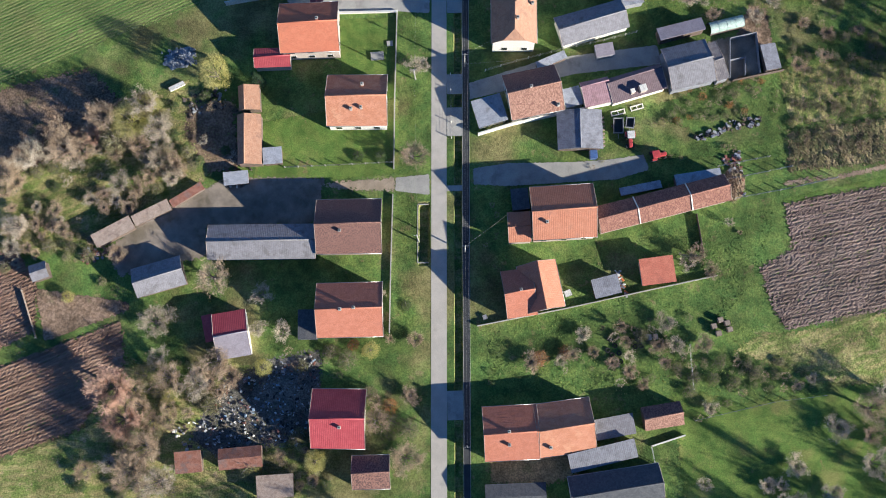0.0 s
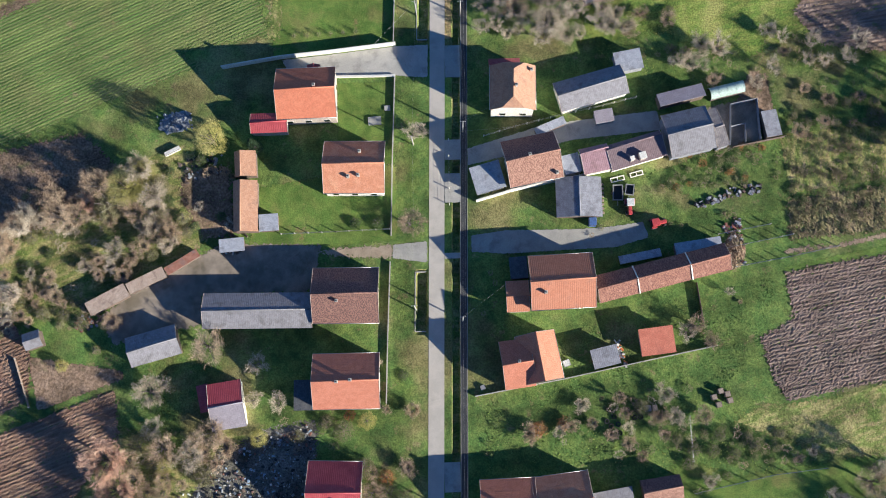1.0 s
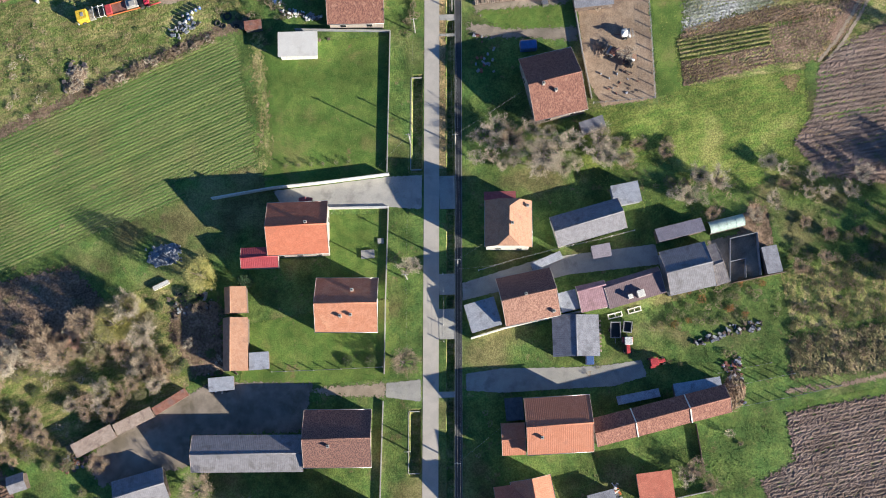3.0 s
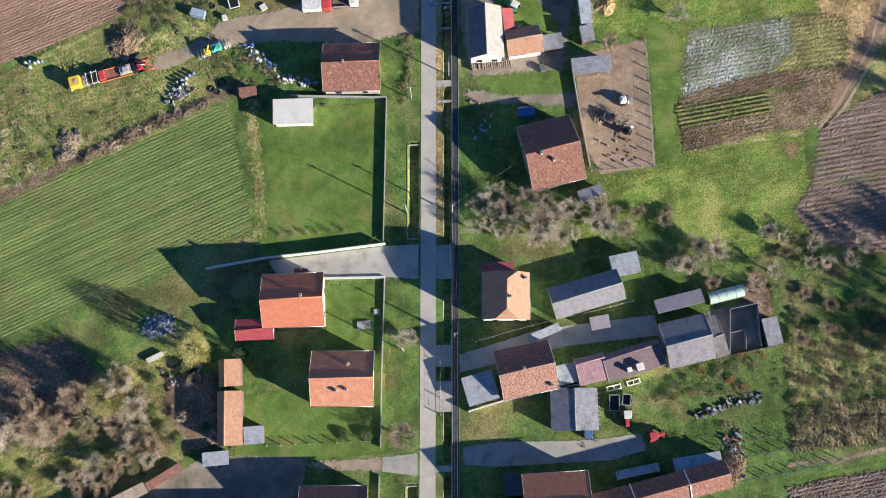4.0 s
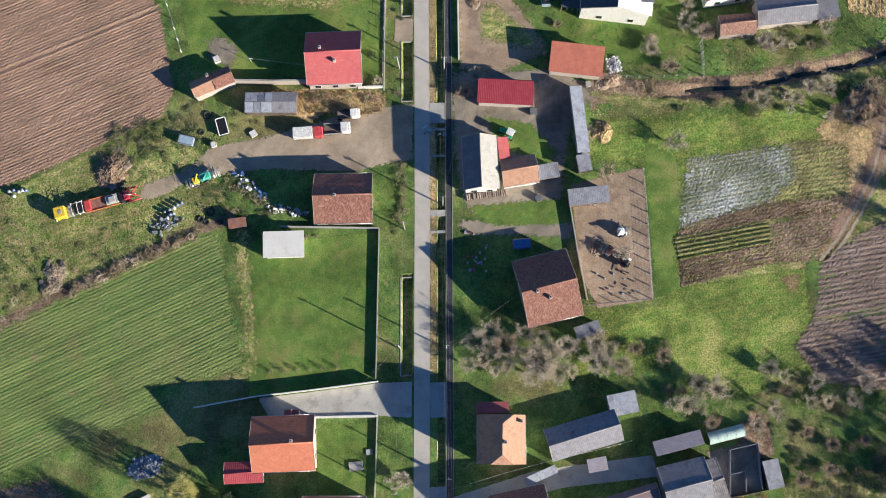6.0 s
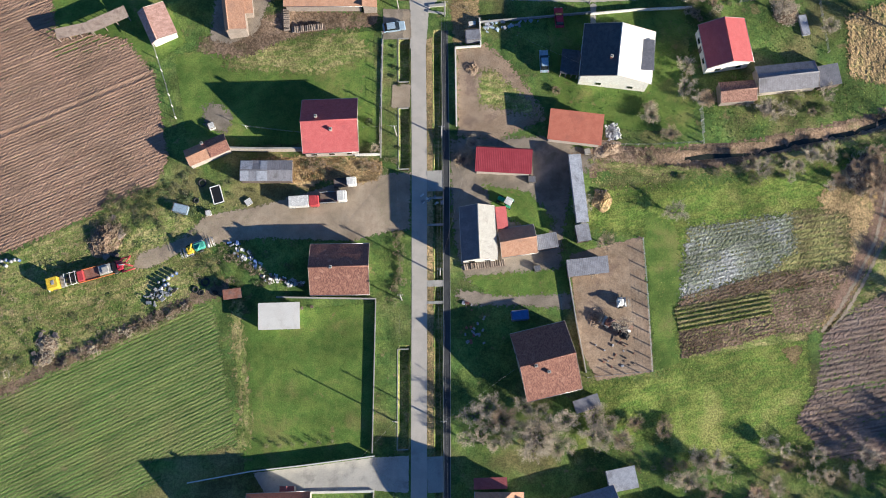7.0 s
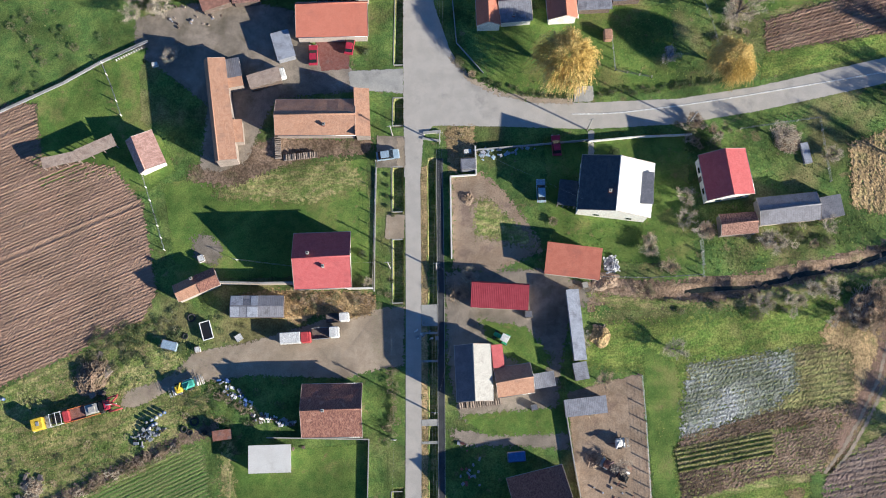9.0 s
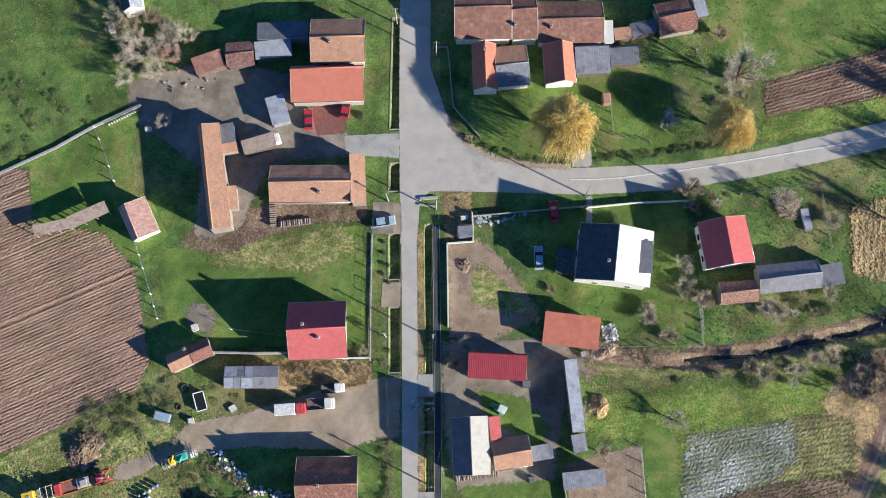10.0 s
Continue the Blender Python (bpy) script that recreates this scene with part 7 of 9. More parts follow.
tree("yellow", -60.6, 43.6, 2.5, 0.9)
tree("yellow", -62.9, 42.2, 1.7, 0.8)
tree("yellow", -66.8, 39.0, 1.3, 0.8)
tree("green", -53.2, 40.8, 1.7, 0.7)
tree("green", -52.2, 38.2, 1.4, 0.7)
tree("green", -54.6, 43.4, 1.2, 0.8)
tree("green", -76.0, 31.5, 1.5, 0.6)
tree("green", -80.0, 29.0, 1.7, 0.6)
undergrowth([(-86.9, 35.4), (-80.5, 39.7), (-66.2, 45.5), (-57.4, 46.9), (-49.1, 34.1), (-54.0, 30.9), (-64.8, 24.6), (-73.5, 23.9), (-86.5, 23.2)], 60, ('green', 'greybush', 'olive', 'green'), 0.5, 1.2, 101, 0.7)
tree("brown", -65.6, 43.7, 3.22, 1.7)
tree("bare", -57.4, 46.3, 3.22, 1.6)
tree("brown", -73.0, 37.8, 3.43, 1.6)
tree("bare", -54.7, 41.2, 2.79, 1.5)
tree("bare", -79.6, 35.8, 3.22, 1.6)
tree("brown", -83.9, 33.8, 3.22, 1.6)
tree("bare", -62.8, 30.9, 2.57, 1.3)
tree("bare", -81.5, 23.3, 2.79, 1.3)
tree("rusty", -68.0, 40.7, 1.93, 1.2)
scatter([(-86.5, 24.9), (-74.5, 23.9), (-66.9, 20.3), (-68.9, 16.0), (-79.8, 18.6), (-86.2, 14.4)], 20, ('bush', 'greybush', 'bush', 'olive'), 1.0, 2.2, 2)
scatter([(-60.0, -7.8), (-42.0, -3.1), (-40.4, -8.4), (-46.2, -12.4), (-53.5, -15.3), (-57.7, -18.2), (-51.3, -28.2), (-63.9, -27.8), (-65.1, -18.0)], 28, ('bush', 'greybush', 'brown', 'bush', 'olive'), 1.4, 2.6, 3)
undergrowth([(-60.0, -7.8), (-42.0, -3.1), (-40.4, -8.4), (-46.2, -12.4), (-53.5, -15.3), (-57.7, -18.2), (-51.3, -28.2), (-63.9, -27.8), (-65.1, -18.0)], 40, ('bush', 'greybush', 'olive'), 0.6, 1.4, 103)
undergrowth([(-32.4, -1.3), (-21.8, -2.7), (-19.7, -7.0), (-26.1, -8.9), (-32.4, -5.5)], 10, ('olive', 'bush'), 0.8, 1.5, 4)
scatter([(21.7, -1.0), (27.2, 1.5), (44.2, 2.5), (48.1, -1.8), (44.7, -5.9), (40.1, -11.0), (33.8, -11.8), (25.6, -7.9), (13.1, -5.4)], 18, ('bush', 'bush', 'greybush', 'brown', 'olive'), 1.3, 2.2, 5)
undergrowth([(21.7, -1.0), (27.2, 1.5), (44.2, 2.5), (48.1, -1.8), (44.7, -5.9), (40.1, -11.0), (33.8, -11.8), (25.6, -7.9), (13.1, -5.4)], 30, ('bush', 'greybush', 'olive'), 0.5, 1.3, 105)
scatter([(44.8, -3.8), (64.6, -6.6), (68.3, -11.9), (51.5, -12.4), (49.1, -17.0), (41.8, -16.8), (43.2, -11.1)], 12, ('olive', 'bush', 'greybush', 'olive'), 1.2, 1.9, 6)
undergrowth([(44.8, -3.8), (64.6, -6.6), (68.3, -11.9), (51.5, -12.4), (49.1, -17.0), (41.8, -16.8), (43.2, -11.1)], 60, ('olive', 'bush', 'olive', 'green'), 0.4, 1.1, 106)
undergrowth([(45.0, 46.0), (60.7, 50.6), (66.6, 42.4), (61.0, 40.9), (47.9, 40.2), (39.1, 39.4)], 75, ('olive', 'green', 'bush', 'olive', 'orange'), 0.5, 1.3, 7, 0.9)
undergrowth([(66.2, 50.4), (85.2, 53.7), (83.8, 30.6), (65.6, 30.1)], 330, ('olive', 'green', 'olive', 'bush'), 0.5, 1.1, 8, 1.0)
undergrowth([(4.7, -2.5), (20.4, -6.2), (14.9, -10.2), (5.5, -10.9)], 6, ('green', 'olive'), 0.5, 0.9, 9)
scatter([(-26.2, -14.1), (-27.8, -20.2), (-22.1, -24.5), (-26.4, -28.4), (-32.6, -26.2), (-34.6, -20.0)], 14, ('olive', 'bush', 'green'), 0.8, 1.7, 10)
scatter([(70.4, -12.0), (79.7, -11.2), (94.6, -20.0), (92.3, -40.1), (76.7, -33.6)], 13, ('bare', 'brown'), 2.0, 3.0, 11, 1.25)
scatter([(43.3, -25.5), (71.4, -23.4), (70.0, -39.4), (42.4, -38.6)], 9, ('greybush', 'bare'), 1.3, 2.2, 12)
scatter([(62, -36), (78, -36), (98, -30), (102, -46), (84, -52), (62, -48)], 9, ('bare', 'brown'), 2.6, 3.6, 37, 2.3)
# unseen tall trees, added only to throw shade on the scrap yard
scatter([(-44, -34), (-12, -34), (-10, -46), (-44, -46)], 7, ('bare', 'brown', 'olive'), 2.6, 3.4, 38, 2.2)
scatter([(7.0, 78.7), (14.3, 80.2), (25.3, 78.7), (35.1, 77.2), (37.0, 72.6), (26.9, 67.8), (18.3, 71.5), (7.4, 71.8)], 18, ('bare', 'bare', 'bare', 'greybush'), 1.5, 2.8, 13)
scatter([(40.0, 67.4), (57.7, 70.2), (86.4, 72.2), (86.1, 60.4), (67.6, 57.6), (61.2, 58.9), (46.3, 62.7)], 9, ('bush', 'olive', 'greybush', 'bush'), 1.1, 1.9, 14)
undergrowth([(40.0, 67.4), (57.7, 70.2), (86.4, 72.2), (86.1, 60.4), (67.6, 57.6), (61.2, 58.9), (46.3, 62.7)], 170, ('olive', 'green', 'green', 'bush'), 0.3, 0.9, 114, 0.7)
scatter([(41.0, 69.0), (57.7, 71.5), (84.0, 70.5), (84.0, 62.0), (60.0, 61.0), (46.3, 64.0)], 13, ('bare', 'bare', 'greybush'), 1.5, 2.6, 42, 1.3)
scatter([(65.4, 56.5), (86.0, 59.2), (85.2, 51.5), (66.9, 48.8)], 14, ('bush', 'olive'), 1.0, 1.8, 15)
scatter([(87.9, 70.4), (103.8, 71.1), (100.5, 42.3), (85.3, 45.0)], 14, ('bare', 'brown'), 2.2, 3.4, 16, 1.6)
scatter([(-56.0, 52.5), (-38.7, 49.8), (-39.7, 32.6), (-48.2, 33.9), (-52.6, 42.6)], 8, ('bush', 'green', 'bare'), 0.8, 1.8, 17)
undergrowth([(-67.1, 90.7), (-54.2, 96.3), (-41.2, 101.4), (-40.1, 100.3), (-55.2, 93.6), (-65.9, 88.5)], 90, ('bush', 'greybush', 'bush', 'bush', 'olive'), 0.6, 1.1, 18, 1.1)
undergrowth([(-81.8, 107.9), (-68.5, 102.9), (-48.9, 102.3), (-54.2, 96.9), (-70.4, 93.0), (-81.1, 92.2)], 22, ('olive', 'green', 'bush'), 0.4, 1.1, 19, 0.7)
undergrowth([(-64.5, 116.4), (-45.8, 123.8), (-40.2, 114.4), (-51.2, 111.4), (-62.1, 110.6)], 34, ('green', 'olive', 'green'), 0.5, 1.2, 20, 0.6)
undergrowth([(-42.4, 108.8), (-29.2, 111.8), (-22.6, 105.9), (-22.7, 102.5), (-38.0, 104.1)], 20, ('green', 'green', 'olive'), 0.6, 1.3, 21, 0.6)
scatter([(47.7, 123.8), (62.1, 124.5), (82.2, 127.1), (89.4, 122.6), (87.9, 118.1), (72.7, 119.7), (50.9, 121.5)], 20, ('bare', 'greybush', 'bush', 'olive'), 0.9, 2.0, 22)
scatter([(84.2, 125.0), (91.9, 127.0), (94.4, 117.9), (85.6, 117.0)], 12, ('bush', 'brown'), 1.2, 1.9, 23)
undergrowth([(-22.9, 128.2), (-3.8, 127.4), (-3.8, 124.7), (-14.8, 124.3), (-22.4, 124.6)], 26, ('olive', 'bush', 'bush'), 0.6, 1.2, 24, 0.8)
undergrowth([(-45.4, 126.6), (-33.4, 125.1), (-27.9, 120.5), (-36.6, 120.8), (-44.2, 123.2)], 14, ('green', 'olive'), 0.5, 1.0, 25, 0.7)
scatter([(56.6, 139.0), (83.3, 138.8), (85.1, 134.1), (57.2, 133.2)], 12, ('bare', 'olive', 'bush'), 0.9, 1.9, 26)
undergrowth([(33.6, 127.7), (49.1, 128.1), (48.9, 124.9), (34.6, 124.5)], 8, ('bush', 'olive'), 0.6, 1.2, 27)
undergrowth([(-78.5, 187.8), (-65.0, 185.1), (-55.0, 181.3), (-61.4, 174.5), (-71.0, 169.1), (-77.5, 168.2)], 36, ('green', 'olive', 'green'), 0.6, 1.4, 28, 0.7)
scatter([(-56.6, 201.5), (-41.9, 198.7), (-40.1, 189.1), (-49.5, 183.5), (-54.4, 182.4)], 9, ('bare', 'greybush', 'brown'), 1.4, 2.4, 29)
scatter([(51.7, 159.8), (67.0, 158.2), (58.9, 153.4), (53.5, 155.3)], 12, ('bush', 'olive', 'bare'), 0.7, 1.6, 30)
scatter([(66.3, 189.7), (71.6, 184.8), (68.6, 176.6), (61.8, 175.6)], 7, ('bush', 'greybush', 'olive'), 0.8, 1.7, 31)
undergrowth([(7.7, 160.0), (13.2, 159.3), (14.0, 153.1), (9.6, 151.0)], 7, ('olive', 'bush'), 0.4, 0.8, 32)
scatter([(98.6, 182.8), (119.6, 187.0), (114.4, 147.8), (94.7, 148.4)], 14, ('bare', 'brown'), 2.0, 3.2, 33, 1.6)
scatter([(93.9, 127.3), (113.5, 131.4), (108.0, 88.1), (91.8, 88.6)], 10, ('bare', 'brown'), 2.0, 3.2, 34, 1.5)
undergrowth([(5.3, 27.8), (10.2, 27.0), (8.7, 16.7), (5.4, 16.8)], 3, ('bush',), 0.5, 0.8, 35)
undergrowth([(25.7, 33.7), (27.7, 31.4), (55.2, 36.0), (55.9, 30.4)], 8, ('bush', 'olive'), 0.5, 1.0, 36)
undergrowth([(-4.1, 112.9), (-2.5, 112.8), (-2.5, 104.0), (-3.9, 98.0), (-4.8, 98.0)], 34, ('olive', 'bush', 'olive'), 0.5, 1.0, 70, 1.0)
undergrowth([(-23.0, 127.8), (-15.5, 128.6), (-15.0, 124.1), (-21.4, 124.3)], 20, ('olive', 'bush', 'green'), 0.5, 1.0, 71, 0.9)
undergrowth([(-60.5, 122.0), (-55.3, 123.5), (-49.3, 122.2), (-49.8, 115.9), (-56.1, 114.0), (-60.3, 117.3)], 60, ('green', 'green', 'olive'), 0.5, 1.3, 72, 0.7)
undergrowth([(-49.4, 123.8), (-44.7, 125.0), (-41.5, 122.0), (-42.5, 117.3), (-47.7, 116.9)], 44, ('green', 'green', 'olive'), 0.4, 1.1, 73, 0.7)
undergrowth([(-43.9, 111.5), (-34.5, 110.8), (-28.8, 105.9), (-26.7, 101.8), (-36.1, 102.6), (-42.3, 105.3)], 56, ('green', 'green', 'olive', 'bush'), 0.5, 1.1, 74, 0.6)
undergrowth([(-84.0, 101.9), (-77.2, 99.3), (-72.6, 93.5), (-76.7, 84.5), (-83.2, 84.8)], 40, ('bush', 'green', 'olive', 'greybush'), 0.4, 1.1, 75, 0.7)
undergrowth(lane([(10.4, 174.0), (12.5, 171.2), (15.9, 169.2), (24.4, 166.2), (33.0, 165.4)], 1.2), 80, ('green', 'green', 'olive'), 0.4, 0.8, 76, 0.8)
undergrowth(lane([(38.0, 165.9), (48.8, 166.3), (58.9, 167.6), (70.0, 168.6)], 1.3), 110, ('green', 'green', 'green', 'olive'), 0.45, 0.9, 77, 0.8)
# ---------------------------------------------------------------- poles, cables, fences
fence_wall("pen_wall", "weathered concrete wall of an open pen", [(55.0, 48.3), (55.6, 56.4), (60.8, 57.4), (60.9, 49.2)], 1.3, 0.1, "plaster_grey")
fence_wall("pen_wall", "low concrete partition in the open pen", [(55.3, 52.0), (58.2, 52.5), (58.0, 48.8)], 1.2, 0.1, "plaster_grey")
fence_wall("field_wall", "low old stone wall between meadow and farm lawn", [(-90, 160.2), (-77.4, 166.1), (-66.7, 171.0), (-59.7, 175.0), (-50.5, 179.2)], 0.45, 0.4, "stone")
mesh_fence("white rail fence behind the farm", [(-56.5, 175.3), (-51.6, 177.7)], 0.9, 0.5)
pole(-6.2, 18.5, (-0.15, 0))
pole(-5.9, 50.6, (-0.2, 0), h=6.2)
pole(-4.6, 77.0, (-0.15, 0))
pole(-3.2, 99.8, (-0.1, 0))
pole(-3.4, 132.1, (-0.3, 0), h=6.9)
pole(-2.4, 158.4, (-0.3, 0), h=6.5)
pole(0.1, 194.9, (-0.2, 0))
pole(1.6, -20.1)
pole(2.5, 16.2)
pole(3.7, 52.9)
pole(4.0, 76.7)
pole(4.2, 104.4)
pole(5.3, 131.6)
pole(6.7, 156.5)
pole(7.7, 187.9)
pole(55.6, 159.1, (0.1, 0.1))
pole(35.7, 158.4)
EAST_POLES = [(1.6, -20.1), (2.5, 16.2), (3.7, 52.9), (4.0, 76.7), (4.2, 104.4), (5.3, 131.6), (6.7, 156.5), (7.7, 187.9)]
WEST_POLES = [(-6.2, 18.5), (-5.9, 50.6), (-4.6, 77.0), (-3.2, 99.8), (-3.4, 132.1), (-2.4, 158.4), (0.1, 194.9)]
for row, shifts in ((EAST_POLES, (-0.5, 0.0, 0.5)), (WEST_POLES, (0.0,))):
    for (xa, ya), (xb, yb) in zip(row, row[1:]):
        for dx in shifts:
            wire((xa + dx, ya, 7.15), (xb + dx, yb, 7.15), r=0.010 if len(shifts) > 1 else 0.006)
wire((3.7, 52.9, 7.1), (11.0, 57.7, 4.5))
wire((2.5, 16.2, 7.1), (11.4, 22.9, 4.0))
wire((4.0, 76.7, 7.1), (17.3, 85.8, 4.2))
wire((4.2, 104.4, 7.1), (10.3, 126.7, 4.5))
wire((5.3, 131.6, 7.1), (12.0, 125.8, 3))
wire((-4.6, 77.0, 7.1), (-19.9, 62.4, 5))
wire((-3.4, 132.1, 7.1), (-11.5, 132.6, 5))
wire((6.7, 156.5, 7.1), (34.4, 142.6, 6))
post = thing("washing_line_post", "white T-shaped washing line post on the lawn", "post", pose(-32.6, 134.4, 0))
part("upright", tube("upright", "paint_white", (0, 0, -0.2), (0, 0, 2.2), 0.05), post)
part("crossbar", tube("crossbar", "paint_white", (-0.6, 0.2, 2.2), (0.6, -0.2, 2.2), 0.045), post)
for dx in (-0.45, 0.45):
    line_cord = wire((-32.6 + dx, 134.4, 2.2), (-21.3 + dx, 132.6, 2.4), 0.15, 0.02)
    tagged(line_cord, "thin white washing line over the lawn", "washing line")
wire((3.6, 51.2, 6.8), (12.5, 52.3, 4.5))
mesh_fence("wire mesh fence on concrete posts along the front gardens", [(-6.9, 128.3), (-6.3, 142.7), (-5.8, 153.2)])
mesh_fence("wire mesh fence between the gardens", [(-31.6, 33.8), (-21.2, 33.9), (-10.9, 34.1)])
fence_wall("garden_wall", "low concrete wall between paddock and house plot", [(-26.9, 101.0), (-8.1, 100.1)], 0.9, 0.15, "plaster_grey")
fence_wall("boundary_wall", "tall white wall along the concrete driveway", [(-8.9, 70.95), (-21.7, 69.7), (-31.5, 68.9), (-43.0, 67.2)], 1.75, 0.14, "plaster_white")
fence_wall("boundary_wall", "low white wall beside the concrete driveway", [(-20.6, 64.75), (-9.1, 64.6)], 0.45, 0.35, "plaster_white")
fence_wall("garden_wall", "low concrete fence base along the paddock", [(-8.1, 100.1), (-9.3, 71.5)], 0.8, 0.12, "plaster_grey")
fence_wall("garden_wall", "low concrete fence base along the garden", [(-9.2, 64.3), (-10.1, 46.3), (-10.6, 32.8)], 0.6, 0.15, "plaster_grey")
fence_wall("garden_wall", "low concrete fence base along the garden", [(-10.9, 27.8), (-11.7, 13.0), (-12.2, 1.2)], 0.6, 0.15, "plaster_grey")
fence_wall("garden_wall", "low concrete fence base along the garden", [(-6.6, 127.7), (-6.1, 142.7), (-5.7, 152.0)], 0.3, 0.15, "plaster_cream")
fence_wall("boundary_wall", "long low white boundary wall beside the meadow", [(4.4, 2.0), (21.0, 4.7), (36.0, 7.5), (49.8, 10.0)], 0.8, 0.12, "plaster_cream", 3.0)
fence_wall("boundary_wall", "white wall below the old house", [(5.8, 38.9), (12.4, 40.7), (22.9, 42.7), (32.6, 44.3)], 1.6, 0.2, "plaster_white")
fence_wall("boundary_wall", "wooden panel fence beside the barns", [(55.5, 47.9), (61.7, 49.0), (65.6, 49.7)], 1.4, 0.08, "wood")
fence_wall("boundary_wall", "low white wall round a building plot", [(8.3, 133.6), (8.6, 149.7), (13.6, 149.9)], 0.7, 0.2, "plaster_white")
fence_wall("boundary_wall", "teal-white wall beside the small shed", [(13.6, 149.9), (13.6, 155.5)], 1.2, 0.2, "plaster_white")
fence_wall("boundary_wall", "white garden wall beside the red-roofed house", [(-11.6, 128.3), (-6.8, 128.3)], 1.1, 0.2, "plaster_white")
fence_wall("boundary_wall", "long pink-plastered wall linking house and outhouse", [(-35.6, 130.1), (-27.9, 129.7), (-21.1, 129.6)], 2.2, 0.25, "plaster_cream")
fence_wall("boundary_wall", "pale concrete fence along the side road", [(13.3, 154.8), (26.8, 155.6), (35.7, 156.2)], 1.0, 0.12, "plaster_grey", 2.5)
fence_wall("boundary_wall", "white fence wall along the side road", [(35.7, 155.9), (44.6, 156.5), (55.9, 156.7)], 1.0, 0.15, "plaster_white", 2.5)
fence_wall("boundary_wall", "pale concrete wall of the farm pen", [(28.6, 103.5), (29.6, 94.3), (30.9, 85.0)], 1.0, 0.12, "plaster_cream")
mesh_fence("post and wire fence round the sandy pen", [(43.2, 110.2), (43.4, 101.8), (43.3, 84.9)])
mesh_fence("wire fence at the end of the pen", [(31.2, 84.1), (43.3, 84.9)])
mesh_fence("white post fence beside the ploughed field", [(-59.4, 174.9), (-57.3, 169.8), (-55.3, 163.9)], 1.3)
mesh_fence("white post fence beside the ploughed field", [(-51.0, 151.9), (-48.5, 144.0), (-46.4, 136.9)], 1.3)
mesh_fence("wire fence between gardens", [(56.1, 135.6), (56.3, 128.7)])
mesh_fence("wire fence behind the white house", [(56.5, 138.6), (56.5, 130.9)])
mesh_fence("wire fence beside the creek", [(36.2, 129.2), (46.0, 128.7), (55.9, 129.0)])
mesh_fence("wire fence around the garden", [(41.7, 177.4), (41.9, 170.4), (49.0, 168.8)])
mesh_fence("wire fence along the garden", [(59.6, 187.5), (61.9, 180.3), (63.0, 173.8)])
mesh_fence("wire fence near the side road", [(65.8, 157.7), (81.5, 159.5), (82.4, 146.6)])
fence_wall("boundary_wall", "pale concrete edging beside the willow garden", [(7.6, 189.5), (10.0, 189.5), (10.7, 177.1), (15.8, 170.6)], 0.5, 0.12, "plaster_grey")
fence_wall("boundary_wall", "concrete parapet of the road culvert", [(3.6, 158.7), (7.0, 158.9)], 0.3, 0.5, "white")
fence_wall("boundary_wall", "concrete parapet of the road culvert", [(3.4, 157.6), (6.9, 157.0)], 0.25, 0.35, "white")
mesh_fence("wire fence beside the orange-roofed barn", [(54.4, 24.7), (65.3, 26.4), (74.0, 28.1)])
mesh_fence("wire fence at the field", [(51.6, 31.1), (61.5, 32.7)])
mesh_fence("wire fence by the field plots", [(52.5, 28.3), (65.6, 30.6)])
mesh_fence("wire fence below the orchard", [(43.8, -2.8), (43.9, -11.1)])
mesh_fence("wire fence in the orchard", [(43.9, -16.8), (58.7, -13.9), (68.2, -13.0)])
mesh_fence("wire fence beside the long house", [(35.5, -21.2), (36.4, -27.4)])
fence_wall("pen_fence", "pale timber rail fence in the yard", [(46.8, 21.9), (47.6, 14.2)], 0.9, 0.08, "wood", 2.4, category="fence")
fence_wall("boundary_wall", "pale timber fence of the small plot", [(-81.8, 11.6), (-78.8, 2.4)], 0.8, 0.1, "wood_pale", 2.4, category="fence")
fence_wall("boundary_wall", "pale concrete edge below the shed", [(35.5, -21.2), (41.8, -19.4)], 0.6, 0.2, "plaster_white")
mesh_fence("white steel gate and railing beside the culvert", [(0.9, 51.3), (0.8, 44.8), (0.7, 38.5)])
mesh_fence("white post and rail fence along the farm drive", [(7.7, 51.8), (13.9, 53.5), (23.1, 55.6), (31.1, 57.1), (37.6, 58.6)])
# ---------------------------------------------------------------- vehicles and loose things
car("light blue car parked beside the road", -3.4, 154.3, 7, 'paint_skyblue', L=4.5, wd=1.8)
car("crimson car parked in the paved court", -17.7, 175.2, 90, 'paint_crimson')
car("red car parked in the paved court", -10.4, 177.2, 80, 'paint_crimson')
car("dark red car parked in the shade", 29.4, 155.3, 92, 'paint_crimson')
car("pale blue van parked in the shade", 26.0, 146.3, 90, 'paint_skyblue', L=4.6, h=1.8)
tractor("small green tractor with white cab roof", 17.3, 118.1, 150, 'paint_green')
tractor("red tractor with white cab roof", 35.0, 37.0, -90, 'paint_red')
tractor("red tractor without cab, parked on grass", 40.0, 33.5, 10, 'paint_red', 'paint_red')
truck("white box truck with a red cab", -21.4, 119.2, 2, 'paint_red', 'paint_white', L=5.8)
truck("grey flatbed truck with a pale load bed", -15.8, 120.0, 2, 'paint_white', 'paint_grey', L=5.2, open_bed=True)
truck("dark pickup with an open bed", -13.5, 122.8, 3, 'paint_white', 'paint_black', L=4.4, wd=1.7, open_bed=True)
truck("white truck with a tan tarpaulin load", -26.3, 170.6, 14, 'paint_white', 'asb_tan', L=6.6, load_h=2.4)
recovery_truck("long wrecked red and grey truck with a yellow cab", -62.2, 106.4, 194)
harvester("teal harvesting machine parked in weeds", -40.9, 111.4, 20, 'paint_teal', 'paint_white')
harvester("small yellow farm machine parked in weeds", -43.5, 110.3, 200, 'paint_yellow', 'paint_grey', L=2.0)
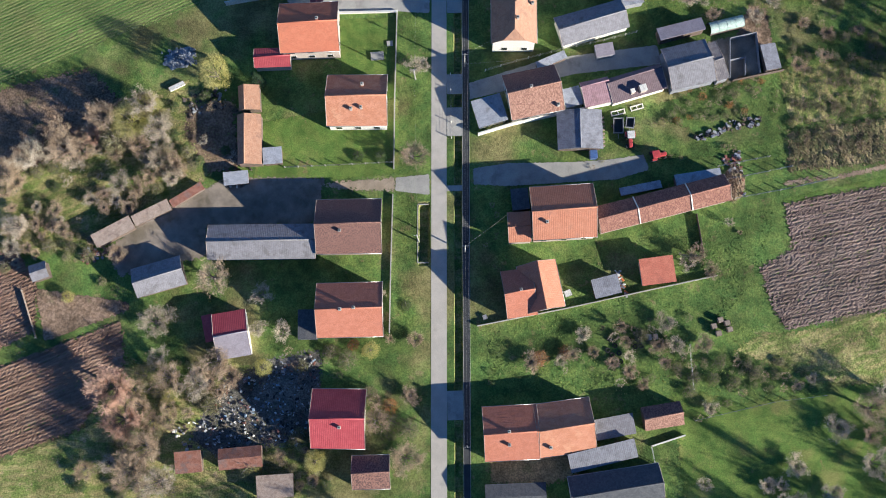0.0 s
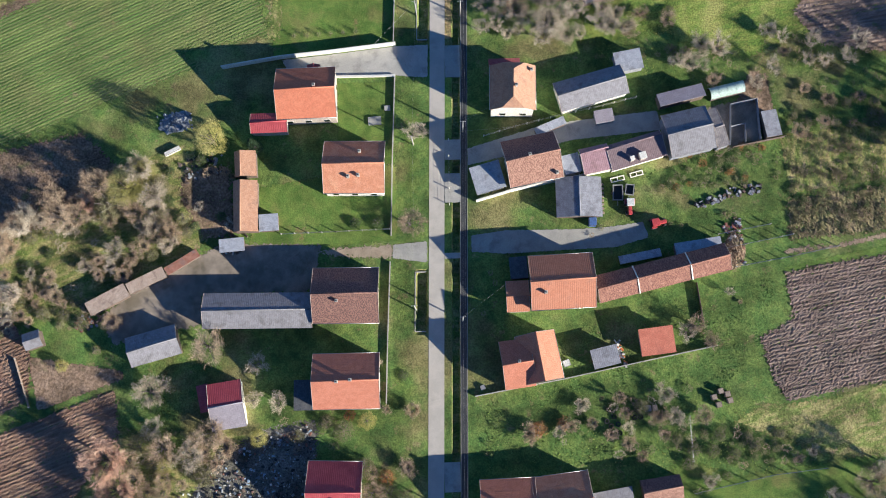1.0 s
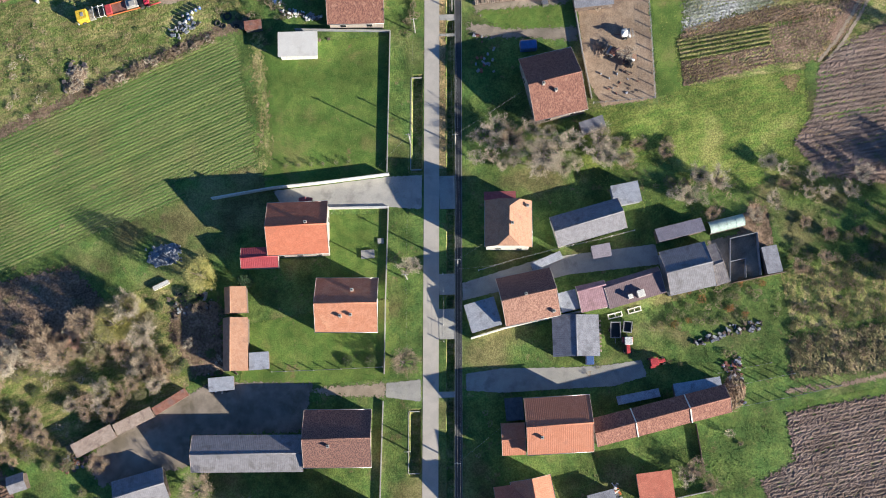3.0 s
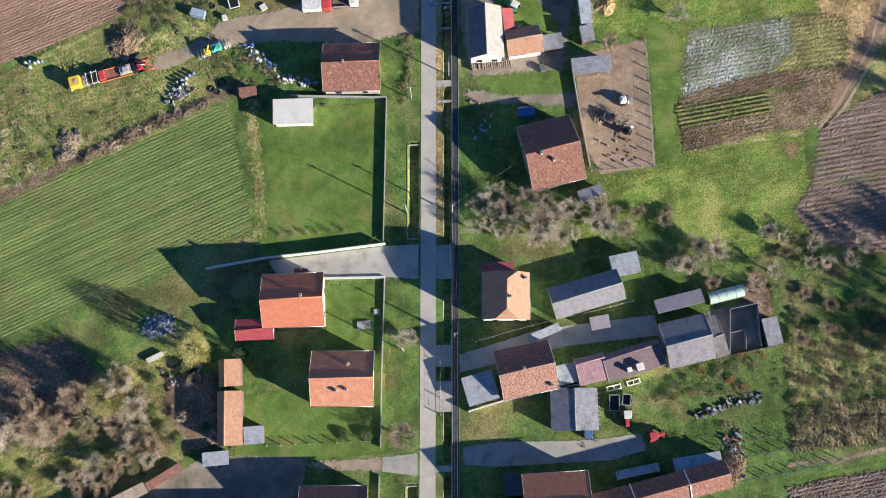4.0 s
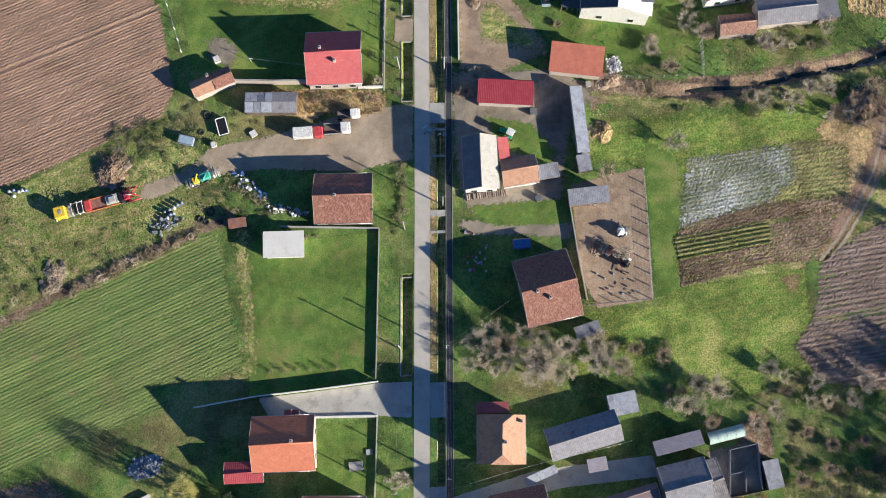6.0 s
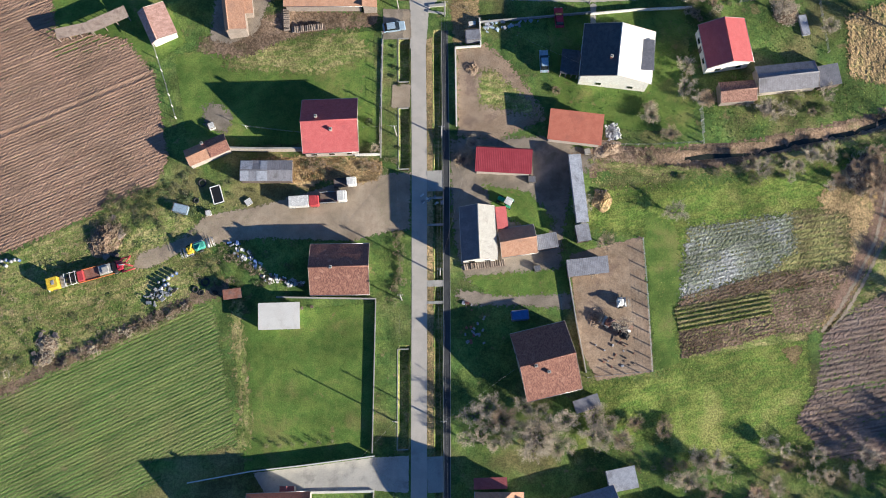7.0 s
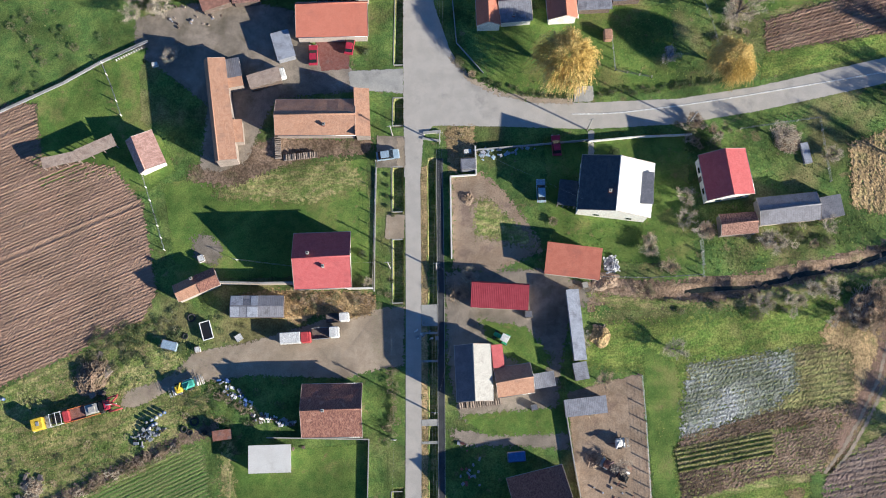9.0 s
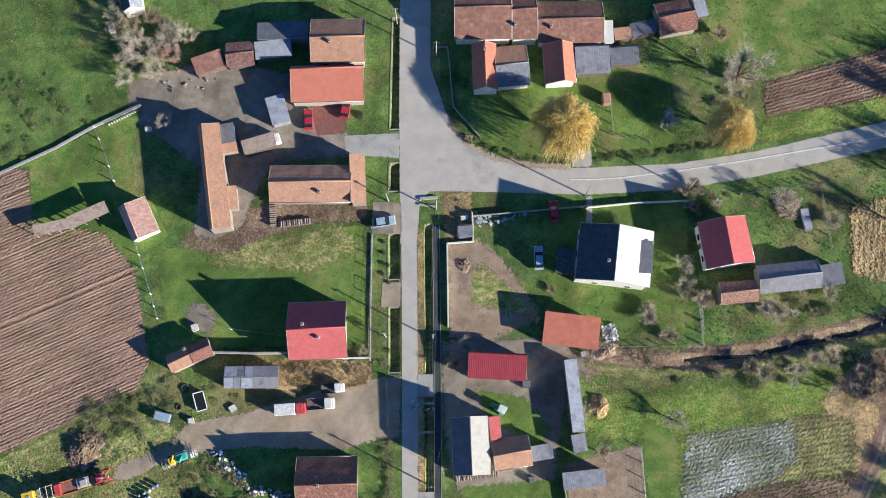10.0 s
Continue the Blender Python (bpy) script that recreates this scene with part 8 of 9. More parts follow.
junk(19.0, 96.1, 3.3, 1.9, 1.6, 3, "paint_blue", "blue covered trailer behind the house", "trailer", "trailer")
cart("dark open trailer with pale metal sides", 32.9, 39.7, 1.8, 3.0, 1.15, -2, "paint_black", "paint_grey")
cart("small open trailer with pale rim behind the tractor", 35.2, 40.2, 1.5, 2.1, 1.05, -8, "paint_black", "paint_grey")
junk(27.8, 34.2, 1.5, 1.7, 1.2, 0, "paint_blue", "blue box beside the shed", "box", "box")
junk(-45.1, 118.6, 1.7, 2.9, 1.3, 75, "paint_skyblue", "old car body with a grey roof", "wreck", "scrap")
junk(-38.2, 121.2, 1.9, 3.4, 0.9, 15, "paint_black", "dark trailer bed with a white frame", "trailer", "trailer", rim="paint_white")
junk(-39.9, 117.7, 1.0, 1.0, 0.8, 10, "paint_white", "white appliance lying in the grass", "appliance", "scrap")
junk(-32.2, 119.7, 1.3, 1.2, 0.4, 30, "paint_white", "white sheet lying in the grass", "sheet", "scrap")
junk(48.5, 0.5, 1.0, 1.0, 0.9, 12, "wood_pale", "open orange-brown wooden crate in the meadow", "crate", "crate")
junk(49.3, -0.9, 1.0, 1.0, 0.9, 12, "wood_pale", "open orange-brown wooden crate in the meadow", "crate", "crate")
junk(51.0, 1.0, 1.0, 1.0, 0.9, 12, "wood_pale", "open orange-brown wooden crate in the meadow", "crate", "crate")
junk(51.4, -0.2, 1.0, 1.0, 0.9, 12, "wood_pale", "open orange-brown wooden crate in the meadow", "crate", "crate")
junk(49.8, 1.6, 1.0, 1.0, 0.9, 12, "wood_pale", "open orange-brown wooden crate in the meadow", "crate", "crate")
junk(36.2, -1.2, 1.2, 1.2, 0.7, 5, "concrete", "pale concrete well ring box", "well", "well")
junk(37.5, -1.1, 0.8, 1.0, 0.5, 5, "wood_pale", "pale crate beside the well", "crate", "crate")
junk(-13.3, 55.6, 2.5, 1.6, 0.35, 3, "concrete", "grey concrete slab table on the lawn", "well_cover", "slab")
junk(-10.8, 58.1, 1.1, 1.0, 0.25, 3, "concrete", "grey metal cover on the lawn", "well_cover", "slab")
junk(40.8, 177.6, 1.6, 2.2, 1.7, 0, "tile_pale", "orange kiosk-like hut beside the path", "hut", "shed")
junk(12.1, 151.8, 3.0, 2.3, 1.9, 2, "corr_grey", "small shed with grey corrugated top", "shed", "shed")
junk(12.1, 154.6, 1.5, 0.9, 0.8, 5, "paint_white", "white plastic tank beside the shed", "tank", "tank")
junk(78.1, 152.4, 1.6, 4.2, 0.6, 8, "asb_light", "blue-white tarpaulin bundle on the grass", "tarpaulin", "tarpaulin")
junk(53.0, 173.8, 1.4, 2.6, 0.7, 5, "tarp_blue", "grey tarpaulin bundle on the grass", "tarpaulin", "tarpaulin")
junk(-39.4, 135.0, 1.2, 1.3, 0.9, 20, "paint_white", "white box beside the outhouse", "box", "box")
junk(-48.9, 174.2, 1.2, 0.9, 0.8, 10, "paint_white", "white box beside the farm", "box", "box")
junk(-56.5, 194.9, 1.2, 1.1, 0.8, 10, "paint_white", "white box behind the trees", "box", "box")
junk(22.7, 105.0, 1.2, 1.1, 1.0, 10, "steel", "white cage beside the old house", "cage", "scrap")
junk(22.5, 122.4, 1.4, 1.3, 0.9, 0, "steel", "grey trough beside the red-roofed barn", "trough", "trough")
junk(33.5, 127.7, 1.1, 1.1, 0.7, 10, "concrete", "pale box beside the pen", "well", "well")
junk(21.6, 7.6, 1.3, 1.2, 0.5, 20, "paint_white", "white garden bench beside the house", "bench", "bench")
junk(5.8, 3.6, 0.8, 0.8, 0.5, 20, "stone", "round white stone in the garden", "stone", "stone")
junk(-52.6, 50.8, 3.2, 0.8, 0.7, 25, "paint_white", "white board leaning by the fence", "boat", "scrap")
harvester("white farm machine in the sandy pen", 38.3, 98.0, 5, 'paint_white', 'paint_grey', L=1.9)
harvester("dark machine in the sandy pen", 38.5, 92.2, 60, 'paint_black', 'rust', L=2.4)
harvester("rusty harrow in the sandy pen", 35.3, 94.4, 150, 'rust', 'paint_grey', L=1.8)
tyre(-41.2, 123.8, 0.85)
tyre(-43.8, 121.4, 0.65)
tyre(-42.3, 120.3, 0.6)
tyre(-40.4, 104.4, 0.9)
tyre(-42.3, 103.0, 0.7)
tyre(-41.2, 102.4, 0.6)
tyre(-38.6, 102.2, 0.6)
tyre(29.1, -1.3, 0.5)
tyre(28.5, -3.3, 0.5)
tyre(29.9, -2.5, 0.5)
tyre(30.6, -3.9, 0.5)
tyre(32.5, -1.4, 0.5)
tyre(34.2, -1.4, 0.5)
tyre(33.7, -2.8, 0.5)
tyre(34.8, -2.7, 0.5)
tyre(30.8, -5.5, 0.5)
tyre(29.3, -4.2, 0.5)
drum(-79.1, 109.5, "paint_grey")
drum(-78.2, 109.7, "paint_blue")
drum(-77.3, 109.4, "paint_grey")
drum(-76.6, 109.7, "paint_white")
drum(-75.8, 109.6, "paint_blue")
drum(-78.2, 108.6, "paint_white")
drum(-49.1, 104.5, "paint_black")
drum(-48.2, 104.9, "paint_blue")
drum(-47.4, 105.3, "paint_white")
drum(-48.0, 104.0, "paint_blue")
drum(-46.7, 105.8, "paint_blue")
drum(-45.9, 106.2, "paint_blue")
drum(-48.6, 103.4, "paint_white")
drum(-47.4, 104.2, "paint_grey")
scrap_heap("strewn scrap and rubbish in the yard", [(-44.1, -7.2), (-34.5, -3.9), (-26.0, -2.0), (-25.1, -8.9), (-27.8, -19.2), (-35.7, -17.9), (-43.0, -19.7), (-48.3, -16.5)], 55, 41, ('paint_grey', 'tarp_blue', 'rust', 'paint_black', 'wood', 'rubber', 'paint_skyblue'), (0.15, 0.7))
scrap_heap("pale plastic and metal rubbish in the yard", [(-44.1, -7.2), (-34.5, -3.9), (-26.0, -2.0), (-25.1, -8.9), (-27.8, -19.2), (-35.7, -17.9), (-43.0, -19.7), (-48.3, -16.5)], 40, 141, ('paint_white', 'stone'), (0.12, 0.5))
scrap_heap("strewn scrap behind the sheds", [(-53.5, -15.3), (-47.2, -13.4), (-43.0, -18.7), (-50.4, -19.5)], 12, 42, ('paint_grey', 'paint_white', 'wood'))
scrap_heap("heap of blue plastic and scrap", [(-55.9, 58.1), (-49.2, 58.7), (-48.6, 55.2), (-54.2, 54.5)], 26, 43, ('tarp_blue', 'tarp_blue', 'paint_grey'))
scrap_heap("scrap timber beside the dark yard", [(-51.9, 48.9), (-43.0, 50.9), (-42.0, 46.3), (-49.7, 44.3)], 20, 44, ('wood', 'paint_grey', 'rubber'))
scrap_heap("heap of scrap metal and boards in the weeds", [(47.1, 36.9), (54.4, 40.0), (60.5, 40.7), (60.9, 39.2), (54.3, 38.1), (48.7, 36.1)], 18, 45, ('paint_grey', 'stone', 'wood', 'paint_black'))
scrap_heap("pile of old bricks and rubble", [(52.2, 32.8), (56.1, 33.8), (56.3, 25.4), (54.1, 25.0), (53.6, 29.4)], 26, 46, ('brick', 'stone', 'wood'))
scrap_heap("heap of white field stones", [(37.3, 133.0), (39.7, 133.4), (40.4, 130.3), (37.6, 129.8)], 60, 47, ('stone', 'paint_white'), (0.2, 0.55))
scrap_heap("split firewood beside the heap", [(34.3, 120.0), (36.7, 120.2), (37.2, 117.4), (34.7, 116.6)], 16, 48, ('wood_pale', 'wood'), (0.3, 0.7))
scrap_heap("earth heap with logs and branches", [(-61.2, 116.8), (-56.8, 117.8), (-56.0, 111.3), (-59.4, 108.8), (-62.2, 111.7)], 8, 49, ('wood', 'wood_pale'), (0.4, 1.8))
scrap_heap("blue scrap and plastic beside the track", [(-36.3, 112.0), (-34.7, 112.2), (-29.4, 107.8), (-30.1, 106.3), (-34.7, 109.1)], 12, 50, ('tarp_blue', 'paint_blue', 'paint_white'))
scrap_heap("scrap metal in the weeds", [(-53.0, 101.3), (-48.9, 103.9), (-45.6, 103.3), (-49.9, 99.8)], 18, 51, ('paint_grey', 'tarp_blue', 'rubber'))
scrap_heap("scrap along the garden edge", [(-30.3, 106.1), (-21.6, 103.8), (-22.1, 102.7), (-30.3, 104.1)], 16, 52, ('paint_grey', 'paint_white', 'wood'))
scrap_heap("timber and rubble in the sandy pen", [(32.1, 90.8), (38.7, 90.6), (41.7, 87.1), (40.5, 85.5), (32.9, 85.2)], 6, 53, ('wood', 'rust', 'stone'), (0.2, 0.6))
scrap_heap("branches and rubbish behind the field", [(-72.3, 96.8), (-67.3, 94.9), (-67.8, 91.0), (-73.2, 88.9)], 8, 54, ('wood', 'bark'), (0.3, 1.2))
scrap_heap("roof tiles and rubble beside the sheds", [(-70.1, 19.3), (-64.7, 19.2), (-66.8, 17.0), (-71.1, 16.1)], 14, 55, ('stone', 'wood', 'rust'))
scrap_heap("loose planks and sheets beside the carport", [(-43.6, 33.9), (-38.1, 34.0), (-38.7, 30.4), (-43.0, 30.3)], 10, 56, ('paint_white', 'wood', 'paint_grey'))
lying_gate("white wooden gate lying in the grass", 33.1, 42.5, 2.6, 1.0, 12)
lying_gate("white wooden gate lying beside the barn wall", 36.8, 43.4, 2.4, 1.0, 14)
for k in range(8):
    stack = thing("board_stack", "short stack of pale boards against the shed", "boards", pose(29.75 + 0.02 * k, 36.0 + 0.78 * k, 0, 0, 0, 4 + 5 * ((k * 7) % 5 - 2)), "board stacks along the shed")
    for q in range(3):
        part("board", box("board", "wood_pale", -0.5 + 0.06 * q, -0.2, 0.125 * q, 0.5 - 0.05 * q, 0.2, 0.125 * q + 0.12, 0.01), stack)
scrap_heap("scrap under the mottled roof", [(-47.3, 186.9), (-34.0, 186.0), (-38.4, 182.0), (-46.1, 181.6)], 7, 58, ('wood_pale', 'wood', 'stone'), (0.2, 0.7))
scrap_heap("clutter beside the corrugated sheds", [(30.4, 11.6), (32.0, 11.7), (32.8, 6.7), (31.2, 7.2)], 8, 59, ('paint_white', 'paint_orange', 'paint_grey'))
scrap_heap("clutter along the farm drive", [(0.5, 120.2), (5.9, 119.5), (5.3, 118.1), (0.9, 118.7)], 5, 60, ('paint_white', 'paint_grey'))
scrap_heap("pale concrete debris beside the wall", [(13.3, 155.4), (17.9, 155.3), (26.8, 155.1), (14.5, 152.8)], 16, 61, ('paint_skyblue', 'asb_light'), (0.3, 1.0))
scrap_heap("faded bathtub and crates among the drums", [(-22.5, 98.5), (-20.2, 99.0), (-20.2, 100.7), (-21.9, 100.8)], 3, 62, ('wood',))
scrap_heap("pallets and bricks in the shade", [(8.1, 99.1), (12.5, 99.0), (12.1, 90.9), (8.3, 91.1)], 6, 63, ('paint_grey', 'brick', 'asb_light'))
mound("brown heap of earth and rotten wood", -59.4, 113.4, 3.0, 1.3, "soil", "mound", long=1.25, rot=55)
mound("heap of cut branches at the field edge", -69.9, 93.4, 1.6, 0.7, "bark", "mound", long=1.3, rot=-20)
mound("brushwood heap at the field edge", -70.6, 90.7, 1.3, 0.6, "bark", "mound", long=1.5, rot=20)
mound("orange-brown heap of sawdust and earth", 35.9, 118.0, 2.1, 1.0, "straw", "mound")
mound("heap of pale field stones", 38.7, 131.5, 1.5, 0.8, "stone", "mound")
mound("heap covered with blue-grey plastic film", -52.3, 56.6, 2.1, 0.7, "tarp_blue", "mound", long=1.5, rot=20)
mound("large heap of dark brushwood", 87.5, 121.9, 3.6, 1.3, "bark", "mound", long=1.3, rot=60)
mound("heap of excavated sandy earth", 37.5, 128.3, 1.8, 0.8, "sand", "mound", long=1.6, rot=10)
mound("heap of excavated earth on the plot", 11.6, 145.4, 1.6, 0.5, "sand", "mound")
mound("manure heap in the sandy pen", 33.4, 95.2, 2.0, 0.6, "sand", "mound")
mound("manure heap beside the farm pen", 54.5, 27.6, 2.0, 0.9, "soil", "mound", long=1.8, rot=80)
mound("brushwood heap in the garden", 74.8, 155.1, 2.6, 0.9, "bark", "mound")
woodpile("long stack of split firewood beside the house", 12.9, 106.0, 8, 5)
woodpile("stack of split firewood beside the farmhouse", -20.2, 154.6, 6.6, 5)
woodpile("stack of split firewood at the farmhouse gable", -24.7, 156.8, 5, 92)
woodpile("stack of firewood beside the brick shed", 36.4, 145.6, 3, 0)


def polytunnel(label, x, y, L, r, rot):
    """A half-round film tunnel on hoops."""
    ob = thing("polytunnel", label, "polytunnel", pose(x, y, 0, 0, 0, rot))
    v, f = [], []
    for i in range(13):
        for k in range(9):
            a = math.pi * k / 8
            v.append((-L / 2 + L * i / 12, r * math.cos(a), 0.9 + r * math.sin(a) * (1.0 if i % 2 else 0.97)))
    for i in range(12):
        for k in range(8):
            f.append((9 * i + k, 9 * i + 9 + k, 9 * i + 10 + k, 9 * i + 1 + k))
    part("film", mesh_of("film", v, f, "tunnel_film", True), ob)
    for i in range(0, 13, 3):
        hoop = [tube_data((-L / 2 + L * i / 12, (r + 0.02) * math.cos(math.pi * k / 8), 0.9 + (r + 0.02) * math.sin(math.pi * k / 8)), (-L / 2 + L * i / 12, (r + 0.02) * math.cos(math.pi * (k + 1) / 8), 0.9 + (r + 0.02) * math.sin(math.pi * (k + 1) / 8)), 0.03, 0.03, 4) for k in range(8)]
        part("hoop", joined("hoop", "tunnel_film", hoop), ob)
    for s in (-1, 1):
        part("side_wall", box("side_wall", "wood", -L / 2, s * r - 0.06, -0.1, L / 2, s * r + 0.06, 0.9), ob)
    return ob


polytunnel("pale green film tunnel behind the hall", 55.03, 59.25, 6.8, 1.15, 12)


def tufts(name, label, pts, n, material, seed, w0, w1, h0, h1, avoid=(), rows=None):
    """Grass tufts strewn inside an outline: small tilted blades in one mesh."""
    rnd = random.Random(seed)
    xs, ys = [p[0] for p in pts], [p[1] for p in pts]
    v, f, k, tries = [], [], 0, 0
    while k < n and tries < 8 * n:
        tries += 1
        x, y = rnd.uniform(min(xs), max(xs)), rnd.uniform(min(ys), max(ys))
        if rows:
            ca, sa = math.cos(radians(rows[0])), math.sin(radians(rows[0]))
            u, w = x * ca + y * sa, -x * sa + y * ca
            w = (math.floor(w / rows[1]) + rnd.gauss(0.5, 0.1)) * rows[1]
            x, y = u * ca - w * sa, u * sa + w * ca
        if not inside(x, y, pts) or any(inside(x, y, q) for q in avoid):
            continue
        if noise.noise((x * 0.12, y * 0.12, seed)) + 0.5 * noise.noise((x * 0.5, y * 0.5, seed + 3)) < rnd.uniform(-0.7, 0.35):
            continue
        k += 1
        w, h, a = rnd.uniform(w0, w1), rnd.uniform(h0, h1), rnd.uniform(0, math.tau)
        b = len(v)
        dx, dy = rnd.uniform(-0.6, 0.6) * w, rnd.uniform(-0.6, 0.6) * w
        for q in range(4):
            e = a + q * math.tau / 4 + rnd.uniform(-0.4, 0.4)
            s = w * rnd.uniform(0.6, 1.2)
            v.append((x + s * math.cos(e), y + s * math.sin(e), -0.12))
        v.append((x + dx, y + dy, h))
        f += [(b, b + 1, b + 4), (b + 1, b + 2, b + 4), (b + 2, b + 3, b + 4), (b + 3, b, b + 4)]
    ob = new(name, mesh_of(name, v, f, material))
    return tagged(ob, label, "grass", kind="stuff")


SCRAP_LANE = [(-55.5, 106.5), (-53.5, 111), (-45, 113.8), (-40.4, 118), (-28, 120), (-28, 111), (-43, 110), (-51, 106.4)]
MEADOW_E = [(40, 62), (110, 66), (110, 125), (60, 122), (36, 121), (30, 112), (45, 110), (45, 84), (30, 84), (27, 70)]
PLOTS_E = [[(48, 86), (52, 112), (84, 116), (83, 105), (75, 90)], [(74, 70), (76, 92), (110, 99), (110, 60)]]
tufts("grass_tufts", "rough yellow-green grass tufts in the meadow", MEADOW_E, 36400, "meadow", 1, 0.04, 0.13, 0.04, 0.13, PLOTS_E)
tufts("grass_clumps", "clumps of rough grass in the meadow", MEADOW_E, 4030, "meadow", 21, 0.16, 0.42, 0.02, 0.12, PLOTS_E)
tufts("grass_clumps", "clumps of tall weeds on the scrap plot", [(-110, 96), (-74.9, 112.0), (-48, 124), (-30, 118), (-45, 112), (-34, 102), (-44, 100), (-65, 91), (-86, 81), (-120, 67)], 3224, "weeds", 22, 0.16, 0.42, 0.02, 0.12, [SCRAP_LANE])
tufts("grass_clumps", "clumps of green weeds on the scrap plot", [(-90, 102), (-74.9, 111.0), (-48, 123), (-36, 119), (-45, 113), (-36, 104), (-44, 100), (-65, 91), (-90, 82)], 2232, "grass", 23, 0.18, 0.45, 0.05, 0.2, [SCRAP_LANE])
tufts("grass_clumps", "clumps of weeds below the fields", [(-110, -30), (-85, -20.5), (-68, -14), (-62, -2), (-45, -3), (-28, -5), (-28, -45), (-110, -45)], 2604, "weeds", 24, 0.16, 0.42, 0.02, 0.12)
tufts("grass_clumps", "clumps of rough grass under the bushes", [(-90, 18), (-66, 20), (-48, 31), (-40, 40), (-50, 52), (-64, 48), (-71, 38), (-90, 34)], 1612, "weeds", 25, 0.16, 0.42, 0.02, 0.12)
tufts("grass_clumps", "clumps of rough grass in the orchard", [(14, -10), (30, 0), (48, 3), (58, -1), (82, 2), (110, 4), (110, -14), (70, -14), (44, -14)], 2604, "meadow", 26, 0.16, 0.42, 0.02, 0.12)
tufts("grass_clumps", "clumps of weeds beside the barns", [(38, 43), (58, 49), (66, 55), (72, 70), (110, 62), (110, 48), (66, 30), (52, 34)], 2976, "grass", 27, 0.16, 0.42, 0.02, 0.12)
tufts("grass_clumps", "clumps of rough green grass behind the farm", [(-110, 158), (-90, 161.5), (-77, 167.2), (-60, 176), (-50, 182), (-48, 205), (-110, 205)], 3224, "grass", 28, 0.16, 0.42, 0.02, 0.12)
tufts("grass_clumps", "clumps of rough grass along the creek", [(34, 121), (60, 121.5), (88, 126), (110, 134), (110, 131), (88, 127.2), (60, 123.2), (34, 124)], 1100, "weeds", 29, 0.16, 0.42, 0.02, 0.12)
tufts("grass_clumps", "clumps of rough grass in the northern gardens", [(56, 137), (86, 139), (110, 146), (110, 136), (60, 129)], 930, "meadow", 30, 0.16, 0.42, 0.02, 0.12)
tufts("grass_tufts", "tall weeds and dry grass clumps", [(-110, 96), (-74.9, 112.0), (-48, 124), (-30, 118), (-34, 102), (-44, 100), (-65, 91), (-86, 81), (-120, 67)], 18200, "weeds", 2, 0.04, 0.13, 0.04, 0.2)
tufts("grass_tufts", "tall weeds below the fields", [(-110, -30), (-85, -20.5), (-68, -14), (-62, -2), (-45, -3), (-28, -5), (-28, -45), (-110, -45)], 18200, "weeds", 3, 0.04, 0.13, 0.04, 0.2)
tufts("grass_tufts", "rough weeds under the bushes", [(-90, 18), (-66, 20), (-48, 31), (-40, 40), (-50, 52), (-64, 48), (-71, 38), (-90, 34)], 11700, "weeds", 4, 0.04, 0.13, 0.04, 0.2)
tufts("grass_tufts", "rough yellowed grass beside the ploughed field", [(40, -10), (50, 0), (58, 10), (58, -1), (63, -1.5), (82, 2), (110, 4), (110, -45), (40, -45)], 23400, "meadow", 5, 0.04, 0.13, 0.04, 0.13)
tufts("grass_tufts", "green grass tufts in the gardens", [(6, -12), (40, -10), (58, 10), (62, 22), (56, 22), (30, 16), (6, 10)], 6000, "grass", 6, 0.1, 0.3, 0.06, 0.18)
tufts("grass_tufts", "tall weeds beside the barns", [(38, 43), (58, 49), (66, 55), (72, 70), (110, 62), (110, 48), (66, 30), (52, 30), (30, 36)], 20800, "grass", 7, 0.04, 0.13, 0.04, 0.2)
tufts("grass_tufts", "rough weeds behind the farm", [(-110, 168), (-78, 168), (-52, 177), (-48, 205), (-110, 205)], 15600, "grass", 8, 0.04, 0.13, 0.04, 0.13)
tufts("grass_tufts", "grass tufts in the northern gardens", [(30, 157), (54, 157), (92, 164), (110, 168), (110, 138), (60, 129), (30, 131)], 6000, "grass", 9, 0.1, 0.32, 0.06, 0.22)
tufts("grass_tufts", "grass tufts beyond the side road", [(17, 168), (54, 166), (110, 177), (110, 215), (54, 215), (52, 184)], 6000, "meadow", 10, 0.1, 0.32, 0.06, 0.22)
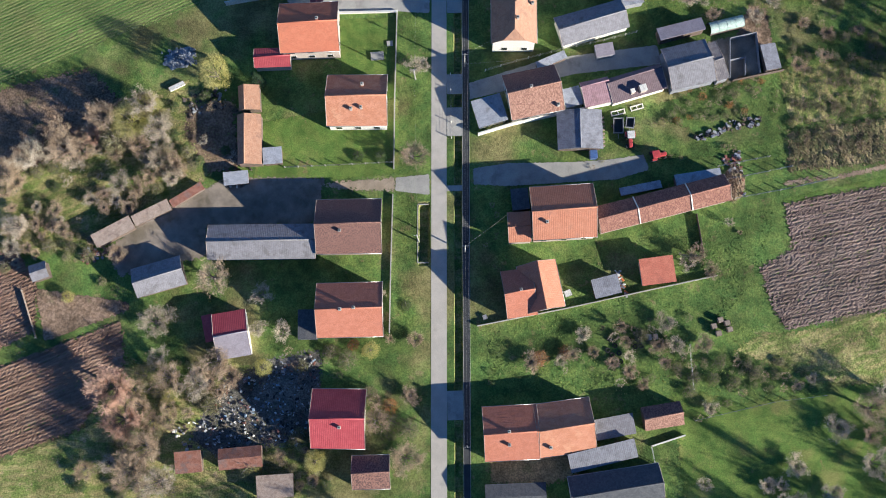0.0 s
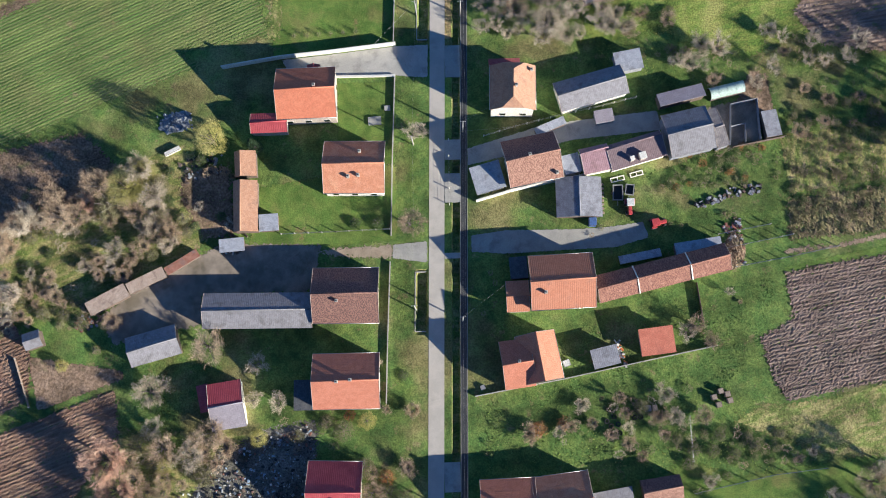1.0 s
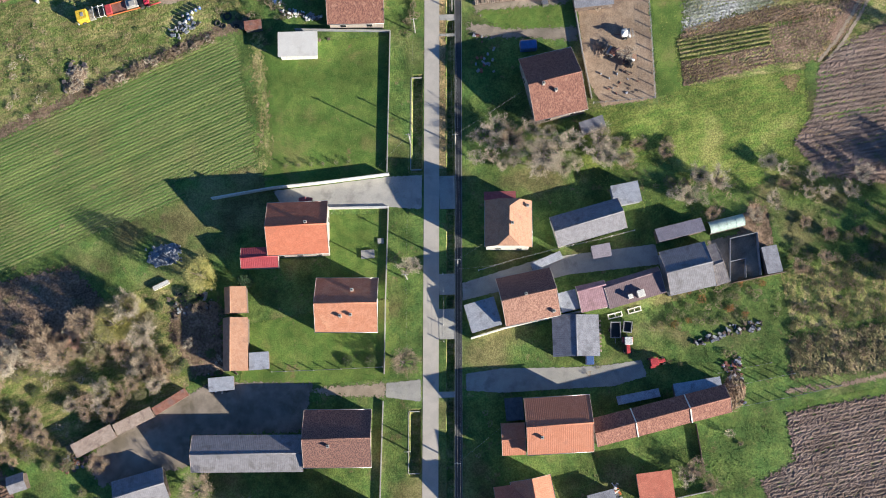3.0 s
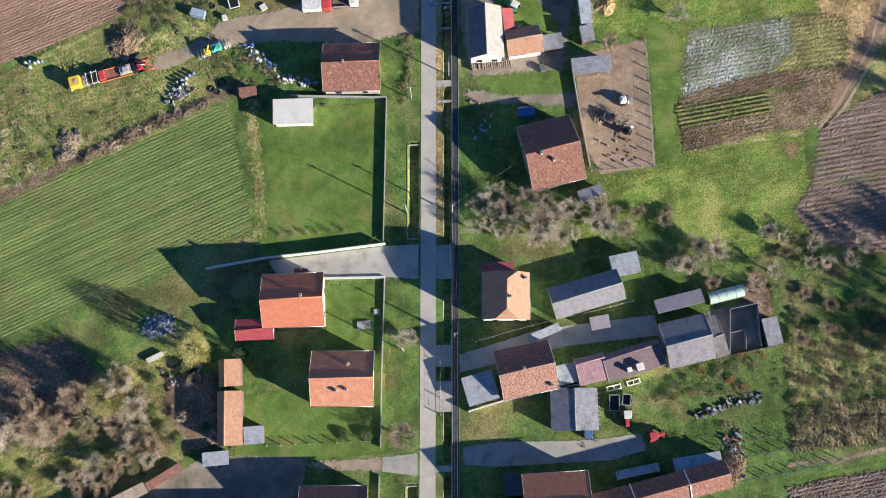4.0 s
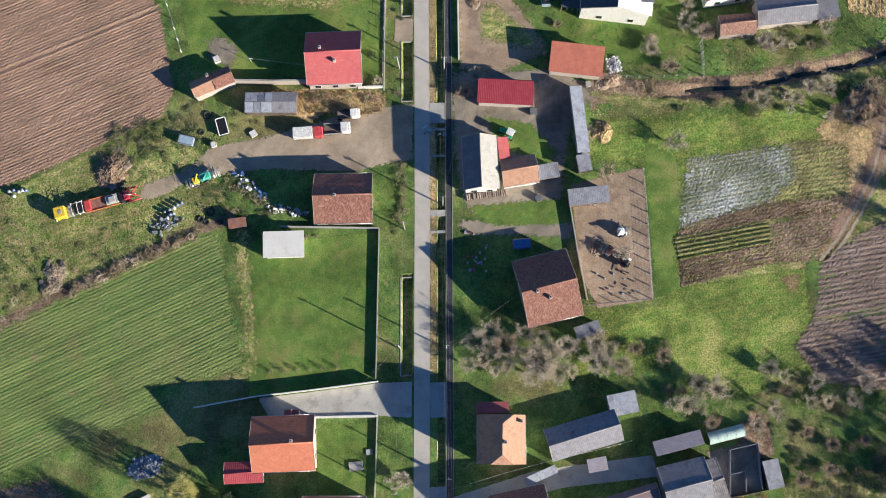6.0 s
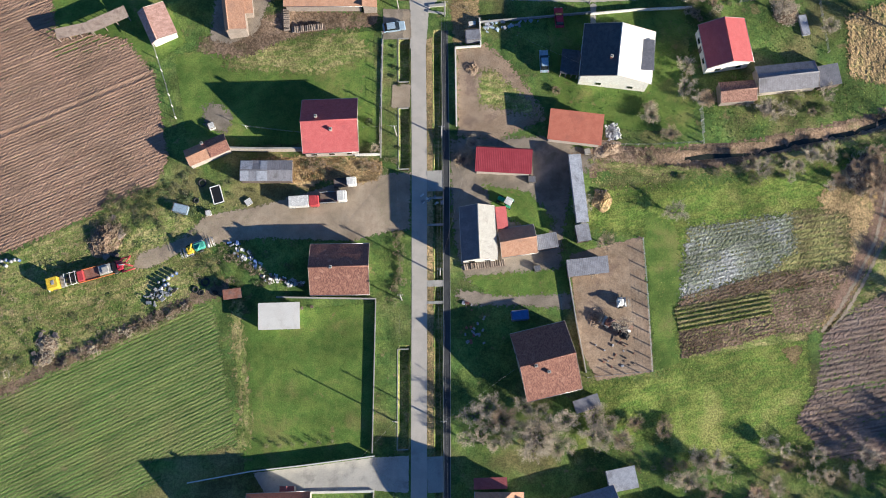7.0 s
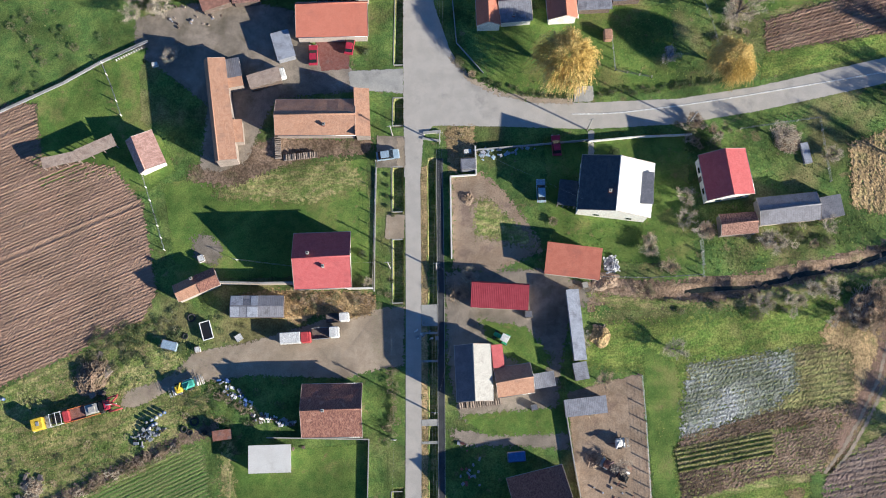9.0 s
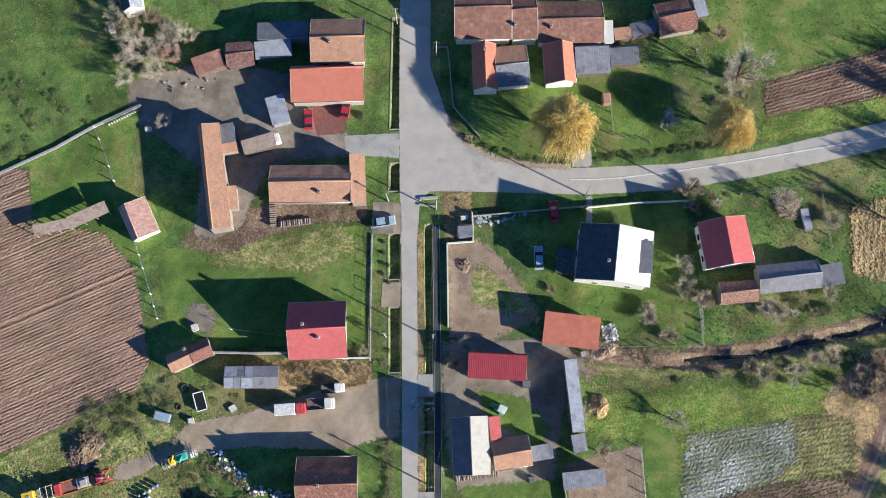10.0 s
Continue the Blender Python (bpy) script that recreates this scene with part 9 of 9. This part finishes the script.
tufts("grass_tufts", "short grass tufts in the paddock", [(-33.5, 98), (-8.6, 99.5), (-9.2, 71.8), (-33, 69.5)], 13000, "lawn", 11, 0.04, 0.13, 0.04, 0.13)
tufts("grass_tufts", "crop plants standing in rows", [(-95, 54), (-85.4, 80), (-64.6, 89.7), (-43.4, 99), (-38.9, 99.5), (-36.6, 85.8), (-34.2, 73.7), (-52.0, 71.1), (-64.9, 62), (-84.3, 54.4)], 38000, "lawn", 12, 0.05, 0.15, 0.04, 0.13, (), (23, 0.68))
tufts("grass_tufts", "dry grass on the road verges", along(70, 152, 1.55, 8) + list(reversed(along(70, 152, 2.8, 8))), 1600, "weeds", 13, 0.08, 0.22, 0.05, 0.2)
tufts("grass_tufts", "grass on the western verge", along(-40, 150, -8, 10) + list(reversed(along(-40, 150, -4.4, 10))), 13000, "lawn", 14, 0.04, 0.13, 0.04, 0.13)
tufts("withered_weeds", "tall tan withered weeds below the wall", [(-25, 128.3), (-6.3, 127.2), (-6.9, 123.5), (-11.9, 122.6), (-17.5, 123.6), (-24.2, 123.2)], 2600, "straw", 15, 0.06, 0.18, 0.1, 0.4)
tufts("withered_weeds", "dead plants between the garden plots", [(48.9, 96.8), (50.1, 98.9), (66.9, 102.8), (82.4, 103.8), (81.6, 100.6), (66.7, 99.6)], 2200, "straw", 16, 0.05, 0.15, 0.1, 0.3)
tufts("garden_plants", "rows of leftover green garden plants", [(48.3, 96.6), (66.6, 99.2), (66.8, 95.1), (49.1, 92.1)], 2200, "meadow", 17, 0.1, 0.25, 0.15, 0.4, (), (9, 0.85))
tufts("withered_weeds", "withered plants on the garden plot", [(49.0, 92.3), (66.8, 94.9), (67.2, 91.1), (49.2, 87.2)], 1800, "straw", 18, 0.05, 0.15, 0.08, 0.28)


dormer = thing("roof_dormer", "flat dark grey dormer on the roof slope painted white for glint", "dormer", pose(44.6, 144.95, 5.0, 0, 0, -5))
part("cheek", box("cheek", "plaster_white", -1.75, -2.9, 0, 1.75, 2.9, 1.35, 0.03), dormer)
part("flat_roof", box("flat_roof", "asb_dark", -1.95, -3.1, 1.35, 1.95, 3.1, 1.5, 0.03), dormer)
